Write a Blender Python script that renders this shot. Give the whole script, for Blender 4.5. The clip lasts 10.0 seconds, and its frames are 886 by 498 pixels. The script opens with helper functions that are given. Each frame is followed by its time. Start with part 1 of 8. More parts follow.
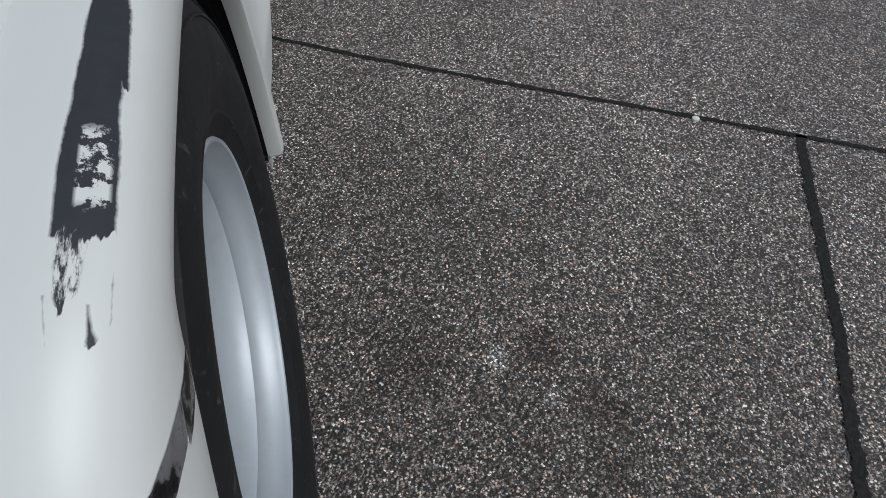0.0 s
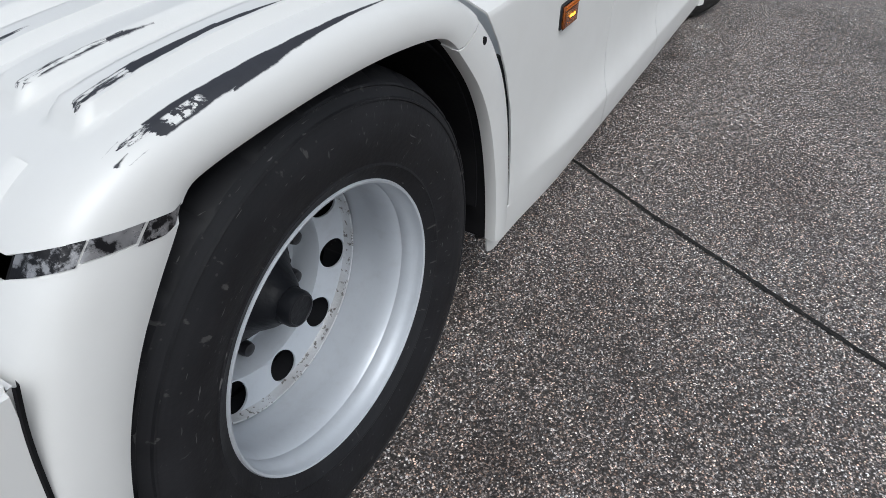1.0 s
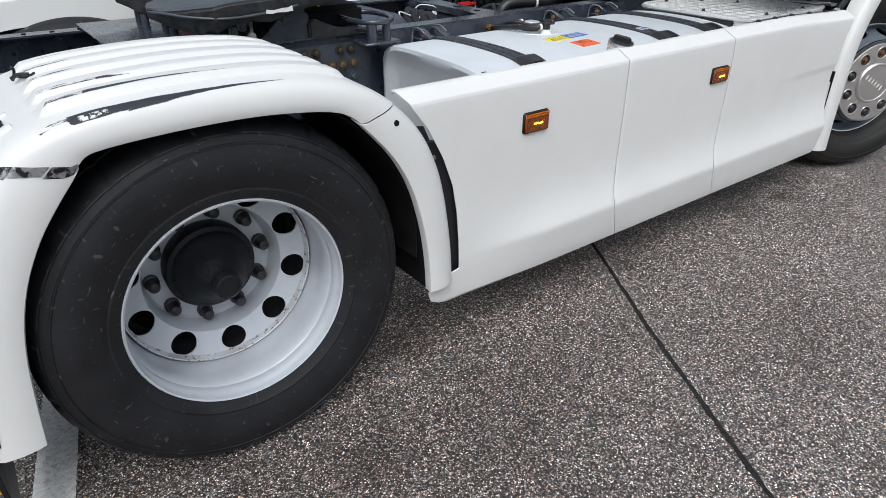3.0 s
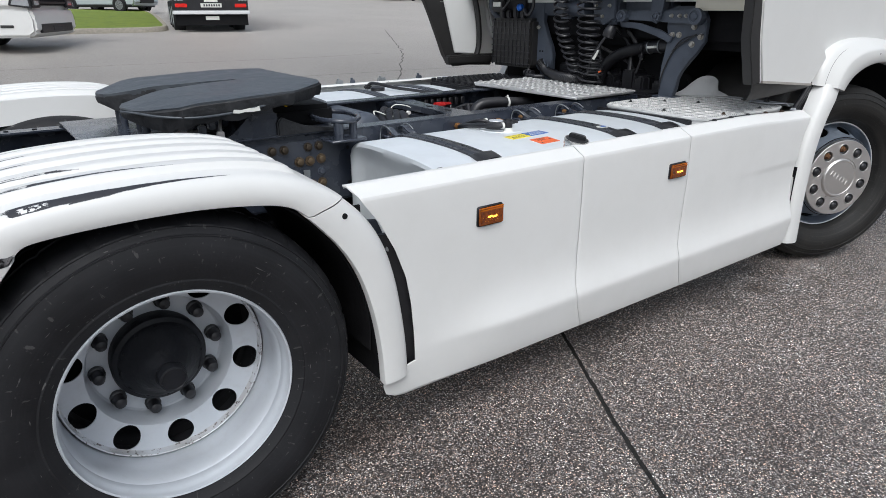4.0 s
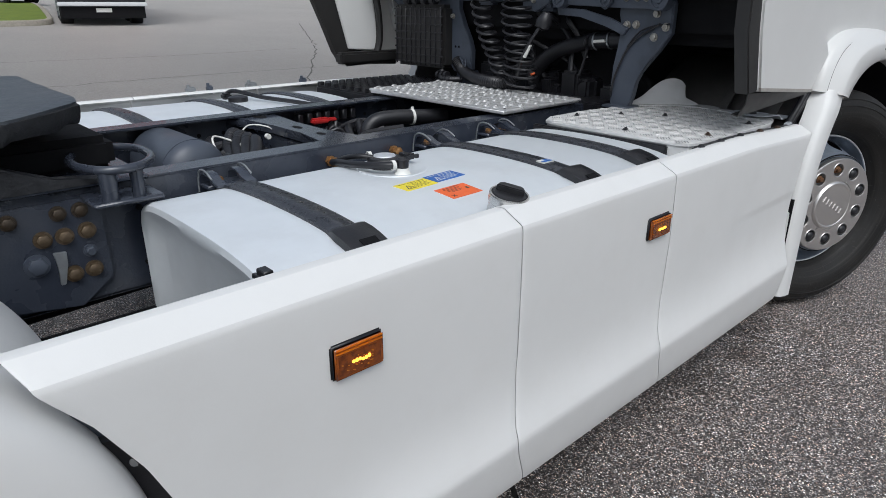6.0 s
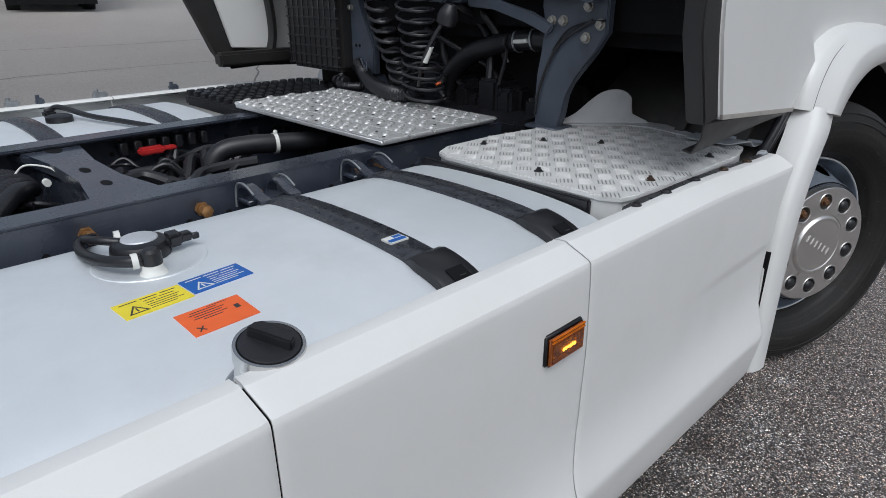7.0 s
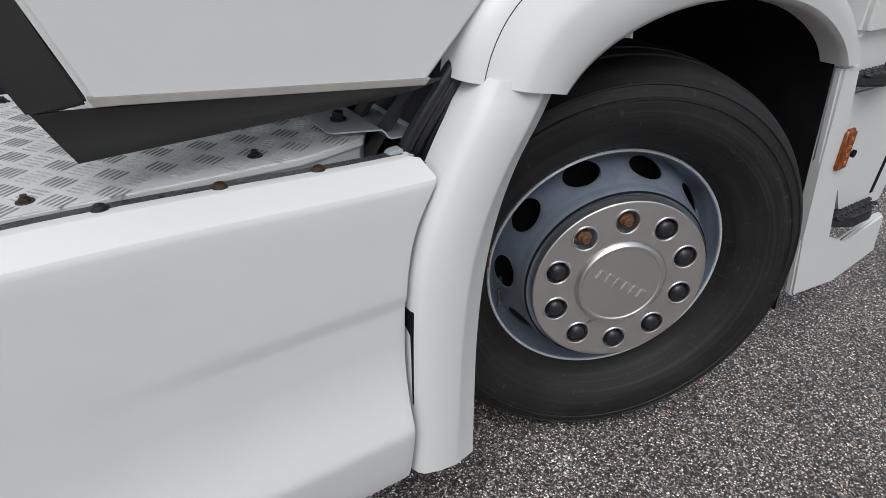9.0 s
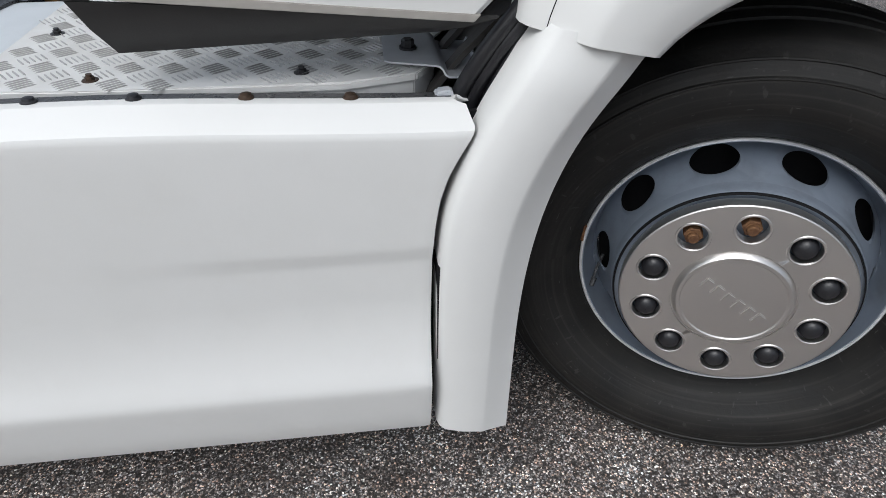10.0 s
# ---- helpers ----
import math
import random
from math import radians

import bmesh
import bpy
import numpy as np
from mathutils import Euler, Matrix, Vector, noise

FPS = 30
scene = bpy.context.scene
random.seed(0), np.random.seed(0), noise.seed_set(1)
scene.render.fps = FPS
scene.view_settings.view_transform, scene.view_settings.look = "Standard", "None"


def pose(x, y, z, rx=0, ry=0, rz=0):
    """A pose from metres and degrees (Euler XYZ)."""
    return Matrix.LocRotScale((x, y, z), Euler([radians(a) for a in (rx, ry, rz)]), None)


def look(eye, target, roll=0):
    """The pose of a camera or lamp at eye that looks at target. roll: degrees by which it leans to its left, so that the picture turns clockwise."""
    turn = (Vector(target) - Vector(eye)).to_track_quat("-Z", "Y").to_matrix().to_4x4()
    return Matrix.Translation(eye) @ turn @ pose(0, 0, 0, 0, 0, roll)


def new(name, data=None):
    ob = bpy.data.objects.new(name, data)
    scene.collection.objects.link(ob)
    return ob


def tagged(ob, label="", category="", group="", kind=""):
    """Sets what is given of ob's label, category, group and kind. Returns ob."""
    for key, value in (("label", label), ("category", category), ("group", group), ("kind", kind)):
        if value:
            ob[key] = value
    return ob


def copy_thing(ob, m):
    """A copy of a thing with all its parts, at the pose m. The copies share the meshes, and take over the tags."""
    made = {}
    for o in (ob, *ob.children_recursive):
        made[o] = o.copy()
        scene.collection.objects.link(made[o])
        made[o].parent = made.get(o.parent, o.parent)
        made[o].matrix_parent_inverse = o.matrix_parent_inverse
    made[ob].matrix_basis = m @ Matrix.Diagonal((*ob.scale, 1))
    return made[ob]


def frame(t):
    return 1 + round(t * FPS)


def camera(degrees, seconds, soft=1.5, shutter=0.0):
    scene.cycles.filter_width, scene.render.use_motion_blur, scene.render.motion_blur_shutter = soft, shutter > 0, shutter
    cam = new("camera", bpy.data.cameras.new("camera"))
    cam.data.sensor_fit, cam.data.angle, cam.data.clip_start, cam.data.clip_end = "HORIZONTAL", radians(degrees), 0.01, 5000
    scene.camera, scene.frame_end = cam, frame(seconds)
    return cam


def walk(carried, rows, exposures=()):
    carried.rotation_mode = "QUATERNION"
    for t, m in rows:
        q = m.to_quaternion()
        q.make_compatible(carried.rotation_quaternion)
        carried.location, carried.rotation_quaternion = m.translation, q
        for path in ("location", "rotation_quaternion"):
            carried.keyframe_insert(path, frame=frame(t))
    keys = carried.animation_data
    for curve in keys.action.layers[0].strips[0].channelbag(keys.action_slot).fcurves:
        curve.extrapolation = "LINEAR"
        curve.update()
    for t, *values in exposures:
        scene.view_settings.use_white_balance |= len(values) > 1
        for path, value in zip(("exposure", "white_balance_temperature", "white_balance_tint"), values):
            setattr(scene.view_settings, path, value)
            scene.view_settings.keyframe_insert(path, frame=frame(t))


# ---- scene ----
cam = camera(69.6, 10.0, soft=0.5)
PATH = [
    (0, (-0.526, -1.372, 1.318), (0.701, -1.67, -0.233), 1.6),
    (0.5, (-0.633, -1.585, 1.351), (0.857, -1.401, 0.03), 0.3),
    (1, (-0.667, -1.828, 1.397), (0.691, -1.044, 0.156), -0.3),
    (1.5, (-0.607, -2.093, 1.414), (0.572, -0.898, 0.326), -0.4),
    (2, (-0.607, -2.33, 1.403), (0.45, -0.96, 0.399), -0.2),
    (2.5, (-0.559, -2.528, 1.416), (0.473, -1.133, 0.424), -0.1),
    (3, (-0.423, -2.692, 1.465), (0.62, -1.286, 0.498), 0.0),
    (3.2, (-0.382, -2.747, 1.48), (0.676, -1.311, 0.575), 0.0),
    (4.3, (-0.271, -2.791, 1.457), (0.842, -1.277, 0.772), 0.0),
    (4.5, (-0.236, -2.762, 1.433), (0.876, -1.245, 0.752), -0.0),
    (5, (-0.092, -2.531, 1.418), (1.025, -1.02, 0.732), 0.1),
    (5.5, (0.137, -2.271, 1.429), (1.332, -0.823, 0.738), 0.0),
    (5.7, (0.252, -2.196, 1.414), (1.484, -0.786, 0.71), 0.1),
    (6.8, (1.062, -1.837, 1.418), (2.361, -0.517, 0.663), 0.2),
    (7, (1.192, -1.819, 1.433), (2.486, -0.501, 0.666), -0.0),
    (7.5, (1.588, -1.847, 1.426), (2.873, -0.547, 0.616), 0.2),
    (8, (1.995, -1.927, 1.408), (3.242, -0.615, 0.558), 0.6),
    (8.5, (2.383, -1.96, 1.418), (3.53, -0.614, 0.484), 0.9),
    (9, (2.663, -2.088, 1.386), (3.604, -0.637, 0.381), 0.6),
    (9.5, (2.873, -2.15, 1.375), (3.394, -0.55, 0.294), 0.4),
    (10, (3.039, -2.121, 1.378), (3.241, -0.527, 0.187), 0.5),
]
walk(cam, [(t, look(eye, target, roll)) for t, eye, target, roll in PATH],
     exposures=((0, -0.50, 5900, 5), (0.5, -0.18, 5920, 7), (1, -0.02, 5970, 7), (1.5, 0.08, 6050, 8), (2.5, 0.18, 6050, 8), (4.5, 0.24, 6050, 8), (5.5, 0.10, 6000, 8), (7, -0.20, 5920, 8), (8, -0.20, 5980, 8), (9, -0.07, 6050, 8), (10, 0.10, 6050, 8)))

# ---- light ----
world = bpy.data.worlds.new("sky")
scene.world = world
world.use_nodes = True
wn = world.node_tree
wn.nodes.clear()
w_out = wn.nodes.new("ShaderNodeOutputWorld")
w_bg = wn.nodes.new("ShaderNodeBackground")
w_hsv = wn.nodes.new("ShaderNodeHueSaturation")
w_sky = wn.nodes.new("ShaderNodeTexSky")
w_sky.sky_type = "NISHITA"
w_sky.sun_disc = False
w_sky.sun_elevation = radians(56)
w_sky.sun_rotation = radians(217)
w_sky.air_density = 1.2
w_sky.dust_density = 6.0
w_sky.ozone_density = 1.0
w_hsv.inputs["Saturation"].default_value = 0.42
w_bg.inputs["Strength"].default_value = 0.13
wn.links.new(w_sky.outputs[0], w_hsv.inputs["Color"])
wn.links.new(w_hsv.outputs[0], w_bg.inputs["Color"])
wn.links.new(w_bg.outputs[0], w_out.inputs["Surface"])
sun = new("sun", bpy.data.lights.new("sun", "SUN"))
sun.data.energy = 0.95
sun.data.angle = radians(40)
sun.data.color = (1.0, 0.985, 0.97)
sun.matrix_world = look((-0.9, -1.2, 2.15), (0, 0, 0))
scene.view_settings.exposure = 0.0


# ---- materials ----
def material(name, color, rough=0.5, metal=0.0, color2=None, scale=20.0, amount=0.5, bump=0.0, bump_scale=120.0, coat=0.0,
             rough2=None, detail=4.0, stretch=(1, 1, 1), dirt=None, dirt_scale=2.5, dirt_amount=0.0):
    """A surface with two scales of variation: noise of one size between two colours, fine relief, and larger dirt."""
    m = bpy.data.materials.new(name)
    m.use_nodes = True
    nt = m.node_tree
    b = nt.nodes["Principled BSDF"]
    tc = nt.nodes.new("ShaderNodeTexCoord")
    mp = nt.nodes.new("ShaderNodeMapping")
    mp.inputs["Scale"].default_value = stretch
    nt.links.new(tc.outputs["Object"], mp.inputs["Vector"])
    n1 = nt.nodes.new("ShaderNodeTexNoise")
    n1.inputs["Scale"].default_value = scale
    n1.inputs["Detail"].default_value = detail
    nt.links.new(mp.outputs[0], n1.inputs["Vector"])
    ramp = nt.nodes.new("ShaderNodeMapRange")
    ramp.inputs[1].default_value, ramp.inputs[2].default_value = 0.35, 0.65
    ramp.inputs[4].default_value = amount
    nt.links.new(n1.outputs[0], ramp.inputs[0])
    mix = nt.nodes.new("ShaderNodeMix")
    mix.data_type = "RGBA"
    c2 = color2 or tuple(c * 0.8 for c in color)
    mix.inputs[6].default_value, mix.inputs[7].default_value = (*color, 1), (*c2, 1)
    nt.links.new(ramp.outputs[0], mix.inputs[0])
    last = mix.outputs[2]
    if dirt:
        n2 = nt.nodes.new("ShaderNodeTexNoise")
        n2.inputs["Scale"].default_value, n2.inputs["Detail"].default_value = dirt_scale, 8.0
        n2.inputs["Roughness"].default_value = 0.65
        nt.links.new(tc.outputs["Object"], n2.inputs["Vector"])
        r2 = nt.nodes.new("ShaderNodeMapRange")
        r2.inputs[1].default_value, r2.inputs[2].default_value, r2.inputs[4].default_value = 0.5, 0.75, dirt_amount
        nt.links.new(n2.outputs[0], r2.inputs[0])
        mx = nt.nodes.new("ShaderNodeMix")
        mx.data_type = "RGBA"
        mx.inputs[7].default_value = (*dirt, 1)
        nt.links.new(last, mx.inputs[6])
        nt.links.new(r2.outputs[0], mx.inputs[0])
        last = mx.outputs[2]
    nt.links.new(last, b.inputs["Base Color"])
    rr = nt.nodes.new("ShaderNodeMapRange")
    rr.inputs[3].default_value, rr.inputs[4].default_value = rough, rough2 if rough2 is not None else min(1, rough * 1.25)
    nt.links.new(ramp.outputs[0], rr.inputs[0])
    nt.links.new(rr.outputs[0], b.inputs["Roughness"])
    b.inputs["Metallic"].default_value = metal
    b.inputs["Coat Weight"].default_value = coat
    b.inputs["Coat Roughness"].default_value = 0.08
    if bump:
        n3 = nt.nodes.new("ShaderNodeTexNoise")
        n3.inputs["Scale"].default_value, n3.inputs["Detail"].default_value = bump_scale, 3.0
        nt.links.new(mp.outputs[0], n3.inputs["Vector"])
        bp = nt.nodes.new("ShaderNodeBump")
        bp.inputs["Strength"].default_value, bp.inputs["Distance"].default_value = bump, 0.003
        nt.links.new(n3.outputs[0], bp.inputs["Height"])
        nt.links.new(bp.outputs[0], b.inputs["Normal"])
    return m


def glow(m, color, strength):
    b = m.node_tree.nodes["Principled BSDF"]
    b.inputs["Emission Color"].default_value = (*color, 1)
    b.inputs["Emission Strength"].default_value = strength
    return m


def dull(m, level):
    m.node_tree.nodes["Principled BSDF"].inputs["Specular IOR Level"].default_value = level
    return m


def clear(m, weight=0.8, ior=1.45):
    b = m.node_tree.nodes["Principled BSDF"]
    b.inputs["Transmission Weight"].default_value, b.inputs["IOR"].default_value = weight, ior
    return m


WHITE = material("white_paint", (0.66, 0.66, 0.648), 0.46, 0, (0.63, 0.63, 0.615), 6, 0.5, 0.03, 300, 0.04, dirt=(0.44, 0.42, 0.38), dirt_scale=9, dirt_amount=0.07)
CABWHITE = material("cab_paint", (0.65, 0.65, 0.637), 0.36, 0, (0.62, 0.62, 0.605), 5, 0.4, 0.0, 300, 0.15, dirt=(0.45, 0.43, 0.39), dirt_scale=7, dirt_amount=0.06)


def tyre_rubber(name, dark, light, scuff, lines):
    """Black rubber with concentric wear lines round the axle (y), small pale nicks and short scuffs."""
    m = material(name, dark, 0.58, 0, light, 14, 0.8, 0.25, 90, dirt=tuple(c * 2.2 for c in light), dirt_scale=6, dirt_amount=0.25)
    nt = m.node_tree
    N, L = nt.nodes, nt.links
    b = N["Principled BSDF"]
    base = b.inputs["Base Color"].links[0].from_socket
    tc = N.new("ShaderNodeTexCoord")
    sp = N.new("ShaderNodeSeparateXYZ")
    L.new(tc.outputs["Object"], sp.inputs[0])
    flat = N.new("ShaderNodeCombineXYZ")
    L.new(sp.outputs[0], flat.inputs[0])
    L.new(sp.outputs[2], flat.inputs[1])
    ln = N.new("ShaderNodeVectorMath")
    ln.operation = "LENGTH"
    L.new(flat.outputs[0], ln.inputs[0])
    ang = N.new("ShaderNodeMath")
    ang.operation = "ARCTAN2"
    L.new(sp.outputs[2], ang.inputs[0])
    L.new(sp.outputs[0], ang.inputs[1])
    polar = N.new("ShaderNodeCombineXYZ")
    L.new(ln.outputs["Value"], polar.inputs[0])
    L.new(ang.outputs[0], polar.inputs[1])
    def noise_of(sr, sa, detail, lo, hi, top):
        mp = N.new("ShaderNodeMapping")
        mp.inputs["Scale"].default_value = (sr, sa, 1)
        L.new(polar.outputs[0], mp.inputs[0])
        k = N.new("ShaderNodeTexNoise")
        k.inputs["Scale"].default_value, k.inputs["Detail"].default_value = 1.0, detail
        L.new(mp.outputs[0], k.inputs[0])
        r = N.new("ShaderNodeMapRange")
        r.inputs[1].default_value, r.inputs[2].default_value, r.inputs[4].default_value = lo, hi, top
        L.new(k.outputs[0], r.inputs[0])
        return r.outputs[0]
    def over(fac, color, under):
        x = N.new("ShaderNodeMix")
        x.data_type = "RGBA"
        x.inputs[7].default_value = (*color, 1)
        L.new(fac, x.inputs[0])
        L.new(under, x.inputs[6])
        return x.outputs[2]
    last = over(noise_of(140, 0.7, 2, 0.5, 0.75, lines), tuple(c * 3 for c in light), base)
    last = over(noise_of(26, 22, 4, 0.655, 0.70, scuff * 0.6), (0.16, 0.155, 0.15), last)
    last = over(noise_of(150, 10, 3, 0.69, 0.72, scuff * 0.8), (0.22, 0.215, 0.21), last)
    v = N.new("ShaderNodeTexVoronoi")
    v.inputs["Scale"].default_value = 38
    L.new(tc.outputs["Object"], v.inputs["Vector"])
    r = N.new("ShaderNodeMapRange")
    r.inputs[1].default_value, r.inputs[2].default_value, r.inputs[3].default_value, r.inputs[4].default_value = 0.06, 0.10, scuff * 0.3, 0.0
    L.new(v.outputs["Distance"], r.inputs[0])
    last = over(r.outputs[0], (0.20, 0.195, 0.19), last)
    L.new(last, b.inputs["Base Color"])
    b.inputs["Specular IOR Level"].default_value = 0.36
    return m


RUBBER = tyre_rubber("tyre_rubber", (0.0062, 0.0064, 0.0080), (0.0108, 0.0110, 0.0130), 0.45, 0.12)
RUBBER_F = tyre_rubber("worn_rubber", (0.0062, 0.0060, 0.0058), (0.0125, 0.0115, 0.0102), 0.18, 0.5)
RIM = material("silver_paint", (0.53, 0.56, 0.60), 0.40, 0.2, (0.46, 0.49, 0.53), 5, 0.6, 0.03, 200, 0.1, dirt=(0.20, 0.17, 0.14), dirt_scale=30, dirt_amount=0.12)
BEAD = material("bright_rim_edge", (0.78, 0.79, 0.80), 0.28, 0.4, (0.62, 0.63, 0.64), 30, 0.6, 0.05, 200)
RIM_F = material("blue_silver_paint", (0.27, 0.31, 0.37), 0.30, 0.45, (0.22, 0.255, 0.31), 9, 0.6, 0.05, 200, 0.1, dirt=(0.10, 0.09, 0.08), dirt_scale=14, dirt_amount=0.35)
STEEL = material("stainless_steel", (0.72, 0.70, 0.68), 0.36, 1.0, (0.66, 0.64, 0.62), 5, 0.35, 0.0, 240, rough2=0.42)
ALU = material("tank_aluminium", (0.76, 0.795, 0.82), 0.44, 0.4, (0.70, 0.735, 0.76), 7, 0.7, 0.08, 240, rough2=0.5, dirt=(0.60, 0.61, 0.62), dirt_scale=5, dirt_amount=0.4)
CHECKER = material("checker_aluminium", (0.68, 0.68, 0.67), 0.45, 0.12, (0.58, 0.575, 0.56), 16, 0.7, 0.1, 150, rough2=0.45, dirt=(0.52, 0.48, 0.43), dirt_scale=9, dirt_amount=0.3)
FRAME = material("chassis_paint", (0.023, 0.028, 0.042), 0.24, 0, (0.042, 0.049, 0.065), 8, 0.9, 0.25, 160, 0.35, dirt=(0.09, 0.09, 0.09), dirt_scale=6, dirt_amount=0.3)
GREYFRAME = material("grey_bracket_paint", (0.066, 0.078, 0.102), 0.36, 0, (0.050, 0.060, 0.080), 8, 0.8, 0.1, 160, dirt=(0.02, 0.02, 0.02), dirt_scale=9, dirt_amount=0.5)
BLACK = material("black_plastic", (0.009, 0.009, 0.011), 0.36, 0, (0.015, 0.015, 0.018), 18, 0.7, 0.15, 260, dirt=(0.035, 0.035, 0.037), dirt_scale=7, dirt_amount=0.3)
DARKGREY = material("dark_grey_plastic", (0.017, 0.0165, 0.0165), 0.45, 0, (0.023, 0.022, 0.0215), 20, 0.7, 0.08, 300, dirt=(0.045, 0.042, 0.04), dirt_scale=4, dirt_amount=0.3)
# black plastic lightened in colour to make up for weak light on the liner
LIFTEDPLASTIC = material("lifted_black_plastic", (0.050, 0.047, 0.046), 0.55, 0, (0.070, 0.066, 0.062), 9, 0.8, 0.2, 120, dirt=(0.13, 0.12, 0.11), dirt_scale=5, dirt_amount=0.5)
GREYPLASTIC = material("grey_plastic", (0.60, 0.605, 0.61), 0.45, 0, (0.52, 0.525, 0.53), 12, 0.7, 0.1, 200, dirt=(0.2, 0.19, 0.18), dirt_scale=9, dirt_amount=0.3)
CREAM = material("cream_paint", (0.62, 0.59, 0.50), 0.4, 0, (0.56, 0.53, 0.45), 8, 0.6)
NECK = material("filler_aluminium", (0.66, 0.66, 0.65), 0.24, 1.0, (0.52, 0.52, 0.51), 12, 0.6)
WETSTRAP = material("wet_strap_rubber", (0.012, 0.013, 0.017), 0.20, 0, (0.034, 0.037, 0.046), 55, 1.0, 0.6, 150, 0.1, rough2=0.55, dirt=(0.055, 0.058, 0.066), dirt_scale=24, dirt_amount=0.5)
# the bars' shadow and dirt are put into a darker grey than the plate
TREAD = material("shaded_tread_bars", (0.40, 0.40, 0.395), 0.45, 0.3, (0.28, 0.275, 0.265), 30, 0.8, 0.1, 200)
BEIGE = material("beige_edge", (0.36, 0.34, 0.31), 0.5, 0, (0.28, 0.26, 0.24), 20, 0.8)
STUDALU = material("worn_stud_aluminium", (0.74, 0.74, 0.735), 0.34, 0.55, (0.56, 0.56, 0.555), 18, 0.8, 0.15, 150, dirt=(0.36, 0.34, 0.31), dirt_scale=12, dirt_amount=0.5)
# near-black that puts the shade of wells, gaps and holes into the colour
SHADOWBLACK = dull(material("shade_black", (0.005, 0.005, 0.006), 0.7, 0, (0.011, 0.011, 0.012), 12, 0.7, 0.3, 60), 0.15)
GREASE = material("greasy_steel", (0.050, 0.058, 0.068), 0.40, 0.1, (0.076, 0.086, 0.098), 9, 0.9, 0.9, 34, rough2=0.62, dirt=(0.085, 0.088, 0.095), dirt_scale=5, dirt_amount=0.7)
BLACKGREASE = material("caked_grease", (0.007, 0.0075, 0.009), 0.45, 0, (0.020, 0.021, 0.024), 30, 0.9, 1.0, 60, rough2=0.7)
RUST = material("rusty_steel", (0.17, 0.085, 0.035), 0.75, 0.2, (0.09, 0.04, 0.02), 60, 0.9, 0.5, 200)
DARKRUST = material("brown_bolt", (0.06, 0.035, 0.02), 0.5, 0.3, (0.03, 0.02, 0.015), 60, 0.9, 0.3, 200)
BRACKET = material("dull_zinc_sheet", (0.55, 0.57, 0.60), 0.4, 0.3, (0.45, 0.47, 0.50), 14, 0.8, 0.1, 160)
WETSTEEL = material("wet_dark_steel", (0.040, 0.041, 0.043), 0.22, 0.2, (0.075, 0.075, 0.078), 60, 0.9, 0.35, 130, rough2=0.45)
BOLT = material("zinc_bolt", (0.42, 0.41, 0.38), 0.42, 0.8, (0.24, 0.22, 0.19), 60, 0.8, 0.2, 200)
GALV = material("galvanised_steel", (0.38, 0.40, 0.41), 0.42, 0.8, (0.30, 0.31, 0.32), 30, 0.9, 0.05, 200)
AMBER = clear(material("amber_lens", (0.95, 0.30, 0.01), 0.15, 0, (0.85, 0.22, 0.005), 120, 0.6, 0.3, 400), 0.55)
AMBERLED = glow(material("amber_led", (1.0, 0.5, 0.05), 0.4), (1.0, 0.45, 0.04), 2.2)
AMBERDARK = material("amber_reflector", (0.28, 0.066, 0.002), 0.2, 0, (0.13, 0.026, 0.001), 60, 0.9, 0.3, 500, 0.5)
AMBERINNER = material("amber_inner_lens", (0.20, 0.044, 0.001), 0.12, 0, (0.09, 0.017, 0.001), 110, 0.9, 0.3, 400, 0.5)
RED = material("red_lens", (0.72, 0.015, 0.008), 0.18, 0, (0.5, 0.01, 0.006), 90, 0.6, 0.4, 300, 0.6)
LITRED = glow(material("lit_red_lens", (0.80, 0.03, 0.012), 0.16, 0, (0.55, 0.012, 0.006), 150, 0.9, 0.6, 260, 0.6), (1.0, 0.05, 0.015), 0.22)
YELLOW = material("yellow_sticker", (0.80, 0.66, 0.03), 0.4)
ORANGE = material("orange_sticker", (0.78, 0.13, 0.025), 0.4)
BLUE = material("blue_sticker", (0.012, 0.105, 0.40), 0.4)
HUBBLACK = dull(material("hub_paint", (0.008, 0.0085, 0.011), 0.42, 0, (0.014, 0.015, 0.018), 16, 0.8, 0.6, 60), 0.25)
BLUEPLUG = material("blue_coupling", (0.01, 0.11, 0.5), 0.35)
PALEPLASTIC = material("pale_plastic", (0.7, 0.7, 0.66), 0.5)
REDPLASTIC = material("red_plastic", (0.45, 0.02, 0.02), 0.4)
YELLOWPLASTIC = material("yellow_plastic", (0.8, 0.5, 0.02), 0.4)
INK = material("print_ink", (0.03, 0.03, 0.035), 0.5)
TAR = dull(material("joint_tar", (0.007, 0.007, 0.007), 0.8, 0, (0.028, 0.027, 0.025), 90, 0.9, 0.9, 160), 0.25)
CRACKTONE = dull(material("crack_dust", (0.09, 0.085, 0.08), 0.9, 0, (0.16, 0.15, 0.14), 20, 0.9), 0.2)
LINEPAINT = material("road_paint", (0.82, 0.81, 0.78), 0.7, 0, (0.60, 0.59, 0.57), 60, 0.8, 0.8, 180, dirt=(0.16, 0.15, 0.14), dirt_scale=80, dirt_amount=0.6)
KERB = material("concrete_kerb", (0.33, 0.30, 0.25), 0.85, 0, (0.25, 0.23, 0.19), 14, 0.8, 0.4, 60)
GRASS = material("grass", (0.10, 0.155, 0.014), 0.85, 0, (0.17, 0.215, 0.025), 6, 0.9, 1.0, 30, dirt=(0.06, 0.095, 0.010), dirt_scale=1.2, dirt_amount=0.6)
LEAF = material("leaves", (0.05, 0.09, 0.02), 0.7, 0, (0.08, 0.12, 0.03), 3, 0.9)
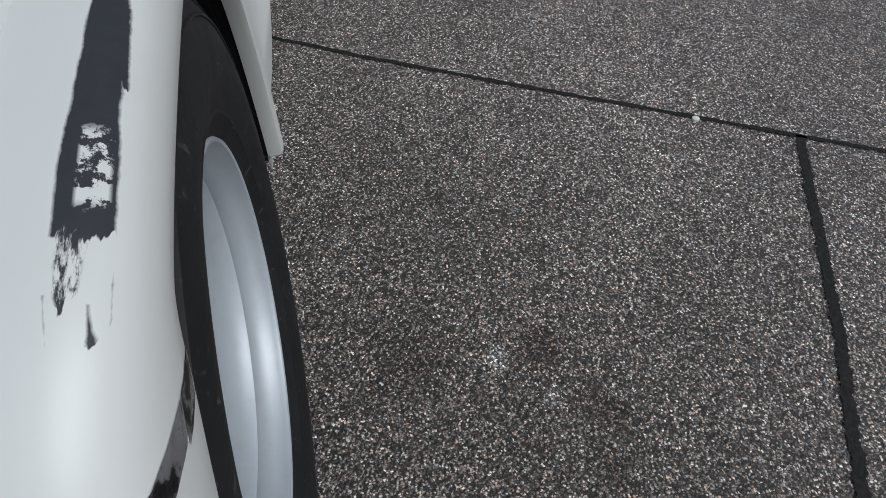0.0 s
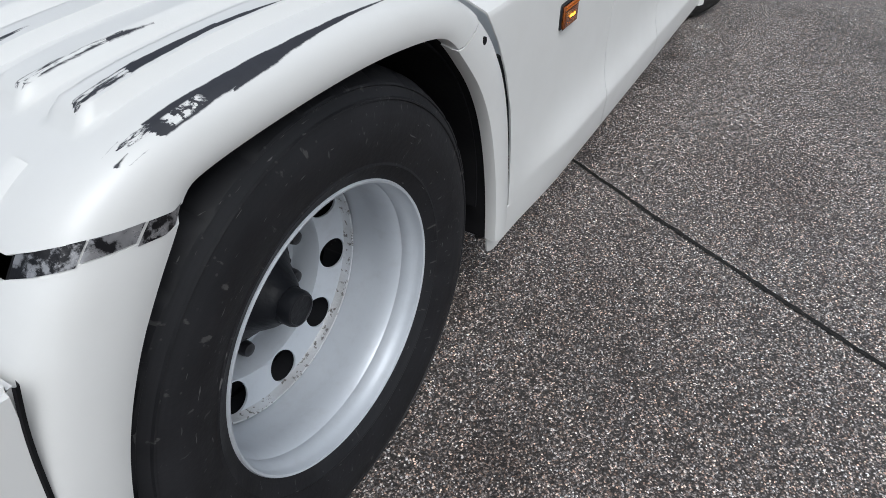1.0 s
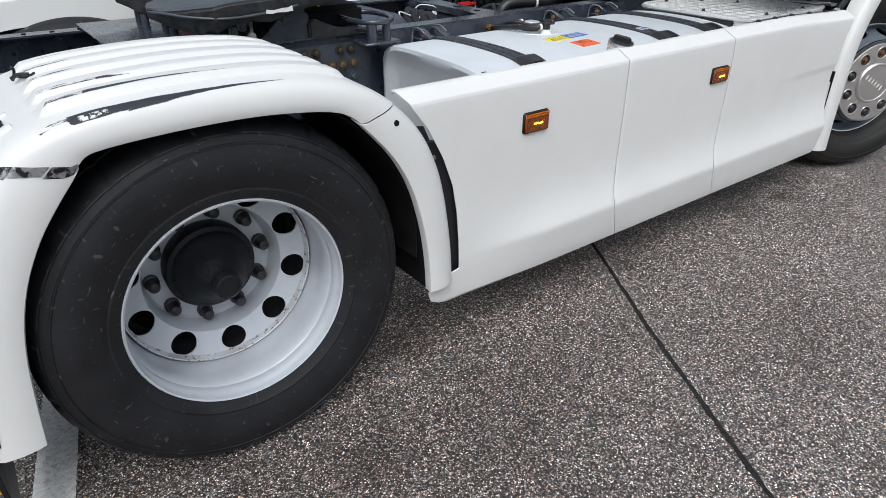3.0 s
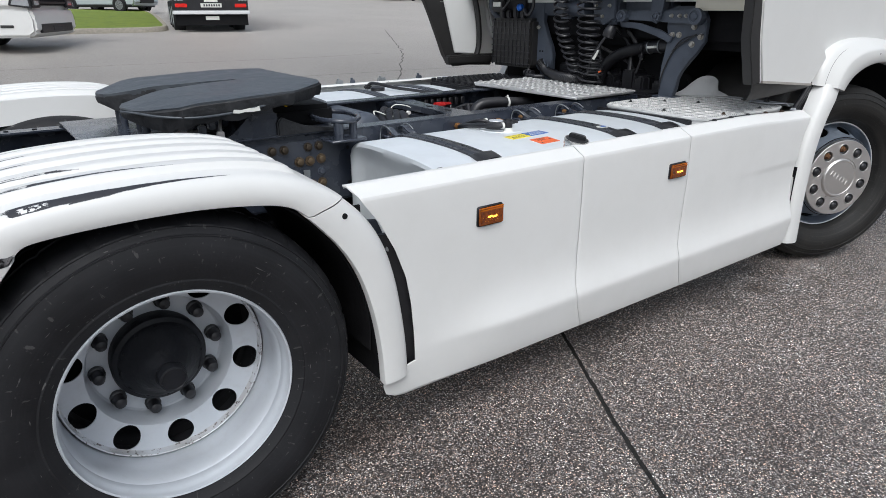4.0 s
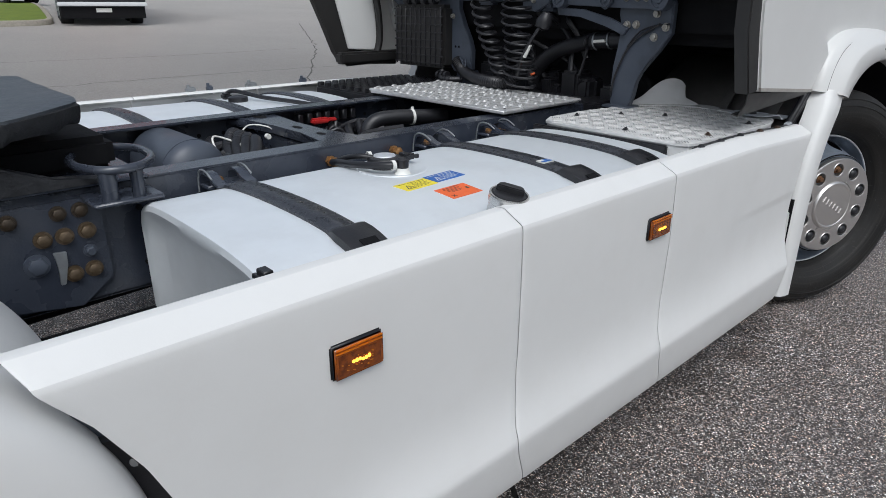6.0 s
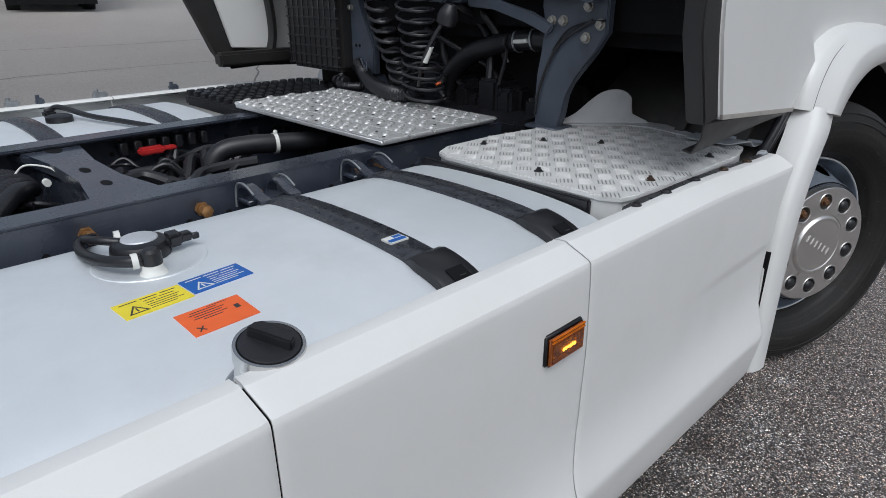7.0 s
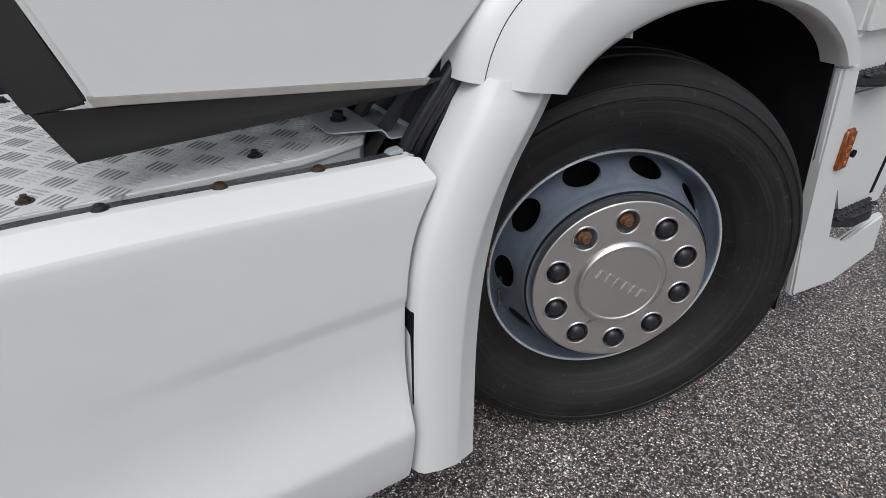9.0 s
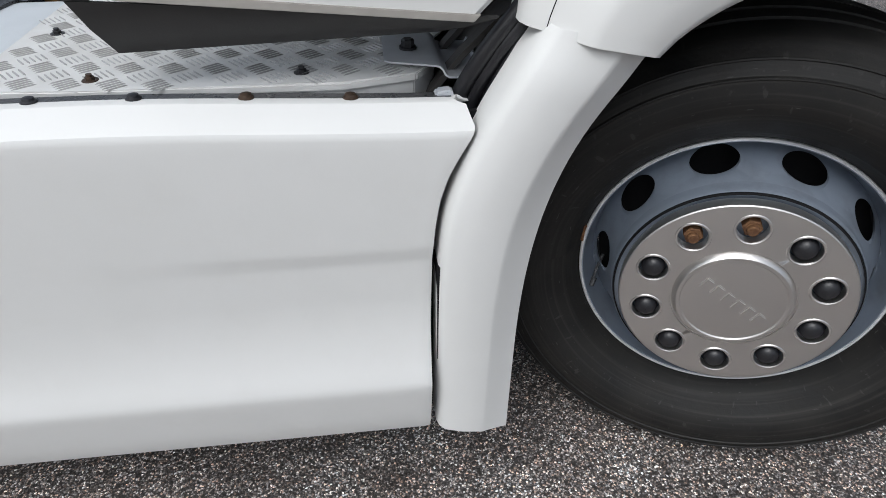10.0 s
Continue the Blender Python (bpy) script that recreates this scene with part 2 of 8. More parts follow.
GLASS = material("dark_glass", (0.02, 0.025, 0.03), 0.06, 0, (0.03, 0.035, 0.04), 3, 0.5)
CARSILVER = material("silver_car_paint", (0.46, 0.51, 0.55), 0.25, 0.2, (0.45, 0.50, 0.54), 1, 0.3, coat=0.6)
CARBLACK = material("black_car_paint", (0.012, 0.012, 0.015), 0.2, 0, (0.02, 0.02, 0.02), 3, 0.5, coat=0.8)
CARBLUE = material("blue_car_paint", (0.02, 0.045, 0.14), 0.2, 0, (0.025, 0.05, 0.12), 3, 0.5, coat=0.8)
CARWHITE = material("white_car_paint", (0.72, 0.73, 0.74), 0.2, 0, (0.68, 0.69, 0.7), 3, 0.5, coat=0.8)
REDBOARD = material("red_reflector_board", (0.26, 0.03, 0.02), 0.4)
CARRIM = material("car_wheel", (0.30, 0.31, 0.33), 0.35, 0.5, (0.08, 0.08, 0.09), 18, 0.9)
HEADLAMP = material("headlamp_glass", (0.5, 0.52, 0.55), 0.1, 0.5)


def aggregate():
    """Exposed-aggregate paving: small stones of many greys and browns set in dark binder, with stains and pale worn areas."""
    m = bpy.data.materials.new("exposed_aggregate")
    m.use_nodes = True
    nt = m.node_tree
    N, L = nt.nodes, nt.links
    b = N["Principled BSDF"]
    tc = N.new("ShaderNodeTexCoord")
    # crushed stones of uneven outline
    warp = N.new("ShaderNodeTexNoise")
    warp.inputs["Scale"].default_value, warp.inputs["Detail"].default_value = 170, 2
    L.new(tc.outputs["Object"], warp.inputs["Vector"])
    push = N.new("ShaderNodeVectorMath")
    push.operation = "MULTIPLY_ADD"
    push.inputs[1].default_value = (0.0085, 0.0085, 0.0)
    L.new(warp.outputs["Color"], push.inputs[0])
    L.new(tc.outputs["Object"], push.inputs[2])
    v = N.new("ShaderNodeTexVoronoi")
    v.inputs["Scale"].default_value = 205
    L.new(push.outputs[0], v.inputs["Vector"])
    sep = N.new("ShaderNodeSeparateColor")
    L.new(v.outputs["Color"], sep.inputs[0])
    ramp = N.new("ShaderNodeValToRGB")
    e = ramp.color_ramp.elements
    e[0].position, e[0].color = 0.0, (0.014, 0.012, 0.011, 1)
    e[1].position, e[1].color = 1.0, (0.78, 0.74, 0.69, 1)
    for p, c in ((0.22, (0.042, 0.036, 0.033, 1)), (0.50, (0.116, 0.103, 0.095, 1)), (0.76, (0.230, 0.206, 0.189, 1)), (0.92, (0.440, 0.405, 0.374, 1))):
        k = e.new(p)
        k.color = c
    L.new(sep.outputs[0], ramp.inputs[0])
    # tint: some stones reddish, some grey-blue
    hue = N.new("ShaderNodeMix")
    hue.data_type, hue.blend_type = "RGBA", "MULTIPLY"
    hr = N.new("ShaderNodeValToRGB")
    hr.color_ramp.elements[0].color, hr.color_ramp.elements[1].color = (1.28, 0.95, 0.76, 1), (0.90, 0.99, 1.10, 1)
    k = hr.color_ramp.elements.new(0.35)
    k.color = (1.02, 0.99, 0.97, 1)
    L.new(sep.outputs[1], hr.inputs[0])
    hue.inputs[0].default_value = 0.8
    L.new(ramp.outputs[0], hue.inputs[6])
    L.new(hr.outputs[0], hue.inputs[7])
    # binder between the stones
    edge = N.new("ShaderNodeMapRange")
    edge.inputs[1].default_value, edge.inputs[2].default_value, edge.inputs[3].default_value, edge.inputs[4].default_value = 0.42, 0.66, 0.0, 0.95
    L.new(v.outputs["Distance"], edge.inputs[0])
    bind = N.new("ShaderNodeMix")
    bind.data_type = "RGBA"
    bind.inputs[7].default_value = (0.014, 0.012, 0.011, 1)
    L.new(edge.outputs[0], bind.inputs[0])
    L.new(hue.outputs[2], bind.inputs[6])
    # large stains
    n = N.new("ShaderNodeTexNoise")
    n.inputs["Scale"].default_value, n.inputs["Detail"].default_value, n.inputs["Roughness"].default_value = 1.1, 7, 0.62
    L.new(tc.outputs["Object"], n.inputs["Vector"])
    nr = N.new("ShaderNodeMapRange")
    nr.inputs[1].default_value, nr.inputs[2].default_value, nr.inputs[3].default_value, nr.inputs[4].default_value = 0.3, 0.7, 1.40, 2.22
    L.new(n.outputs[0], nr.inputs[0])
    clump = N.new("ShaderNodeTexNoise")
    clump.inputs["Scale"].default_value, clump.inputs["Detail"].default_value, clump.inputs["Roughness"].default_value = 92, 3, 0.6
    L.new(tc.outputs["Object"], clump.inputs["Vector"])
    cr = N.new("ShaderNodeMapRange")
    cr.inputs[1].default_value, cr.inputs[2].default_value, cr.inputs[3].default_value, cr.inputs[4].default_value = 0.32, 0.68, 0.66, 1.38
    L.new(clump.outputs[0], cr.inputs[0])
    tone_of = N.new("ShaderNodeMath")
    tone_of.operation = "MULTIPLY"
    L.new(nr.outputs[0], tone_of.inputs[0])
    L.new(cr.outputs[0], tone_of.inputs[1])
    st = N.new("ShaderNodeVectorMath")
    st.operation = "SCALE"
    L.new(bind.outputs[2], st.inputs[0])
    L.new(tone_of.outputs[0], st.inputs["Scale"])
    # spots of oil
    n2 = N.new("ShaderNodeTexNoise")
    n2.inputs["Scale"].default_value, n2.inputs["Detail"].default_value = 3.2, 3
    L.new(tc.outputs["Object"], n2.inputs["Vector"])
    r2 = N.new("ShaderNodeMapRange")
    r2.inputs[1].default_value, r2.inputs[2].default_value, r2.inputs[3].default_value, r2.inputs[4].default_value = 0.66, 0.74, 1.0, 0.55
    L.new(n2.outputs[0], r2.inputs[0])
    st2 = N.new("ShaderNodeVectorMath")
    st2.operation = "SCALE"
    L.new(st.outputs[0], st2.inputs[0])
    L.new(r2.outputs[0], st2.inputs["Scale"])
    last = st2.outputs[0]
    wob = N.new("ShaderNodeTexNoise")
    wob.inputs["Scale"].default_value, wob.inputs["Detail"].default_value = 14, 6
    L.new(tc.outputs["Object"], wob.inputs["Vector"])
    for x, y, r, soft, tone in STAINS:
        d = N.new("ShaderNodeVectorMath")
        d.operation = "DISTANCE"
        d.inputs[1].default_value = (x, y, 0)
        L.new(tc.outputs["Object"], d.inputs[0])
        j = N.new("ShaderNodeMath")
        j.operation = "MULTIPLY_ADD"
        j.inputs[1].default_value = r * 1.6
        L.new(wob.outputs[0], j.inputs[0])
        L.new(d.outputs["Value"], j.inputs[2])
        q = N.new("ShaderNodeMapRange")
        q.inputs[1].default_value, q.inputs[2].default_value, q.inputs[3].default_value, q.inputs[4].default_value = r * 1.8 - soft, r * 1.8 + soft, 1.0, 0.0
        L.new(j.outputs[0], q.inputs[0])
        k = N.new("ShaderNodeMix")
        k.data_type, k.blend_type = "RGBA", "MULTIPLY"
        k.inputs[7].default_value = (tone ** 0.86, tone, tone ** 1.08, 1)
        L.new(last, k.inputs[6])
        L.new(q.outputs[0], k.inputs[0])
        last = k.outputs[2]
    # beyond the truck the yard is older, paler asphalt
    sp = N.new("ShaderNodeSeparateXYZ")
    L.new(tc.outputs["Object"], sp.inputs[0])
    far = N.new("ShaderNodeMapRange")
    far.inputs[1].default_value, far.inputs[2].default_value = 2.5, 5.0
    L.new(sp.outputs[1], far.inputs[0])
    n3 = N.new("ShaderNodeTexNoise")
    n3.inputs["Scale"].default_value, n3.inputs["Detail"].default_value = 0.35, 9
    L.new(tc.outputs["Object"], n3.inputs["Vector"])
    pale = N.new("ShaderNodeMix")
    pale.data_type = "RGBA"
    pale.inputs[6].default_value, pale.inputs[7].default_value = (0.30, 0.278, 0.255, 1), (0.40, 0.375, 0.345, 1)
    L.new(n3.outputs[0], pale.inputs[0])
    near = N.new("ShaderNodeMapRange")
    near.inputs[1].default_value, near.inputs[2].default_value, near.inputs[3].default_value, near.inputs[4].default_value = 8.0, 20.0, 0.70, 1.0
    L.new(sp.outputs[1], near.inputs[0])
    grain = N.new("ShaderNodeTexNoise")
    grain.inputs["Scale"].default_value, grain.inputs["Detail"].default_value = 30, 8
    L.new(tc.outputs["Object"], grain.inputs["Vector"])
    gr = N.new("ShaderNodeMapRange")
    gr.inputs[1].default_value, gr.inputs[2].default_value, gr.inputs[3].default_value, gr.inputs[4].default_value = 0.3, 0.7, 0.82, 1.18
    L.new(grain.outputs[0], gr.inputs[0])
    both = N.new("ShaderNodeMath")
    both.operation = "MULTIPLY"
    L.new(near.outputs[0], both.inputs[0])
    L.new(gr.outputs[0], both.inputs[1])
    old = N.new("ShaderNodeVectorMath")
    old.operation = "SCALE"
    L.new(pale.outputs[2], old.inputs[0])
    L.new(both.outputs[0], old.inputs["Scale"])
    fm = N.new("ShaderNodeMix")
    fm.data_type = "RGBA"
    L.new(far.outputs[0], fm.inputs[0])
    L.new(last, fm.inputs[6])
    L.new(old.outputs[0], fm.inputs[7])
    L.new(fm.outputs[2], b.inputs["Base Color"])
    b.inputs["Roughness"].default_value = 0.55
    bp = N.new("ShaderNodeBump")
    bp.inputs["Strength"].default_value, bp.inputs["Distance"].default_value = 1.0, 0.0036
    bp.invert = True
    L.new(v.outputs["Distance"], bp.inputs["Height"])
    L.new(bp.outputs[0], b.inputs["Normal"])
    return m


def worn_paint():
    """White fender paint, rubbed through to the dark plastic in long streaks behind the load's edge."""
    m = WHITE.copy()
    m.name = "rubbed_white_paint"
    nt = m.node_tree
    N, L = nt.nodes, nt.links
    b = N["Principled BSDF"]
    base = b.inputs["Base Color"].links[0].from_socket
    tc = N.new("ShaderNodeTexCoord")
    sp = N.new("ShaderNodeSeparateXYZ")
    L.new(tc.outputs["Object"], sp.inputs[0])
    def noise_of(scale, stretch, detail=5):
        mp = N.new("ShaderNodeMapping")
        mp.inputs["Scale"].default_value = stretch
        n = N.new("ShaderNodeTexNoise")
        n.inputs["Scale"].default_value, n.inputs["Detail"].default_value, n.inputs["Roughness"].default_value = scale, detail, 0.7
        L.new(tc.outputs["Object"], mp.inputs[0])
        L.new(mp.outputs[0], n.inputs[0])
        return n.outputs[0]
    def math_(op, a, c=None, clampit=False):
        k = N.new("ShaderNodeMath")
        k.operation, k.use_clamp = op, clampit
        for i, q in enumerate((a, c)):
            if q is None:
                continue
            if isinstance(q, (int, float)):
                k.inputs[i].default_value = q
            else:
                L.new(q, k.inputs[i])
        return k.outputs[0]
    def ramp_(x, x0, x1, y0, y1):
        k = N.new("ShaderNodeMapRange")
        for i, q in enumerate((x0, x1, y0, y1)):
            k.inputs[i + 1].default_value = q
        L.new(x, k.inputs[0])
        return k.outputs[0]
    rough_edge = math_("MULTIPLY", math_("SUBTRACT", noise_of(30, (0.5, 1, 1)), 0.5), 0.008)
    rake = math_("MULTIPLY", math_("SUBTRACT", noise_of(9, (1.0, 9, 9), 3), 0.5), 0.05)
    fine = ramp_(noise_of(26, (0.55, 6, 6), 6), 0.45, 0.53, 0, 1)
    total = None
    for y0, y1, x0, x1, w0, w1, scratchy in STREAKS:
        yc = ramp_(sp.outputs[0], x0, x1, y0, y1)
        w = ramp_(sp.outputs[0], x0, x1, w0, w1)
        xin = math_("MINIMUM", math_("SUBTRACT", math_("ADD", sp.outputs[0], rake), x0), math_("SUBTRACT", x1, sp.outputs[0]))
        d = math_("SUBTRACT", w, math_("ABSOLUTE", math_("SUBTRACT", sp.outputs[1], yc)))
        d = math_("ADD", math_("MINIMUM", d, xin), rough_edge)
        k = math_("MULTIPLY", d, 600, True)
        if scratchy:
            k = math_("MULTIPLY", k, fine)
        total = k if total is None else math_("MAXIMUM", total, k)
    # a scraped white patch inside the widest streak
    px0, px1, py, ph = SCRAPE
    flake = ramp_(noise_of(75, (1, 1, 1), 6), 0.49, 0.53, 0, 1)
    inx = math_("MULTIPLY", math_("MINIMUM", math_("SUBTRACT", sp.outputs[0], px0), math_("SUBTRACT", px1, sp.outputs[0])), 120, True)
    iny = math_("MULTIPLY", math_("SUBTRACT", ph, math_("ABSOLUTE", math_("SUBTRACT", sp.outputs[1], py))), 500, True)
    total = math_("MULTIPLY", total, math_("SUBTRACT", 1.0, math_("MULTIPLY", flake, math_("MULTIPLY", inx, iny))))
    mx = N.new("ShaderNodeMix")
    mx.data_type = "RGBA"
    dark = N.new("ShaderNodeMix")
    dark.data_type = "RGBA"
    dark.inputs[6].default_value, dark.inputs[7].default_value = (0.012, 0.013, 0.018, 1), (0.028, 0.030, 0.038, 1)
    L.new(noise_of(60, (1, 1, 1)), dark.inputs[0])
    L.new(total, mx.inputs[0])
    L.new(base, mx.inputs[6])
    L.new(dark.outputs[2], mx.inputs[7])
    L.new(mx.outputs[2], b.inputs["Base Color"])
    rmix = N.new("ShaderNodeMapRange")
    rmix.inputs[3].default_value, rmix.inputs[4].default_value = 0.34, 0.62
    L.new(total, rmix.inputs[0])
    L.new(rmix.outputs[0], b.inputs["Roughness"])
    return m


# centre line at both ends (y), extent along the truck (x), half width at both ends
STREAKS = (
    (-1.2435, -1.2442, -0.286, -0.090, 0.0150, 0.0110, 0),
    (-1.2460, -1.236, -0.170, 0.185, 0.0135, 0.001, 0),
    (-1.2550, -1.2570, -0.334, -0.285, 0.0006, 0.0004, 0),
    (-1.2480, -1.2470, -0.340, -0.322, 0.003, 0.001, 0),
    (-1.2310, -1.2290, -0.349, -0.318, 0.0012, 0.0004, 0),
    (-1.2380, -1.2390, -0.322, -0.276, 0.005, 0.009, 1),
    (-1.1610, -1.1590, -0.312, -0.215, 0.0085, 0.011, 1),
    (-1.1600, -1.1590, -0.240, -0.090, 0.0105, 0.0065, 0),
    (-1.1590, -1.1720, -0.110, 0.070, 0.0065, 0.0012, 0),
    (-1.1020, -1.0980, -0.020, 0.160, 0.0035, 0.0012, 0),
    (-1.0620, -1.0680, -0.312, -0.165, 0.0085, 0.003, 1),
    (-1.0680, -1.0720, -0.190, -0.120, 0.0030, 0.0015, 0),
    (-0.9420, -0.9380, -0.315, -0.21, 0.009, 0.003, 1),
    (-0.8330, -0.8290, -0.315, -0.20, 0.010, 0.003, 1),
    (-0.7320, -0.7280, -0.300, -0.12, 0.004, 0.002, 1),
)
SCRAPE = (-0.272, -0.208, -1.2465, 0.0085)
# oil spots (tone below 1) and pale dried residue (above 1) on the paving: x, y, radius, softness, tone
STAINS = ((0.17, -1.79, 0.06, 0.03, 0.45), (-0.01, -1.88, 0.05, 0.03, 0.5), (-0.14, -1.85, 0.04, 0.03, 0.5), (0.20, -1.47, 0.07, 0.05, 0.6), (0.63, -1.05, 0.12, 0.08, 0.6), (0.17, -1.68, 0.025, 0.015, 2.4), (0.05, -1.77, 0.02, 0.015, 2.2),
          (0.05, -1.75, 0.55, 0.45, 0.70), (3.10, -1.10, 0.09, 0.07, 1.5), (3.32, -1.24, 0.05, 0.05, 1.45), (3.62, -1.24, 0.05, 0.04, 1.5), (2.93, -1.22, 0.10, 0.09, 1.3), (3.22, -1.33, 0.07, 0.06, 1.35), (3.03, -1.20, 0.07, 0.05, 0.5), (1.9, -1.9, 0.25, 0.2, 0.8), (0.9, -1.55, 0.3, 0.2, 0.85))
RUBBED = worn_paint()
PAVING = aggregate()


# ---- building tools ----
def mesh_of(bm, name, smooth=40):
    me = bpy.data.meshes.new(name)
    bmesh.ops.recalc_face_normals(bm, faces=bm.faces)
    bm.to_mesh(me)
    bm.free()
    if smooth:
        for p in me.polygons:
            p.use_smooth = True
        me.set_sharp_from_angle(angle=radians(smooth))
    return me


def part(name, bm, mat, parent, label="", smooth=40):
    """One bmesh as one mesh object under a thing or a part."""
    ob = new(name, mesh_of(bm, name, smooth))
    ob.data.materials.append(mat)
    if parent:
        ob.parent = parent
    if label:
        tagged(ob, label)
    return ob


def thing(name, label, category, group="", at=None):
    ob = new(name)
    ob.empty_display_size = 0.1
    if at is not None:
        ob.matrix_world = at
    return tagged(ob, label, category, group)


def box(bm, x0, x1, y0, y1, z0, z1, bevel=0.0, seg=2, m=None):
    r = bmesh.ops.create_cube(bm, size=1)
    vs = r["verts"]
    bmesh.ops.scale(bm, vec=(x1 - x0, y1 - y0, z1 - z0), verts=vs)
    bmesh.ops.translate(bm, vec=((x0 + x1) / 2, (y0 + y1) / 2, (z0 + z1) / 2), verts=vs)
    if m is not None:
        bmesh.ops.transform(bm, matrix=m, verts=vs)
    if bevel:
        es = list({e for v in vs for e in v.link_edges})
        bmesh.ops.bevel(bm, geom=es, offset=bevel, segments=seg, affect="EDGES", clamp_overlap=True)
    return bm


def B():
    return bmesh.new()


def prism(bm, pts, a0, a1, axis="y", bevel=0.0, m=None):
    """A polygon pushed along an axis: pts are (x, z) for y, (x, y) for z, (y, z) for x."""
    def at(p, a):
        return {"y": (p[0], a, p[1]), "z": (p[0], p[1], a), "x": (a, p[0], p[1])}[axis]
    lo = [bm.verts.new(at(p, a0)) for p in pts]
    hi = [bm.verts.new(at(p, a1)) for p in pts]
    n = len(pts)
    bm.faces.new(lo)
    bm.faces.new(hi[::-1])
    for i in range(n):
        bm.faces.new((lo[i], hi[i], hi[(i + 1) % n], lo[(i + 1) % n]))
    vs = lo + hi
    if bevel:
        es = list({e for v in vs for e in v.link_edges})
        got = bmesh.ops.bevel(bm, geom=es, offset=bevel, segments=2, affect="EDGES", clamp_overlap=True)
        vs = list({v for f in got["faces"] for v in f.verts} | {v for v in vs if v.is_valid})
    if m is not None:
        bmesh.ops.transform(bm, matrix=m, verts=[v for v in vs if v.is_valid])
    return bm


def lathe(bm, profile, n=64, m=None, closed=False, wobble=None):
    """A profile of (radius, y) turned about the y axis; wobble(i, k, r, y) may change a point."""
    rings = []
    for k in range(n):
        a = 2 * math.pi * k / n
        ring = []
        for i, (r, y) in enumerate(profile):
            if wobble:
                r, y = wobble(i, k, r, y)
            p = Vector((r * math.cos(a), y, r * math.sin(a)))
            ring.append(bm.verts.new(m @ p if m is not None else p))
        rings.append(ring)
    np_ = len(profile)
    for k in range(n):
        a, b = rings[k], rings[(k + 1) % n]
        for i in range(np_ if closed else np_ - 1):
            j = (i + 1) % np_
            bm.faces.new((a[i], a[j], b[j], b[i]))
    return bm


def disc_cap(bm, r, y, n=32, m=None):
    vs = []
    for k in range(n):
        a = 2 * math.pi * k / n
        p = Vector((r * math.cos(a), y, r * math.sin(a)))
        vs.append(bm.verts.new(m @ p if m is not None else p))
    bm.faces.new(vs)
    return bm


def solid_lathe(bm, profile, n=32, m=None):
    lathe(bm, profile, n, m)
    for r, y in (profile[0], profile[-1]):
        if r > 1e-4:
            disc_cap(bm, r, y, n, m)
    bmesh.ops.remove_doubles(bm, verts=bm.verts, dist=1e-5)
    return bm


def along(p, q):
    """The pose that carries the y axis from the origin along p to q."""
    d = Vector(q) - Vector(p)
    return Matrix.Translation(p) @ d.to_track_quat("Y", "Z").to_matrix().to_4x4()


def rod(bm, p, q, r, n=16, r2=None):
    length = (Vector(q) - Vector(p)).length
    return solid_lathe(bm, [(r, 0), (r2 if r2 is not None else r, length)], n, along(p, q))


def tube(bm, pts, r, n=10, steps=6, ribs=0.0, rib_n=0):
    """A round hose through points, smooth; ribs: how far its rings stand out."""
    P = [Vector(p) for p in pts]
    path = []
    for i in range(len(P) - 1):
        p0, p1, p2, p3 = P[max(i - 1, 0)], P[i], P[i + 1], P[min(i + 2, len(P) - 1)]
        for s in range(steps):
            t = s / steps
            path.append(0.5 * (2 * p1 + (p2 - p0) * t + (2 * p0 - 5 * p1 + 4 * p2 - p3) * t * t + (3 * p1 - p0 - 3 * p2 + p3) * t ** 3))
    path.append(P[-1])
    rings = []
    up = Vector((0.13, 0.2, 0.97))
    for i, c in enumerate(path):
        d = (path[min(i + 1, len(path) - 1)] - path[max(i - 1, 0)]).normalized()
        u = d.cross(up)
        if u.length < 1e-3:
            u = d.cross(Vector((1, 0, 0)))
        u.normalize()
        up = u.cross(d).normalized()
        rr = r + (ribs if ribs and i % 2 else 0)
        rings.append([bm.verts.new(c + rr * (math.cos(2 * math.pi * k / n) * u + math.sin(2 * math.pi * k / n) * up)) for k in range(n)])
    for a, b in zip(rings, rings[1:]):
        for k in range(n):
            bm.faces.new((a[k], a[(k + 1) % n], b[(k + 1) % n], b[k]))
    bm.faces.new(rings[0])
    bm.faces.new(rings[-1][::-1])
    return bm


def sheet(bm, rows, thick=None, close_u=False):
    """A grid of points (rows of equal length) as a skin; thick: a second skin that far off, with closed rims."""
    g = [[bm.verts.new(p) for p in row] for row in rows]
    fs = []
    for a, b in zip(g, g[1:]):
        for i in range(len(a) - 1):
            fs.append(bm.faces.new((a[i], a[i + 1], b[i + 1], b[i])))
    if thick:
        bmesh.ops.recalc_face_normals(bm, faces=fs)
        bmesh.ops.solidify(bm, geom=fs, thickness=thick)
    return bm


def lerp(a, b, t):
    return a + (b - a) * t


def along_line(pts, n):
    """n points at even steps along a polyline, corners rounded a little."""
    P = [Vector(p) for p in pts]
    for _ in range(2):
        Q = [P[0]]
        for a, b in zip(P, P[1:]):
            Q += [a.lerp(b, 0.25), a.lerp(b, 0.75)]
        Q.append(P[-1])
        P = Q
    L = [0.0]
    for a, b in zip(P, P[1:]):
        L.append(L[-1] + (b - a).length)
    out, k = [], 0
    for i in range(n):
        s = L[-1] * i / (n - 1)
        while k < len(L) - 2 and L[k + 1] < s:
            k += 1
        out.append(P[k].lerp(P[k + 1], (s - L[k]) / max(L[k + 1] - L[k], 1e-9)))
    return out


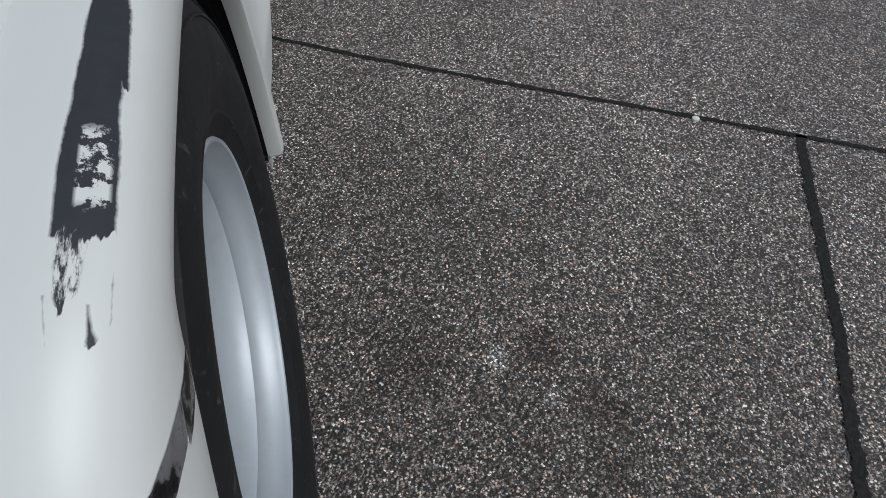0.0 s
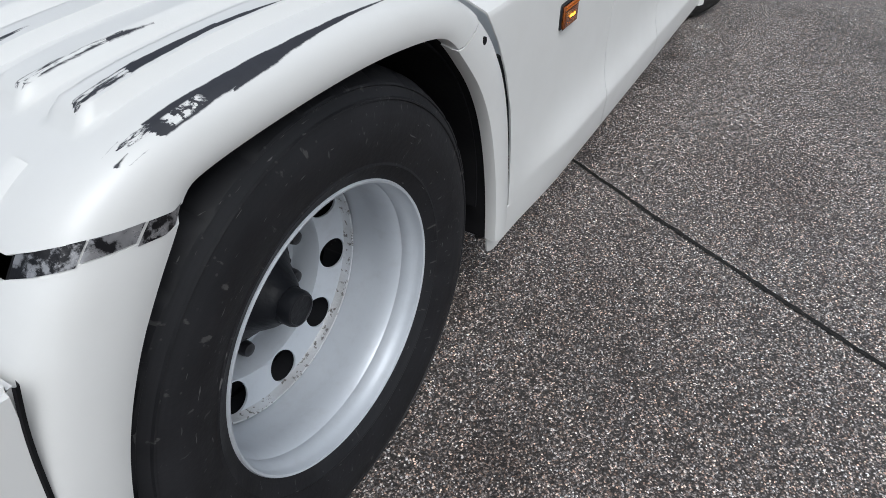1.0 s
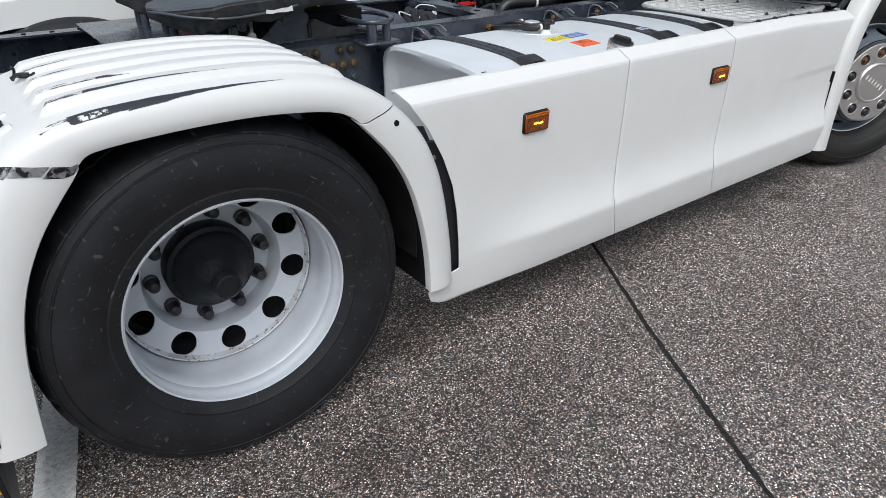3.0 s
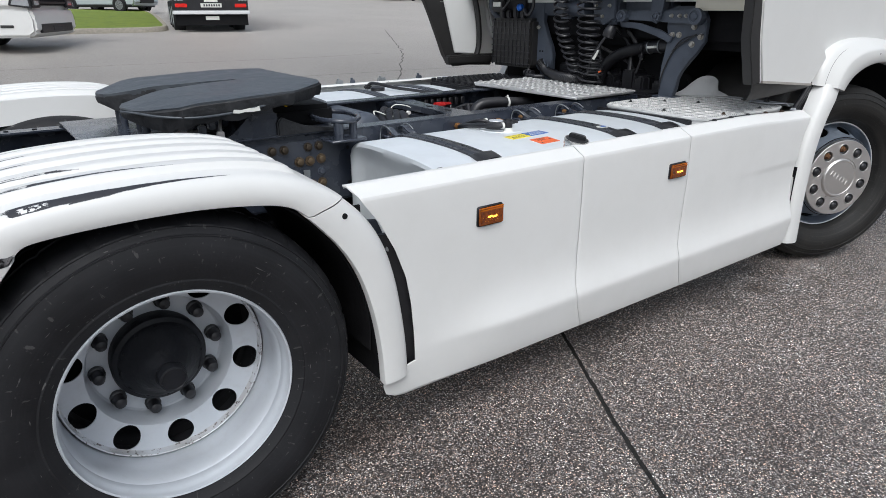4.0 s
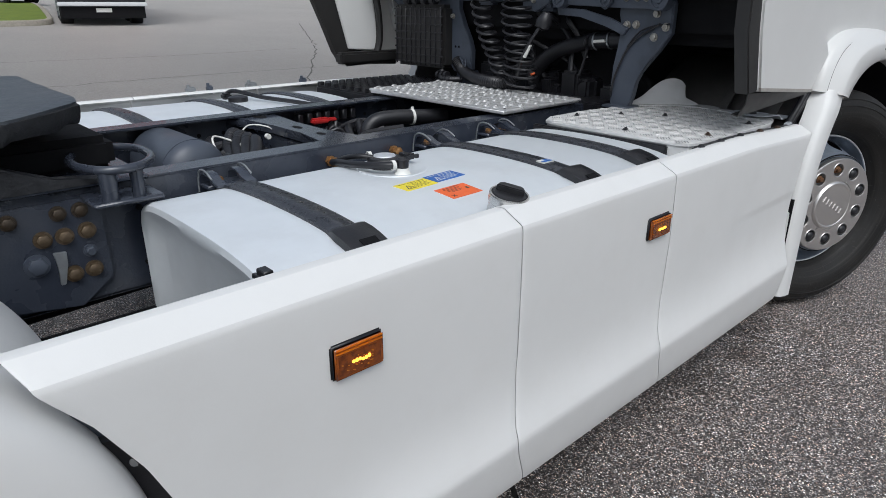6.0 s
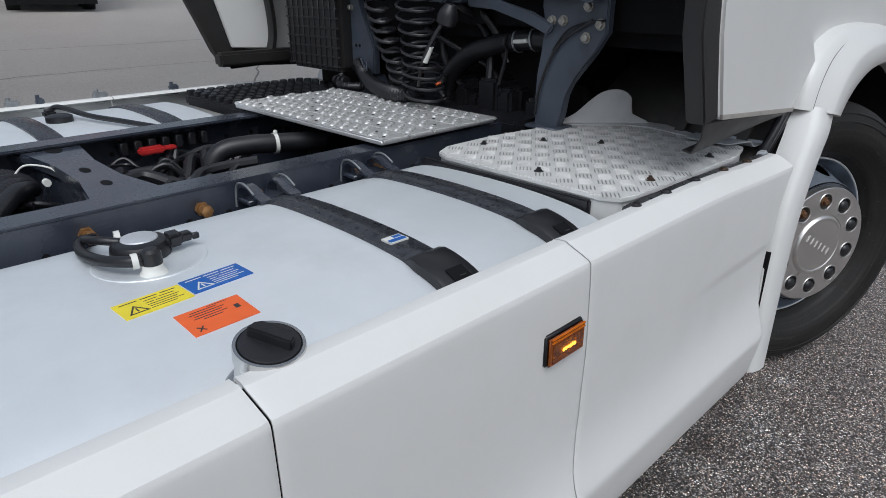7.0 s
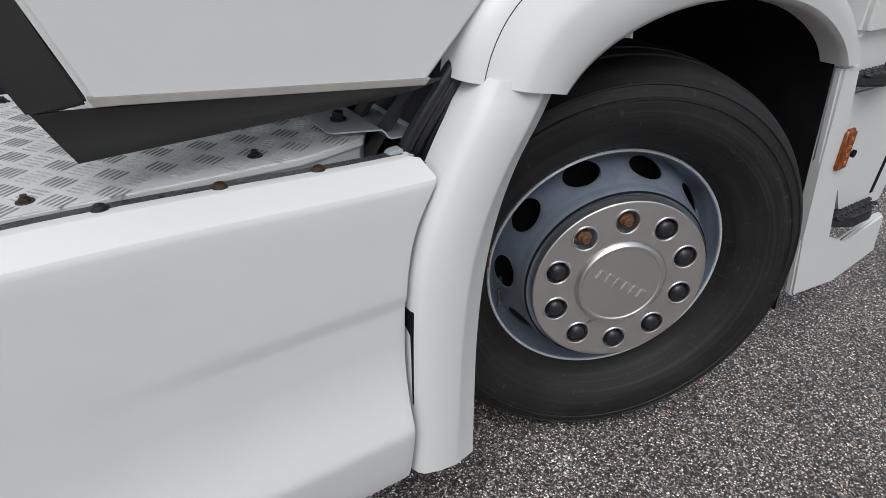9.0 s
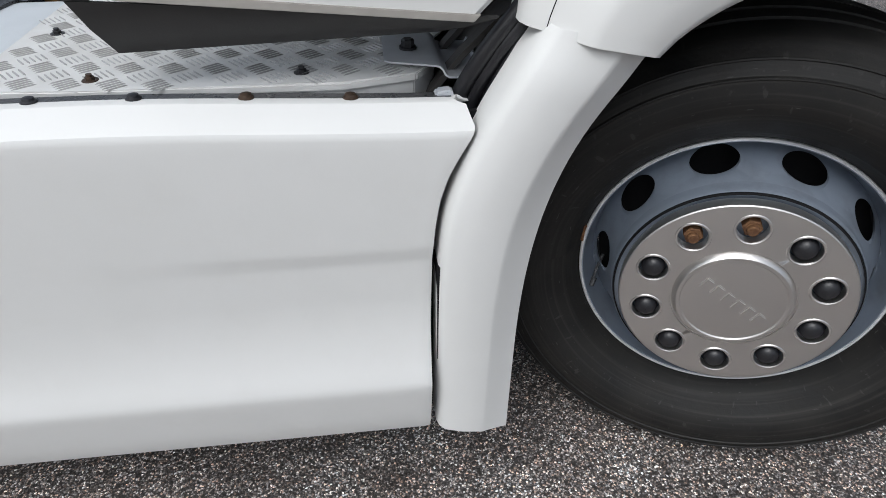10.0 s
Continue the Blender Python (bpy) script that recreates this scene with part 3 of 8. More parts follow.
def smoothstep(a, b, x):
    t = min(1, max(0, (x - a) / (b - a)))
    return t * t * (3 - 2 * t)


# ---- ground ----
def ground_height(y):
    """Level by the truck, then the yard rises gently to the far side."""
    if y < 3:
        return 0.0
    return 0.0425 * (min(y, 75) - 3) - 0.0425 * 2 * (1 - math.exp(-(min(y, 75) - 3) / 2.0))


bm = B()
ys = [-400, -100, -40, -20, -10, -5, 0, 2, 3, 3.5, 4, 5, 6, 8, 10, 14, 20, 30, 45, 60, 70, 75, 80, 120, 400]
xs = [-400, -60, -20, -6, 0, 6, 12, 24, 50, 100, 400]
sheet(bm, [[(x, y, ground_height(y)) for x in xs] for y in ys])
tagged(part("ground", bm, PAVING, None, "grey-brown exposed-aggregate concrete yard, worn and stained"), "", "ground", kind="structure")


def strip(name, pts, width, mat, label, z=0.004, wave=0.004, category="joint"):
    P = along_line([(x, y, 0) for x, y in pts], 420)
    rows = []
    for i, p in enumerate(P):
        d = (P[min(i + 1, 419)] - P[max(i - 1, 0)]).normalized()
        u = Vector((-d.y, d.x, 0))
        k = noise.noise((i * 0.13, width * 50, 0)) * wave
        e = [(0.28 * noise.noise((i * 0.75, 3 + s, width)) + 0.22 * noise.noise((i * 0.21, 7 + s, width))) * (1 if wave else 0.1) for s in (0, 5)]
        rows.append([(p + u * (k - width * (0.5 + e[0]))).to_tuple()[:2] + (z,), (p + u * (k + width * (0.5 + e[1]))).to_tuple()[:2] + (z,)])
    b = B()
    sheet(b, rows)
    return tagged(part(name, b, mat, None, label), "", category, kind="structure")


strip("paving_joint", [(3.6, 2.4), (1.76, -0.97), (1.40, -1.57), (1.0, -2.33), (0.74, -2.83), (0.1, -4.0), (-1.2, -6.4)], 0.017, TAR, "dark tar-filled joint between the paving slabs")
strip("paving_joint", [(0.74, -2.83), (0.53, -2.73), (0.21, -2.585), (-0.02, -2.47), (-0.28, -2.33), (-1.5, -1.75)], 0.029, TAR, "wide dark tar-filled joint between the paving slabs")
strip("painted_line", [(-0.36, -0.1), (-0.46, -0.52), (-0.56, -1.05), (-0.60, -1.2)], 0.11, LINEPAINT, "worn white painted line on the paving behind the wheel", wave=0.0, category="line")
strip("painted_line", [(-0.40, -0.36), (-0.7, -0.385), (-2.2, -0.55)], 0.14, LINEPAINT, "worn white painted line crossing under the truck", z=0.0045, wave=0.0, category="line")

b = B()
solid_lathe(b, [(0.013, -0.001), (0.012, 0.006), (0.006, 0.009)], 9, Matrix.Translation((0.88, -2.54, 0.0)) @ Matrix.Rotation(radians(90), 4, "X"))
tagged(part("pebble", b, PALEPLASTIC, None, "small white pebble lying by the joint"), "", "pebble")

# ---- the truck ----
TRUCK = thing("tractor_truck", "white two-axle tractor truck parked on the paving, fenders scuffed", "truck")


def nut_cap(bm, r=0.1675, a=0.0, y0=0.305, m=None):
    c = (r * math.cos(a), 0, r * math.sin(a))
    t = Matrix.Translation(c)
    if m is not None:
        t = m @ t
    lathe(bm, [(0.023, y0), (0.023, y0 - 0.014), (0.0185, y0 - 0.016), (0.0180, y0 - 0.040), (0.0155, y0 - 0.049), (0.009, y0 - 0.053), (0.0005, y0 - 0.054)], 12, t)
    return bm


def holed_ring(bm, r1, y1, r2, y2, holes=10, hr=0.5, ht=0.5, turn=0.0, deep=0.012):
    """A cone-shaped ring between two circles with round holes; hr, ht: the hole's half size as a share of the ring's breadth and of its sector."""
    sector = 2 * math.pi / holes
    n = 32
    def at(u, v, off=0.0):
        r, y = lerp(r1, r2, (v + 1) / 2), lerp(y1, y2, (v + 1) / 2)
        a = turn + u * sector / 2
        return Vector((r * math.cos(a), y + off, r * math.sin(a)))
    for h in range(holes):
        rot = Matrix.Rotation(-h * sector, 4, "Y")
        hole, rim, back = [], [], []
        for k in range(n):
            a = 2 * math.pi * k / n
            c, s = math.cos(a), math.sin(a)
            q = 1 / max(abs(c), abs(s))
            rim.append(bm.verts.new(rot @ at(c * q, s * q)))
            hole.append(bm.verts.new(rot @ at(c * ht, s * hr)))
            back.append(bm.verts.new(rot @ at(c * ht, s * hr, deep)))
        for k in range(n):
            j = (k + 1) % n
            bm.faces.new((rim[k], rim[j], hole[j], hole[k]))
            bm.faces.new((hole[k], hole[j], back[j], back[k]))
    bmesh.ops.remove_doubles(bm, verts=bm.verts, dist=0.0006)
    return bm


def tyre(name, profile, mat, parent, floor, n=240, lug=8, label=""):
    b = B()
    top = max(r for r, y in profile)
    def wob(i, k, r, y):
        if r > top - 0.028 and k % lug == 0:
            r -= 0.005
        return r, y
    lathe(b, profile, n, None, True, wob)
    for v in b.verts:
        if v.co.z < floor:
            v.co.z = floor
    return part(name, b, mat, parent, label, 30)


RUSTLINE = material("rust_run", (0.10, 0.075, 0.06), 0.7, 0, (0.36, 0.36, 0.37), 22, 1.0, 0.3, 90)
WELD = material("rust_flecked_lip", (0.60, 0.62, 0.65), 0.36, 0.3, (0.46, 0.46, 0.46), 9, 0.8, 0.4, 120, dirt=(0.055, 0.038, 0.028), dirt_scale=70, dirt_amount=0.8)
REAR_TYRE = [(0.297, 0.012), (0.301, 0.004), (0.312, -0.002), (0.330, -0.012), (0.333, -0.0145), (0.338, -0.0135), (0.36, -0.021), (0.385, -0.027), (0.41, -0.029), (0.435, -0.0265),
             (0.452, -0.021), (0.4535, -0.0235), (0.4565, -0.023), (0.458, -0.018), (0.474, -0.010), (0.476, -0.012), (0.480, -0.010), (0.491, 0.008), (0.499, 0.024), (0.5035, 0.05), (0.505, 0.078),
             (0.497, 0.08), (0.497, 0.088), (0.506, 0.09), (0.507, 0.145), (0.498, 0.147), (0.498, 0.155), (0.507, 0.157), (0.506, 0.21), (0.497, 0.212), (0.497, 0.22), (0.504, 0.222),
             (0.499, 0.268), (0.485, 0.292), (0.44, 0.318), (0.38, 0.322), (0.33, 0.305), (0.297, 0.285)]


def rear_wheel(m, outer_only=False):
    """A rear wheel seen from outside: deep silver rim with ten hand holes, black hub and ten black nut caps."""
    b = B()
    lathe(b, [(0.2985, 0.26), (0.2985, 0.02), (0.3035, 0.012), (0.3040, 0.003), (0.3010, -0.002), (0.2965, 0.0), (0.2950, 0.008), (0.2950, 0.022), (0.2915, 0.027), (0.2900, 0.050), (0.2915, 0.056), (0.2880, 0.062),
              (0.2862, 0.085), (0.2862, 0.112), (0.2885, 0.122), (0.2900, 0.150), (0.2905, 0.208), (0.2860, 0.212), (0.2825, 0.212)], 128)
    holed_ring(b, 0.2825, 0.212, 0.2055, 0.230, 10, 0.95, 0.50, radians(-14.5), 0.005)
    lathe(b, [(0.2055, 0.230), (0.201, 0.240), (0.196, 0.285), (0.194, 0.300), (0.188, 0.306), (0.12, 0.307)], 128)
    bmesh.ops.remove_doubles(b, verts=b.verts, dist=0.0004)
    weld = B()
    lathe(weld, [(0.2895, 0.2125), (0.2855, 0.2080), (0.2853, 0.1925), (0.2845, 0.1895), (0.2825, 0.1890), (0.2806, 0.1905), (0.2798, 0.2080), (0.2770, 0.2140)], 128, None, False, lambda i, k, r, y: (r + (0.0006 * noise.noise((k * 0.35, 2, i)) if i in (3, 4) else 0), y))
    rim = part("wheel", b, RIM, TRUCK, "deep silver steel rear wheel with ten round hand holes", 35)
    rim.matrix_local = m
    z = m.translation.z
    tyre("tyre", REAR_TYRE, RUBBER, rim, -z + 0.002, label="black rubber tyre with a scuffed sidewall")
    part("disc_lip", weld, WELD, rim, "chipped silver lip with rust flecks")
    b = B()
    lathe(b, [(0.2896, 0.1985), (0.2893, 0.203), (0.2896, 0.2125)], 128, None, False, lambda i, k, r, y: (r, y + (0.007 * noise.noise((k * 0.21, 7, 1)) + 0.004 * noise.noise((k * 0.9, 3, 1)) if i == 0 else 0)))
    part("rust_line", b, RUSTLINE, rim, "dark rust run along the disc's weld")
    # hub
    b = B()
    solid_lathe(b, [(0.132, 0.306), (0.134, 0.262), (0.130, 0.252), (0.118, 0.246), (0.114, 0.236), (0.099, 0.221), (0.086, 0.208), (0.074, 0.188), (0.060, 0.166), (0.046, 0.150), (0.042, 0.140)], 48)
    for k in range(12):
        a = 2 * math.pi * k / 12
        solid_lathe(b, [(0.009, 0.25), (0.009, 0.236), (0.006, 0.232)], 6, Matrix.Translation((0.108 * math.cos(a), 0, 0.108 * math.sin(a))))
    part("hub", b, HUBBLACK, rim, "black painted axle hub")
    b = B()
    solid_lathe(b, [(0.040, 0.166), (0.040, 0.118), (0.037, 0.110), (0.033, 0.1085), (0.031, 0.111)], 32)
    part("hub_cap", b, HUBBLACK, rim)
    # black disc added behind the hand holes, standing in for the shade inside
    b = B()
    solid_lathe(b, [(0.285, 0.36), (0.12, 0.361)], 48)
    part("hub_backing", b, SHADOWBLACK, rim)
    first = None
    for k in range(10):
        a = radians(41.6 - 36 * k)
        if first is None:
            b = B()
            nut_cap(b, 0, 0)
            first = part("nut_cap", b, BLACK, rim)
            o = first
        else:
            o = new("nut_cap", first.data)
            o.parent = rim
        o.matrix_local = Matrix.Translation((0.1675 * math.cos(a), 0, 0.1675 * math.sin(a)))
    # inner twin
    b = B()
    lathe(b, [(r, y + 0.345) for r, y in REAR_TYRE], 96, None, True)
    for v in b.verts:
        v.co.z = max(v.co.z, -z + 0.002)
    part("inner_tyre", b, RUBBER, rim)
    return rim


W_R = rear_wheel(Matrix.Translation((0, -1.220, 0.500)))
copy_thing(W_R, pose(0, 1.220, 0.500, 0, 0, 180))

FRONT_TYRE = [(0.308, 0.110), (0.313, 0.098), (0.322, 0.084), (0.340, 0.056), (0.344, 0.051), (0.350, 0.048), (0.375, 0.026), (0.40, 0.012), (0.43, 0.010), (0.455, 0.014), (0.457, 0.0115), (0.460, 0.012), (0.462, 0.017),
              (0.485, 0.027), (0.487, 0.025), (0.490, 0.026), (0.492, 0.031), (0.508, 0.046), (0.519, 0.066), (0.525, 0.085), (0.5275, 0.11), (0.518, 0.112), (0.518, 0.122), (0.529, 0.124), (0.530, 0.17), (0.520, 0.172), (0.520, 0.182),
              (0.531, 0.184), (0.531, 0.24), (0.520, 0.242), (0.520, 0.252), (0.529, 0.254), (0.526, 0.31), (0.515, 0.35), (0.48, 0.39), (0.42, 0.40), (0.34, 0.37), (0.308, 0.33)]


def front_wheel(m):
    """A front wheel: blue-grey dished rim with hand holes, a stainless nut cover with a round dome, eight black caps and two bare rusty nuts."""
    b = B()
    lathe(b, [(0.3090, 0.32), (0.3090, 0.115), (0.3140, 0.106), (0.3150, 0.096), (0.3120, 0.089), (0.3070, 0.090), (0.3045, 0.099), (0.3035, 0.113), (0.2985, 0.123), (0.2950, 0.135), (0.2915, 0.152), (0.2880, 0.158)], 128)
    holed_ring(b, 0.2880, 0.158, 0.2440, 0.052, 10, 0.74, 0.56, radians(2))
    lathe(b, [(0.2440, 0.052), (0.2415, 0.040), (0.2400, 0.028), (0.2375, 0.024), (0.2360, 0.030), (0.230, 0.031), (0.10, 0.033)], 128)
    bmesh.ops.remove_doubles(b, verts=b.verts, dist=0.0004)
    rim = part("wheel", b, RIM_F, TRUCK, "blue-grey dished steel front wheel steered to the right", 35)
    rim.matrix_local = m
    tyre("tyre", [(r - max(0, r - 0.4) * 0.02, y) for r, y in FRONT_TYRE], RUBBER_F, rim, -m.translation.z + 0.002, lug=1000, label="worn dusty black front tyre")
    b = B()
    holed_ring(b, 0.2200, 0.0, 0.1200, 0.0, 10, 0.58, 0.54, radians(-51.4), 0.02)
    lathe(b, [(0.2200, 0.0), (0.2225, 0.0015), (0.2245, 0.010), (0.2235, 0.026)], 96)
    lathe(b, [(0.120, 0.0), (0.1195, 0.0045), (0.1165, 0.0045), (0.1125, -0.005), (0.108, -0.0085), (0.102, -0.0085), (0.099, -0.0065), (0.06, -0.0075), (0.0005, -0.0085)], 96)
    bmesh.ops.remove_doubles(b, verts=b.verts, dist=0.0004)
    part("nut_cover", b, STEEL, rim, "brushed stainless nut cover with a plain raised dome", 30)
    lip = None
    for k in range(10):
        a = radians(-51.4) + 2 * math.pi * k / 10
        if lip is None:
            c = B()
            lathe(c, [(0.0345, 0.0003), (0.0330, -0.0018), (0.0310, -0.0022), (0.0292, -0.0012), (0.0285, 0.004)], 28)
            lip = mesh_of(c, "hole_lip")
            lip.materials.append(STEEL)
        o = new("hole_lip", lip)
        o.parent = rim
        o.matrix_local = Matrix.Translation((0.170 * math.cos(a), 0, 0.170 * math.sin(a)))
    # the raised maker's mark, as plain blocks
    b = B()
    lathe(b, [(0.3150, 0.100), (0.3160, 0.095), (0.3152, 0.0885), (0.3122, 0.0862), (0.3098, 0.0870), (0.3088, 0.0895)], 128)
    part("rim_bead", b, BEAD, rim, "bright worn bead of the rim")
    b = B()
    lathe(b, [(0.2328, 0.0202), (0.2362, 0.0222), (0.2368, 0.0300)], 96)
    part("gap_ring", b, SHADOWBLACK, rim)
    for k in range(6):
        b = B()
        box(b, -0.076 + k * 0.0262, -0.056 + k * 0.0262, -0.0112, -0.004, -0.0145, 0.0145, 0.0026, 2, Matrix.Rotation(radians(30), 4, "Y"))
        part("badge_block", b, STEEL, rim)
    for k in range(10):
        a = radians(-51.4) + 2 * math.pi * k / 10
        at = Matrix.Translation((0.170 * math.cos(a), 0, 0.170 * math.sin(a)))
        b = B()
        if k in (4, 5):
            solid_lathe(b, [(0.019, 0.030), (0.019, 0.006), (0.016, 0.003)], 6)
            solid_lathe(b, [(0.011, 0.006), (0.011, -0.006), (0.009, -0.008)], 12)
            o = part("wheel_nut", b, RUST, rim, "bare rusty wheel nut")
        else:
            lathe(b, [(0.0235, 0.030), (0.0235, 0.010), (0.021, 0.001), (0.015, -0.005), (0.007, -0.008), (0.0005, -0.0085)], 20)
            o = part("nut_cap", b, BLACK, rim)
        o.matrix_local = at
    # black discs added behind nut cover and hand holes as their inner shade
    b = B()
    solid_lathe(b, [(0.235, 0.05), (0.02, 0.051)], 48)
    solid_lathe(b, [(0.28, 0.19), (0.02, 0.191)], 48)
    part("cover_backing", b, SHADOWBLACK, rim)
    b = B()
    tube(b, [(-0.262, 0.15, -0.05), (-0.272, 0.12, -0.075), (-0.276, 0.10, -0.105)], 0.004, 8)
    solid_lathe(b, [(0.007, 0), (0.006, 0.02)], 8, along((-0.273, 0.108, -0.09), (-0.277, 0.098, -0.11)))
    part("valve", b, WETSTEEL, rim)
    b = B()
    box(b, -0.3185, -0.3085, 0.085, 0.11, 0.02, 0.065, 0.003)
    part("balance_weight", b, RUST, rim)
    return rim


W_F = front_wheel(pose(3.745, -1.222, 0.530, 0, 0, -23))
copy_thing(W_F, pose(3.745, 1.222, 0.530, 0, 0, 157))

def edge_x(points, z):
    """x of an edge line at height z; points (z, x) from top to bottom."""
    for (z0, x0), (z1, x1) in zip(points, points[1:]):
        if z >= z1:
            return lerp(x0, x1, min(1, max(0, (z0 - z) / max(z0 - z1, 1e-6))))
    return points[-1][1]


EDGE_REAR = [(0.987, 0.520), (0.95, 0.545), (0.88, 0.598), (0.78, 0.652), (0.68, 0.690), (0.58, 0.708), (0.48, 0.716), (0.37, 0.720), (0.345, 0.606), (0.31, 0.596), (0.28, 0.606), (0.262, 0.64), (0.248, 0.68)]

# ---- rear fender ----
ARC_OUT = [(-0.635, 0.33), (-0.632, 0.47), (-0.60, 0.66), (-0.56, 0.80), (-0.515, 0.90), (-0.46, 0.985), (-0.40, 1.04), (-0.29, 1.078), (-0.10, 1.092), (0.08, 1.092), (0.25, 1.079), (0.36, 1.050), (0.46, 0.999), (0.545, 0.926), (0.600, 0.85), (0.638, 0.765), (0.662, 0.67), (0.680, 0.55), (0.692, 0.44), (0.694, 0.34)]
ARC_IN = [(-0.525, 0.34), (-0.515, 0.46), (-0.50, 0.60), (-0.465, 0.73), (-0.41, 0.838), (-0.355, 0.910), (-0.304, 0.968), (-0.284, 1.000), (-0.252, 1.009), (-0.16, 1.016), (-0.03, 1.020), (0.10, 1.018), (0.22, 1.006), (0.30, 0.992), (0.348, 0.970), (0.405, 0.910), (0.475, 0.828), (0.532, 0.72), (0.57, 0.58), (0.588, 0.45), (0.592, 0.34)]
NARC = 181
AO = along_line([(x, 0, z) for x, z in ARC_OUT], NARC)
AI = along_line([(x, 0, z) for x, z in ARC_IN], NARC)
RIBS = (-1.150, -1.045, -0.930, -0.820, -0.720)
Y_IN = -0.655


def fender_point(i, j, nj, grow=0.0, ribs=True):
    """Across from the opening's edge (j = 0) over the outer face and the top to the inner side."""
    k = min(max(int(i), 0), NARC - 2)
    o, e = AO[k].lerp(AO[k + 1], i - k), AI[k].lerp(AI[k + 1], i - k)
    a, b = AO[max(k - 1, 0)], AO[min(k + 2, NARC - 1)]
    d = (b - a).normalized()
    nrm = Vector((-d.z, 0, d.x))
    face = [(-1.236, 0.02), (-1.256, 0.0), (-1.263, 0.02), (-1.266, 0.12), (-1.267, 0.30), (-1.266, 0.46), (-1.263, 0.60), (-1.258, 0.76), (-1.246, 0.89), (-1.226, 0.97), (-1.195, 1.0)]
    if j < len(face):
        y, f = face[j]
        p = e.lerp(o, f)
        p.y = y
    else:
        t = (j - len(face) + 1) / (nj - len(face))
        y = lerp(-1.190, Y_IN, t)
        p = o.copy()
        p.y = y
        h = 0.004 * math.sin(math.pi * t)
        if ribs:
            w = smoothstep(-0.326, -0.306, o.x) * (1 - smoothstep(0.345, 0.385, o.x)) * (1 if o.z > 0.9 else 0)
            for r in RIBS:
                h += 0.018 * w * (1 - smoothstep(0.021, 0.034, abs(y - r)))
        if t > 0.97:
            h -= 0.11 * smoothstep(0.975, 1.0, t)
        p += nrm * h
    return p + nrm * grow


def fender_piece(name, i0, i1, mat, grow, label, side=-1, parent=None):
    nj = 11 + 90
    b = B()
    rows = []
    n = max(24, int(abs(i1[1] - i0[1])))
    for q in range(n + 1):
        row = []
        for j in range(nj):
            f = min(1, j / 10)
            row.append(fender_point(lerp(lerp(i0[0], i0[1], f), lerp(i1[0], i1[1], f), q / n), j, nj, grow, grow >= 0))
        if side > 0:
            row = [Vector((p.x, -p.y, p.z)) for p in row]
        rows.append(row)
    sheet(b, rows, -0.004 if side < 0 else 0.004)
    return part(name, b, mat, parent or TRUCK, label, 50)


def arc_at(x=None, z=None, lo=0, hi=NARC - 1):
    best = min(range(lo, hi + 1), key=lambda i: abs(AO[i].x - x) if x is not None else abs(AO[i].z - z))
    return best


def in_at(x, lo, hi):
    return min(range(lo, hi + 1), key=lambda i: abs(AI[i].x - x))


I_REAR, J_REAR = arc_at(z=0.996, hi=80), in_at(-0.272, 0, 90)
I_FRONT, J_FRONT = arc_at(x=0.505, lo=80), in_at(0.352, 90, NARC - 1)
PIECES = (("rear_fender_top", (J_REAR, I_REAR), (J_FRONT, I_FRONT), RUBBED, 0.0, "white ribbed fender top rubbed through to dark plastic along its ridges"),
          ("rear_fender_back", (0, 0), (J_REAR - 2.0, I_REAR - 2.0), WHITE, -0.003, "white back section of the rear fender"),
          ("rear_fender_front", (J_FRONT + 0.22, I_FRONT + 0.22), (NARC - 1, NARC - 1), WHITE, -0.003, "white front section of the rear fender with a small screw hole"))
for piece in PIECES:
    fender_piece(*piece)
    fender_piece("left_" + piece[0], *piece[1:3], WHITE, 0.0, "white ribbed rear fender", 1)
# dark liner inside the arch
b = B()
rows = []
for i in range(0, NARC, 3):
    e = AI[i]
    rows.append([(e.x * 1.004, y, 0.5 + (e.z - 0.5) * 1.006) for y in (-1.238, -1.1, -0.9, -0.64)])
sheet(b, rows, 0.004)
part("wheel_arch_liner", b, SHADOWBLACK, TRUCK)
# scraped seam strip on the fender's side: dark recess, white rail, two scraped silver plates
def seam_strip(name, q0, q1, f0, f1, grow, mat, label="", parent=None):
    b = B()
    rows = []
    for q in range(8):
        row = []
        for k in range(13):
            f = lerp(f0, f1, k / 12)
            j = min(int(f * 10), 9)
            end = math.sqrt(max(0.0, 1 - (min(1, max(0, (0.17 - f) / 0.09))) ** 2))
            u = lerp(q0, q1, q / 7)
            u = 0.5 + (u - 0.5) * end if f < 0.17 else u
            i = lerp(J_REAR, I_REAR, f) + 0.1 - u * (2.6 + 0.5 * math.sin(math.pi * min(1, f)))
            p = fender_point(i, j, 101, 0).lerp(fender_point(i, j + 1, 101, 0), f * 10 - j)
            p.y -= grow
            p.z += grow * 0.5 * f
            row.append(p)
        rows.append(row)
    sheet(b, rows)
    return part(name, b, mat, parent or TRUCK, label)


WORNWINDOW = material("stained_plastic", (0.50, 0.48, 0.44), 0.3, 0.2, (0.10, 0.075, 0.05), 40, 1.0, 0.3, 90)
SEAMDIRT = material("scraped_chrome_strip", (0.30, 0.30, 0.31), 0.25, 0.5, (0.17, 0.17, 0.18), 34, 1.0, 0.6, 60, rough2=0.4, dirt=(0.010, 0.010, 0.012), dirt_scale=17, dirt_amount=1.0)
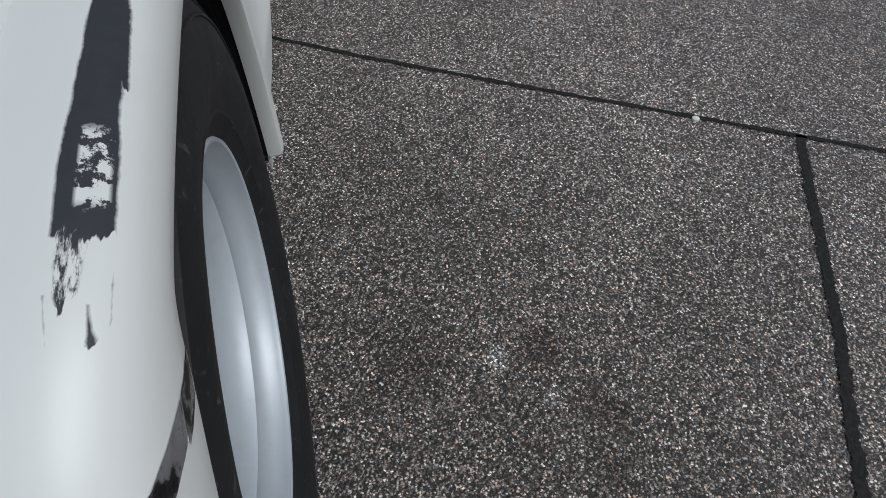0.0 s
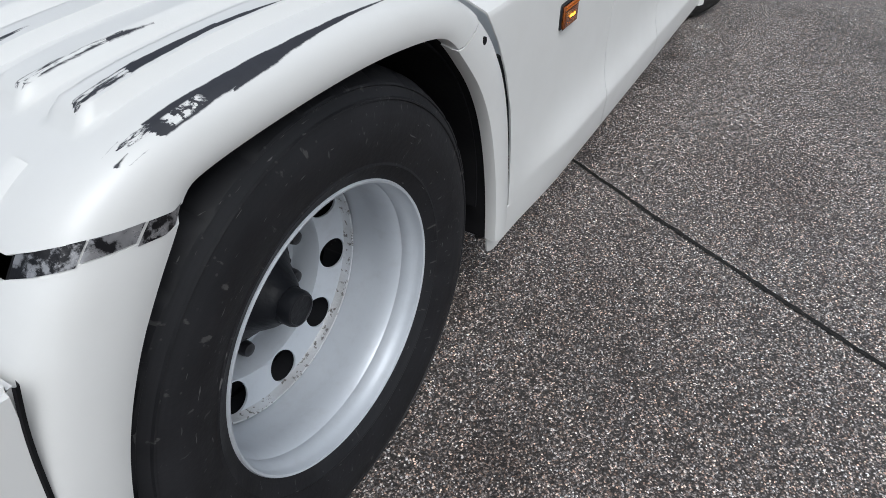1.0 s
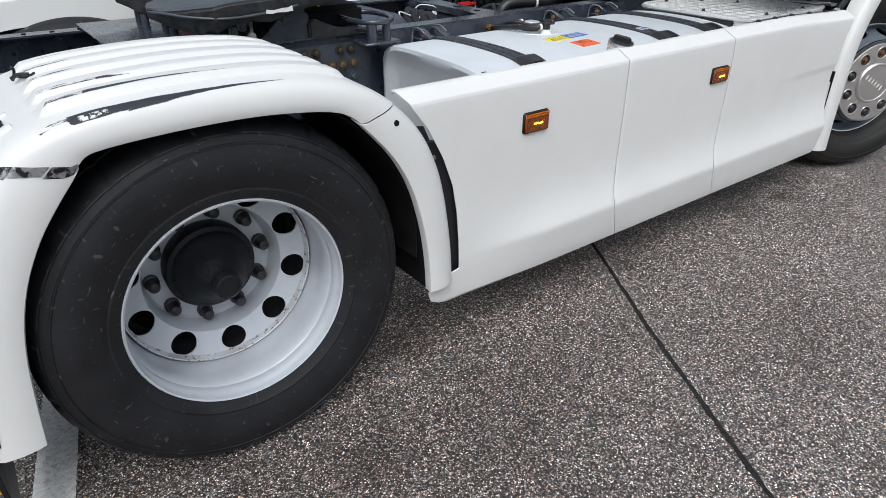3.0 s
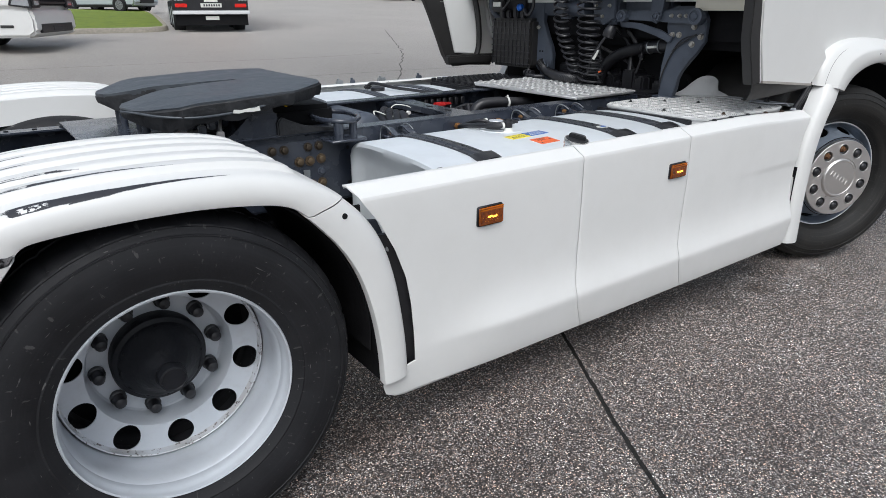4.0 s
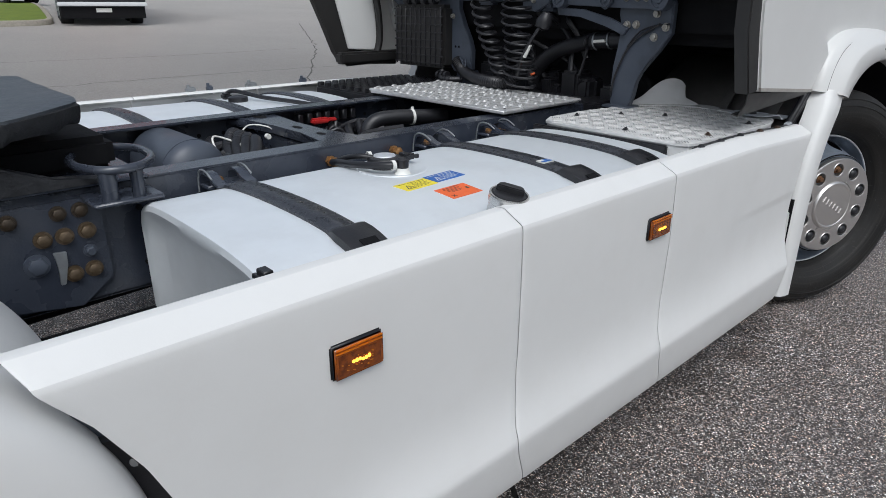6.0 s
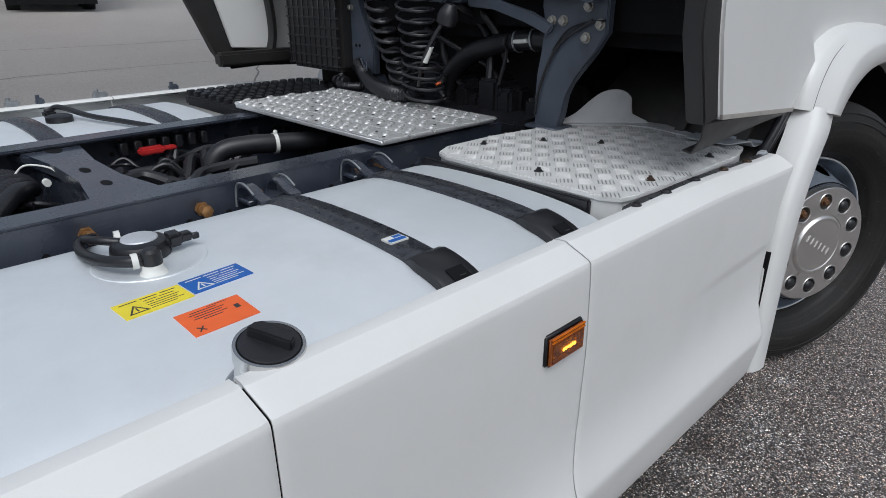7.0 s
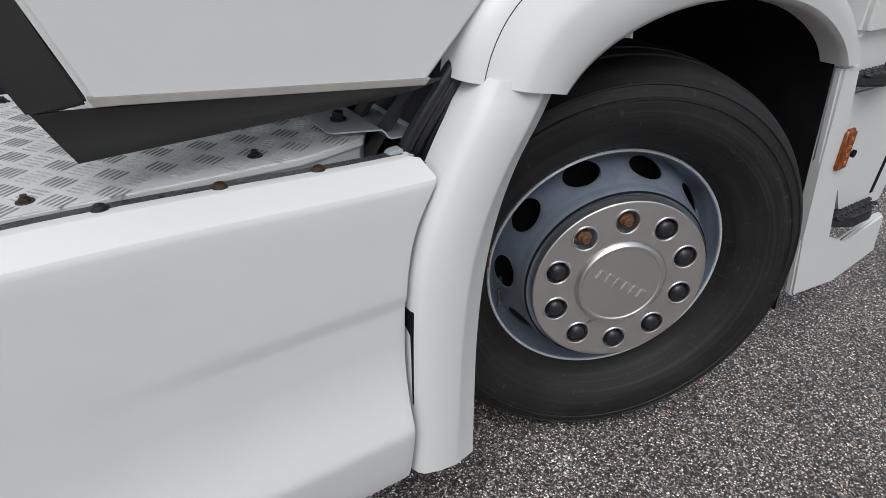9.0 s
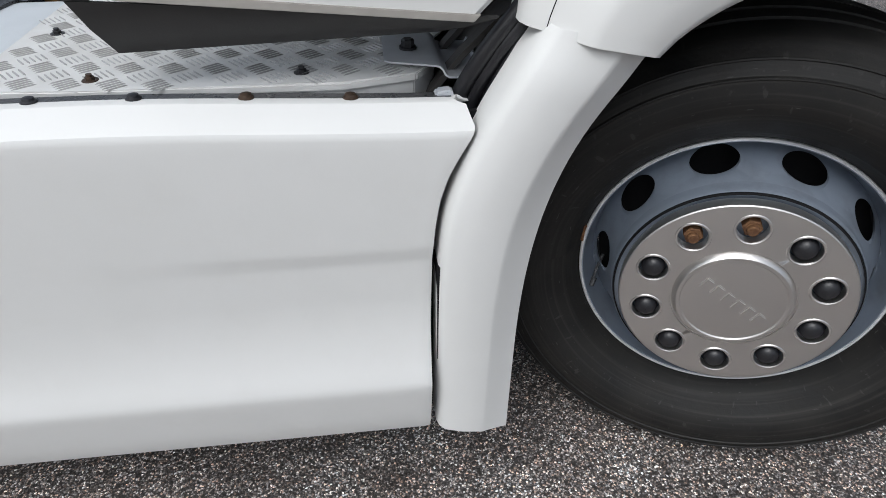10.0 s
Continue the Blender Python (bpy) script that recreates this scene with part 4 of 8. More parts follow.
# hard-edged flecks on the scraped strip and the lip
for mat, lo, hi in ((SEAMDIRT, 0.47, 0.51), (WELD, 0.56, 0.61)):
    for node in mat.node_tree.nodes:
        if node.type == "MAP_RANGE" and abs(node.inputs[1].default_value - 0.5) < 0.001 and abs(node.inputs[2].default_value - 0.75) < 0.001:
            node.inputs[1].default_value, node.inputs[2].default_value = lo, hi
seam = seam_strip("seam_strip", -0.06, 1.12, 0.08, 0.99, 0.0015, SHADOWBLACK, "scraped dark and silver strip on the fender seam")
seam_strip("seam_rail", 0.02, 0.95, 0.095, 0.86, 0.003, WHITE, "", seam)
seam_strip("strip_end", -0.02, 0.86, 0.085, 0.17, 0.0045, WORNWINDOW, "brown stained clear end of the strip", seam)
for f0, f1, q0, q1 in ((0.175, 0.45, 0.02, 0.84), (0.47, 0.72, 0.0, 0.68), (0.73, 0.985, 0.0, 0.80)):
    seam_strip("scraped_plate", q0, q1, f0, f1, 0.0048, SEAMDIRT, "scraped silver plate", seam)
b = B()
solid_lathe(b, [(0.0085, -0.0195), (0.0085, 0.0)], 16, Matrix.Translation((0.477, -1.249, 0.927)))
part("screw_hole", b, SHADOWBLACK, TRUCK)
# black mounting strip between the fender and the skirt, and added dark sheets ahead of the wheel
b = B()
rows = []
for k in range(28):
    z = lerp(0.825, 0.27, k / 27)
    i = min(range(I_FRONT - 6, NARC), key=lambda q: abs(AO[q].z - z))
    x0, x1 = AO[i].x - 0.04, max(AO[i].x + 0.035, edge_x(EDGE_REAR if z > 0.36 else [(1, 0.72), (0, 0.72)], z) + 0.03)
    rows.append([(x0, -1.180, z), (lerp(x0, x1, 0.5), -1.205, z), (x1, -1.222, z)])
sheet(b, rows, 0.012)
part("gap_strip", b, BLACK, TRUCK, "black plastic strip between fender and skirt")
for x, z in ((0.650, 0.775), (0.688, 0.560)):
    b = B()
    solid_lathe(b, [(0.010, 0.01), (0.010, -0.004), (0.006, -0.005)], 12, Matrix.Translation((x, -1.204, z)))
    part("strip_bolt", b, GALV if z > 0.7 else BLACK, TRUCK)
b = B()
prism(b, [(0.575, 0.875), (0.625, 0.868), (0.655, 0.80), (0.645, 0.775), (0.61, 0.80)], -1.184, -1.176, "y", 0.002)
part("strip_bracket", b, GREYFRAME, TRUCK)
# dark sheet added near the tyre to stand in for the shade there
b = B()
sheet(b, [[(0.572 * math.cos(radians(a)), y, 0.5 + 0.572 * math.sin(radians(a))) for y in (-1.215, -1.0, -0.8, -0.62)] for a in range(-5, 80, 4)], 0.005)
part("shade_sheet", b, SHADOWBLACK, TRUCK)
# dark panel added inside, covering ground that would show too bright
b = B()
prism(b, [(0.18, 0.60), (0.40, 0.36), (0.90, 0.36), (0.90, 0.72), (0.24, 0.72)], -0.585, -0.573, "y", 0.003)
part("inner_shade_sheet", b, SHADOWBLACK, TRUCK)
# dark joint where the fender's back meets the lamp carrier
b = B()
rows = []
for p in along_line([(-0.524, 0, 0.908), (-0.541, 0, 0.84), (-0.557, 0, 0.72), (-0.573, 0, 0.60), (-0.591, 0, 0.48), (-0.606, 0, 0.378)], 30):
    rows.append([(p.x - 0.0035, -1.2615, p.z), (p.x - 0.0015, -1.2650, p.z), (p.x + 0.003, -1.2645, p.z), (p.x + 0.004, -1.2560, p.z)])
sheet(b, rows)
part("carrier_joint", b, SHADOWBLACK, TRUCK)
# rubber fastening straps at the back of the fender
def arc_frame(i, y, h):
    d = (AO[i + 1] - AO[i - 1]).normalized()
    return Vector((AO[i].x, y, AO[i].z)) + Vector((-d.z, 0, d.x)) * h


K0, K1, K2 = arc_at(z=0.875, hi=80), arc_at(z=0.985, hi=80), arc_at(z=1.042, hi=80)
for y in (-1.09, -0.795):
    b = B()
    loop = [arc_frame(i, y - 0.0165, 0.017) for i in range(K0, K1 + 1)] + [arc_frame(K1, y, 0.022)] + [arc_frame(i, y + 0.0165, 0.017) for i in range(K1, K0 - 1, -1)] + [arc_frame(K0, y, 0.019)]
    tube(b, loop + loop[:1], 0.0040, 8, 1)
    for q, (i0, i1) in enumerate(((K0 + 5, K0 + 5), (K1 - 3, K1 - 3))):
        tube(b, [arc_frame(i0, y - 0.012, 0.018), arc_frame(i0, y, 0.021), arc_frame(i0, y + 0.012, 0.018)], 0.007, 8, 3)
    rows = [[arc_frame(i, y + o, h) for o, h in ((-0.0145, 0.002), (-0.0125, 0.014), (0.0125, 0.014), (0.0145, 0.002))] for i in range(K1, K2 + 1)]
    sheet(b, rows)
    part("fastening_strap", b, BLACK, TRUCK, "black rubber fastening strap")
    b = B()
    rows = []
    for i in range(K0 - 2, K2 + 2):
        rows.append([arc_frame(i, y + q, h) for q, h in ((-0.075, -0.002), (-0.058, 0.010), (-0.044, 0.011), (-0.034, 0.002), (0.034, 0.002), (0.044, 0.011), (0.058, 0.010), (0.075, -0.002))])
    sheet(b, rows)
    part("strap_recess", b, WHITE, TRUCK)
b = B()
sheet(b, [[arc_frame(i, y, 0.003) for y in (-1.015, -0.98, -0.945, -0.91, -0.87)] for i in range(K1 - 1, K2 - 1)])
part("worn_window", b, WORNWINDOW, TRUCK, "brown stained clear window in the fender's back")
# torn black fitting at the inner back of the fender top
b = B()
tube(b, [(-0.338, -0.838, 1.078), (-0.332, -0.845, 1.092), (-0.330, -0.850, 1.106), (-0.334, -0.855, 1.112)], 0.0035, 7, 3)
tube(b, [(-0.340, -0.845, 1.084), (-0.325, -0.857, 1.094), (-0.304, -0.872, 1.095)], 0.0045, 7, 3)
tube(b, [(-0.334, -0.848, 1.090), (-0.312, -0.86, 1.086), (-0.292, -0.880, 1.098)], 0.003, 7, 3)
part("torn_fitting", b, BLACK, TRUCK, "torn black rubber fitting")

# tail lamp carrier and mud flap behind the fender
b = B()
prism(b, [(-0.522, 0.910), (-0.540, 0.84), (-0.556, 0.72), (-0.572, 0.60), (-0.590, 0.48), (-0.606, 0.375), (-0.622, 0.37), (-0.620, 0.47), (-0.627, 0.56), (-0.66, 0.615), (-0.76, 0.63), (-1.0, 0.63), (-1.0, 0.865), (-0.645, 0.872), (-0.56, 0.903)], -1.262, -0.70, "y", 0.014)
part("lamp_carrier", b, WHITE, TRUCK, "white plastic tail lamp carrier")
b = B()
prism(b, [(-0.93, 0.826), (-0.614, 0.798), (-0.598, 0.69), (-0.93, 0.672)], -1.2645, -1.22, "y", 0.004)
part("lamp_recess", b, BLACK, TRUCK)
b = B()
prism(b, [(-0.925, 0.806), (-0.640, 0.786), (-0.634, 0.704), (-0.925, 0.690)], -1.278, -1.24, "y", 0.006)
part("tail_lamp", b, LITRED, TRUCK, "red tail lamp lens, lit")
for y in (-1.10, -0.82):
    b = B()
    solid_lathe(b, [(0.016, 0), (0.014, 0.004), (0.006, 0.004)], 14, Matrix.Translation((-0.600, y, 0.884)) @ Matrix.Rotation(radians(90), 4, "X"))
    part("carrier_screw", b, BOLT, TRUCK)
b = B()
box(b, -0.640, -0.628, -1.25, -0.66, 0.08, 0.40, 0.004)
part("mud_flap", b, BLACK, TRUCK, "black rubber mud flap")
b = B()
box(b, -0.646, -0.640, -1.252, -1.215, 0.24, 0.372, 0.002)
part("flap_marker", b, YELLOWPLASTIC, TRUCK)

# ---- side skirts ----
PROFILE = [(0.975, -1.165, 0), (0.984, -1.172, 0), (0.986, -1.190, 0), (0.985, -1.1950, 0), (0.982, -1.1990, 0), (0.9595, -1.2335, 0), (0.957, -1.2365, 0), (0.953, -1.2384, 0), (0.947, -1.2392, 0), (0.930, -1.2397, 0), (0.91, -1.2398, 0), (0.88, -1.240, 0), (0.80, -1.240, 0), (0.72, -1.239, 0), (0.66, -1.2385, 0),
           (0.60, -1.2385, 0.0), (0.56, -1.2385, 0.002), (0.52, -1.2385, 0.0065), (0.48, -1.2385, 0.0145), (0.45, -1.2385, 0.0235), (0.425, -1.2385, 0.0325), (0.415, -1.2385, 0.0345), (0.405, -1.2385, 0.0345), (0.37, -1.237, 0.0310),
           (0.345, -1.236, 0.0285), (0.31, -1.234, 0.025), (0.28, -1.232, 0.021), (0.262, -1.230, 0.017), (0.252, -1.224, 0.010), (0.248, -1.205, 0.0)]


def skirt_y(x, y, f, z):
    fade = smoothstep(0.70, 1.15, x)
    if z < 0.735 and x > 2.3:
        dent = 0.0055 * smoothstep(2.45, 3.0, x) * (1 - smoothstep(0.70, 0.725, z)) * smoothstep(0.45, 0.62, z)
    else:
        dent = 0
    return y - f * fade + dent


EDGE_1 = [(0.987, 1.468), (0.956, 1.477), (0.65, 1.481), (0.53, 1.476), (0.45, 1.462), (0.41, 1.460), (0.37, 1.472), (0.285, 1.508), (0.248, 1.525)]
EDGE_2 = [(0.987, 2.126), (0.956, 2.142), (0.76, 2.153), (0.60, 2.150), (0.52, 2.138), (0.47, 2.126), (0.41, 2.124), (0.37, 2.136), (0.285, 2.176), (0.248, 2.192)]
EDGE_3 = [(0.987, 3.170), (0.982, 3.192), (0.974, 3.204), (0.962, 3.203), (0.94, 3.191), (0.918, 3.178), (0.876, 3.160), (0.825, 3.147), (0.77, 3.139), (0.71, 3.134), (0.55, 3.130), (0.32, 3.128), (0.248, 3.126)]


def skirt_panel(name, left, right, label, side=-1, n=90):
    b = B()
    rows = []
    extra = []
    for (z, y, f), nxt in zip(PROFILE, PROFILE[1:] + [None]):
        extra.append((z, y, f))
        if nxt and z - nxt[0] > 0.03:
            steps = int((z - nxt[0]) / 0.012)
            for k in range(1, steps):
                t = k / steps
                extra.append((lerp(z, nxt[0], t), lerp(y, nxt[1], t), lerp(f, nxt[2], t)))
    for z, y, f in extra:
        a, c = edge_x(left, z) + 0.0025, edge_x(right, z) - 0.0025
        row = []
        for k in range(n + 1):
            x = lerp(a, c, k / n)
            inn = 0.0
            for d in (x - a, c - x):
                if d < 0.004:
                    inn = max(inn, 0.002 * (1 - d / 0.004))
            zz = z - 0.018 * smoothstep(2.6, 3.2, x) * smoothstep(0.78, 0.93, z)
            row.append((x, -side * (skirt_y(x, y, f, z) + inn) if side > 0 else skirt_y(x, y, f, z) + inn, zz))
        rows.append(row)
    sheet(b, rows, 0.005 if side > 0 else -0.005)
    return part(name, b, WHITE, TRUCK, label, 22)


# dark strips added behind the panel seams stand in for their shade
for edge in (EDGE_1, EDGE_2):
    b = B()
    sheet(b, [[(edge_x(edge, z) + d, skirt_y(edge_x(edge, z), y, f, z) + 0.0075, z - (0.008 if z > 0.97 else 0)) for d in (-0.02, 0, 0.02)] for z, y, f in PROFILE[2:]])
    part("seam_backing", b, SHADOWBLACK, TRUCK, "", 60)


skirt_panel("side_skirt_panel", EDGE_REAR, EDGE_1, "white side skirt panel with a pointed foot")
skirt_panel("side_skirt_panel", EDGE_1, EDGE_2, "white side skirt panel")
skirt_panel("side_skirt_panel", EDGE_2, EDGE_3, "white side skirt panel with a shallow crease")
for l, r in ((EDGE_REAR, EDGE_1), (EDGE_1, EDGE_2), (EDGE_2, EDGE_3)):
    skirt_panel("left_side_skirt_panel", l, r, "white side skirt panel", 1, 12)


def marker_lamp(x, z, w=0.110, h=0.064):
    b = B()
    box(b, x - w / 2, x + w / 2, -1.2500, -1.238, z - h / 2, z + h / 2, 0.004, 3)
    base = part("marker_lamp", b, BLACK, TRUCK, "amber side marker lamp, lit, in a thin black frame")
    b = B()
    box(b, x - w / 2 + 0.0018, x + w / 2 - 0.0018, -1.258, -1.249, z - h / 2 + 0.0018, z + h / 2 - 0.0028, 0.005, 3)
    part("lens", b, AMBERDARK, base)
    for k, dz in enumerate((0.0055, 0.0125)):
        b = B()
        box(b, x - w / 2 + 0.006, x + w / 2 - 0.006, -1.2605, -1.2565, z + h / 2 - dz - 0.0024, z + h / 2 - dz + 0.0012, 0.0012, 2)
        part("lens_rib", b, AMBER, base)
    b = B()
    box(b, x - w / 2 + 0.010, x + w / 2 - 0.010, -1.2592, -1.257, z - h / 2 + 0.009, z + h / 2 - 0.019, 0.0008, 2)
    part("inner_lens", b, AMBERINNER, base)
    rr = random.Random(int(x * 100))
    for k in range(26):
        b = B()
        c, e = x + rr.gauss(0.004, 0.018), z - 0.006 + rr.gauss(0.0, 0.0075)
        c, e = min(max(c, x - w / 2 + 0.014), x + w / 2 - 0.014), min(max(e, z - h / 2 + 0.013), z + h / 2 - 0.022)
        lathe(b, [(0.0034, 0.0012), (0.0026, 0.0002), (0.0004, 0.0)], 6, Matrix.Translation((c, -1.2598, e)) @ Matrix.Rotation(radians(25), 4, "Y") @ Matrix.Diagonal((rr.uniform(0.5, 1.6), 1.0, rr.uniform(0.3, 0.6), 1)))
        part("lens_facet", b, AMBER, base)
    for k in range(6):
        b = B()
        c = x - 0.016 + k * 0.0068
        zz = z + rr.uniform(-0.0015, 0.0015) - 0.003
        lathe(b, [(0.0036, 0.0022), (0.0031, 0.0008), (0.0018, 0.0001), (0.0003, 0.0)], 10, Matrix.Translation((c, -1.2622, zz)) @ Matrix.Diagonal((1.0, 1.0, rr.uniform(0.8, 1.25), 1)))
        part("led", b, AMBERLED, base)


marker_lamp(1.025, 0.824, 0.112, 0.070)
marker_lamp(2.064, 0.825, 0.114, 0.066)

# ledge behind the front skirt's edge, with four bolts
def ledge_z(x):
    return 0.9895 - 0.018 * smoothstep(2.6, 3.2, x)


b = B()
sheet(b, [[(lerp(2.40, 3.17, k / 20), y, ledge_z(lerp(2.40, 3.17, k / 20)) + dz) for y, dz in ((-1.1935, -0.004), (-1.191, 0.0), (-1.157, 0.0), (-1.155, -0.006), (-1.150, -0.006), (-1.146, -0.03))] for k in range(21)], 0.004)
part("ledge", b, WETSTEEL, TRUCK, "wet dark ledge behind the skirt")
for x in (2.41, 2.545, 2.692, 2.855, 3.012):
    b = B()
    solid_lathe(b, [(0.012, 0), (0.012, 0.003), (0.0095, 0.0045), (0.0085, 0.0075), (0.005, 0.0088)], 12, Matrix.Translation((x, -1.176, ledge_z(x))) @ Matrix.Rotation(radians(90), 4, "X"))
    part("ledge_bolt", b, DARKRUST if x > 2.8 else BLACK, TRUCK)

BRASS = material("dull_brass", (0.36, 0.19, 0.07), 0.4, 0.6, (0.22, 0.11, 0.04), 50, 0.9, 0.2, 200)

# ---- fuel tank ----
TANK = [(-0.452, 0.90), (-0.47, 0.942), (-0.52, 0.962), (-0.62, 0.972), (-0.78, 0.975), (-0.92, 0.972), (-1.02, 0.963), (-1.09, 0.950), (-1.135, 0.930), (-1.165, 0.90), (-1.178, 0.86), (-1.180, 0.78), (-1.180, 0.50), (-1.165, 0.42), (-1.12, 0.37), (-1.0, 0.35),
        (-0.6, 0.35), (-0.50, 0.37), (-0.455, 0.43), (-0.45, 0.60)]


def tank_section(x, inset, side=1):
    cy, cz = -0.815, 0.66
    out = []
    P = along_line([(0, y, z) for y, z in TANK + TANK[:1]], 72)[:-1]
    for p in P:
        d = Vector((0, p.y - cy, p.z - cz))
        q = Vector((0, cy, cz)) + d * (1 - inset / max(d.length, 1e-6))
        out.append((x, q.y * side, q.z))
    return out


def fuel_tank(x0, x1, side):
    b = B()
    secs = [tank_section(x, i, side) for x, i in ((x0 + 0.03, 0.09), (x0 + 0.008, 0.045), (x0, 0.022), (x0 + 0.004, 0.007), (x0 + 0.018, 0.0), (x0 + 0.5, 0.0), (x1 - 0.5, 0.0), (x1 - 0.018, 0), (x1 - 0.004, 0.007), (x1, 0.022), (x1 - 0.03, 0.09))]
    rings = [[b.verts.new(p) for p in s] for s in secs]
    for a, c in zip(rings, rings[1:]):
        for k in range(len(a)):
            j = (k + 1) % len(a)
            b.faces.new((a[k], a[j], c[j], c[k]))
    b.faces.new(rings[0])
    b.faces.new(rings[-1][::-1])
    return part("fuel_tank", b, ALU, TRUCK, "large brushed aluminium fuel tank", 35)


def tank_strap(x, tank, side=-1):
    P = [p for p in along_line([(0, y, z) for y, z in TANK[:12]], 60)]
    b = B()
    w = 0.036
    rows = []
    for i, p in enumerate(P):
        a, c = P[max(i - 1, 0)], P[min(i + 1, 59)]
        d = (c - a).normalized()
        n_ = Vector((0, d.z, -d.y))
        if n_.z < 0 and p.z > 0.9:
            n_ = -n_
        if p.z <= 0.9 and n_.y > 0:
            n_ = -n_
        s = -1 if side < 0 else 1
        def at(dx, h):
            q = p + n_ * h
            return Vector((x + dx, q.y * (1 if side < 0 else -1), q.z))
        rows.append([at(-w, 0.0), at(-w, 0.007), at(-w * 0.55, 0.0075), at(-w * 0.5, 0.0095), at(w * 0.5, 0.0095), at(w * 0.55, 0.0075), at(w, 0.007), at(w, 0.0)])
    sheet(b, rows)
    st = part("tank_strap", b, WETSTRAP, tank, "wet black rubber-lined tank strap", 50)
    if side > 0:
        return st
    b = B()
    rows = []
    for t in range(14):
        y = lerp(-1.000, -1.172, t / 13)
        k = min(P, key=lambda q: abs(q.y - y))
        h = 0.020 * smoothstep(0, 3, t) + 0.003
        ww = lerp(0.036, 0.045, smoothstep(0, 4, t))
        rows.append([(x - ww, y, k.z), (x - ww, y, k.z + h * 0.8), (x - ww * 0.85, y, k.z + h), (x + ww * 0.85, y, k.z + h), (x + ww, y, k.z + h * 0.8), (x + ww, y, k.z)])
    sheet(b, rows)
    part("strap_end", b, BLACK, tank, "", 50)
    def end_top(y):
        return min(P, key=lambda q: abs(q.y - y)).z + 0.0235
    rows = [[(x + dx, y, end_top(y) + 0.0012) for dx in (-0.020, 0.020)] for y in (-1.134, -1.122, -1.110, -1.098)]
    b = B()
    sheet(b, rows, 0.001)
    part("strap_slot", b, SHADOWBLACK, tank)
    b = B()
    lathe(b, [(0.008, 0), (0.008, 0.0012), (0.005, 0.0016), (0.0005, 0.0008)], 12, Matrix.Translation((x + 0.004, -1.116, end_top(-1.116) + 0.0015)) @ Matrix.Rotation(radians(68), 4, "X"))
    part("strap_screw", b, WETSTEEL, tank)
    # hook bracket on the frame rail
    b = B()
    box(b, x - 0.055, x + 0.055, -0.47, -0.405, 0.945, 0.957, 0.003, 1)
    box(b, x - 0.055, x + 0.055, -0.412, -0.405, 0.88, 0.957, 0.003, 1)
    for d in (-1, 1):
        sheet(b, [[(x + d * w_, y, z) for w_ in (0.026, 0.030, 0.050, 0.054)] for y, z in ((-0.406, 0.90), (-0.409, 0.955), (-0.418, 0.982), (-0.440, 0.992), (-0.468, 0.990), (-0.500, 0.976), (-0.530, 0.970))], 0.006)
    part("strap_hook", b, FRAME, tank)
    for d in (-1, 1):
        b = B()
        tube(b, [(x + d * 0.055, y, z) for y, z in ((-0.408, 0.93), (-0.411, 0.962), (-0.420, 0.987), (-0.441, 0.997), (-0.469, 0.995), (-0.500, 0.981))], 0.0028, 6, 3)
        part("hook_rim", b, GALV, tank)
    b = B()
    solid_lathe(b, [(0.012, 0), (0.012, -0.014), (0.008, -0.016)], 6, Matrix.Translation((x, -0.412, 0.955)))
    part("hook_bolt", b, BRASS, tank)
    return st


tank_r = fuel_tank(0.93, 2.40, 1)
for x in (1.165, 1.925, 2.237):
    tank_strap(x, tank_r)
tank_l = fuel_tank(1.05, 2.30, -1)
for x in (1.30, 1.72, 2.12):
    tank_strap(x, tank_l, 1)
# filler cap
fc = Matrix.Translation((1.534, -1.134, 0.931)) @ Matrix.Rotation(radians(90 + 12), 4, "X") @ Matrix.Diagonal((0.84, 1.0, 0.84, 1))
b = B()
solid_lathe(b, [(0.078, -0.004), (0.068, 0.006), (0.056, 0.010), (0.054, 0.014), (0.0525, 0.050), (0.0560, 0.053), (0.0565, 0.070), (0.0555, 0.0735), (0.0505, 0.0735), (0.0495, 0.068), (0.0460, 0.066)], 48, fc)
part("filler_neck", b, NECK, tank_r, "polished filler neck")
b = B()
prof = [(0.0485, 0.064), (0.0485, 0.072), (0.0475, 0.0745), (0.044, 0.0755), (0.012, 0.0755)]
lathe(b, prof, 48, fc, False, lambda i, k, r, y: (r + (0.0005 if k % 2 and i in (1, 2) else 0), y))
disc_cap(b, 0.012, 0.0755, 48, fc)
part("filler_cap", b, BLACK, tank_r, "black ribbed filler cap")
b = B()
prism(b, [(-0.040, -0.004), (0.040, -0.004), (0.037, 0.014), (0.026, 0.024), (-0.026, 0.024), (-0.037, 0.014)], 0.072, 0.090, "y", 0.003, fc @ Matrix.Rotation(radians(118), 4, "Y"))
part("cap_grip", b, BLACK, tank_r)


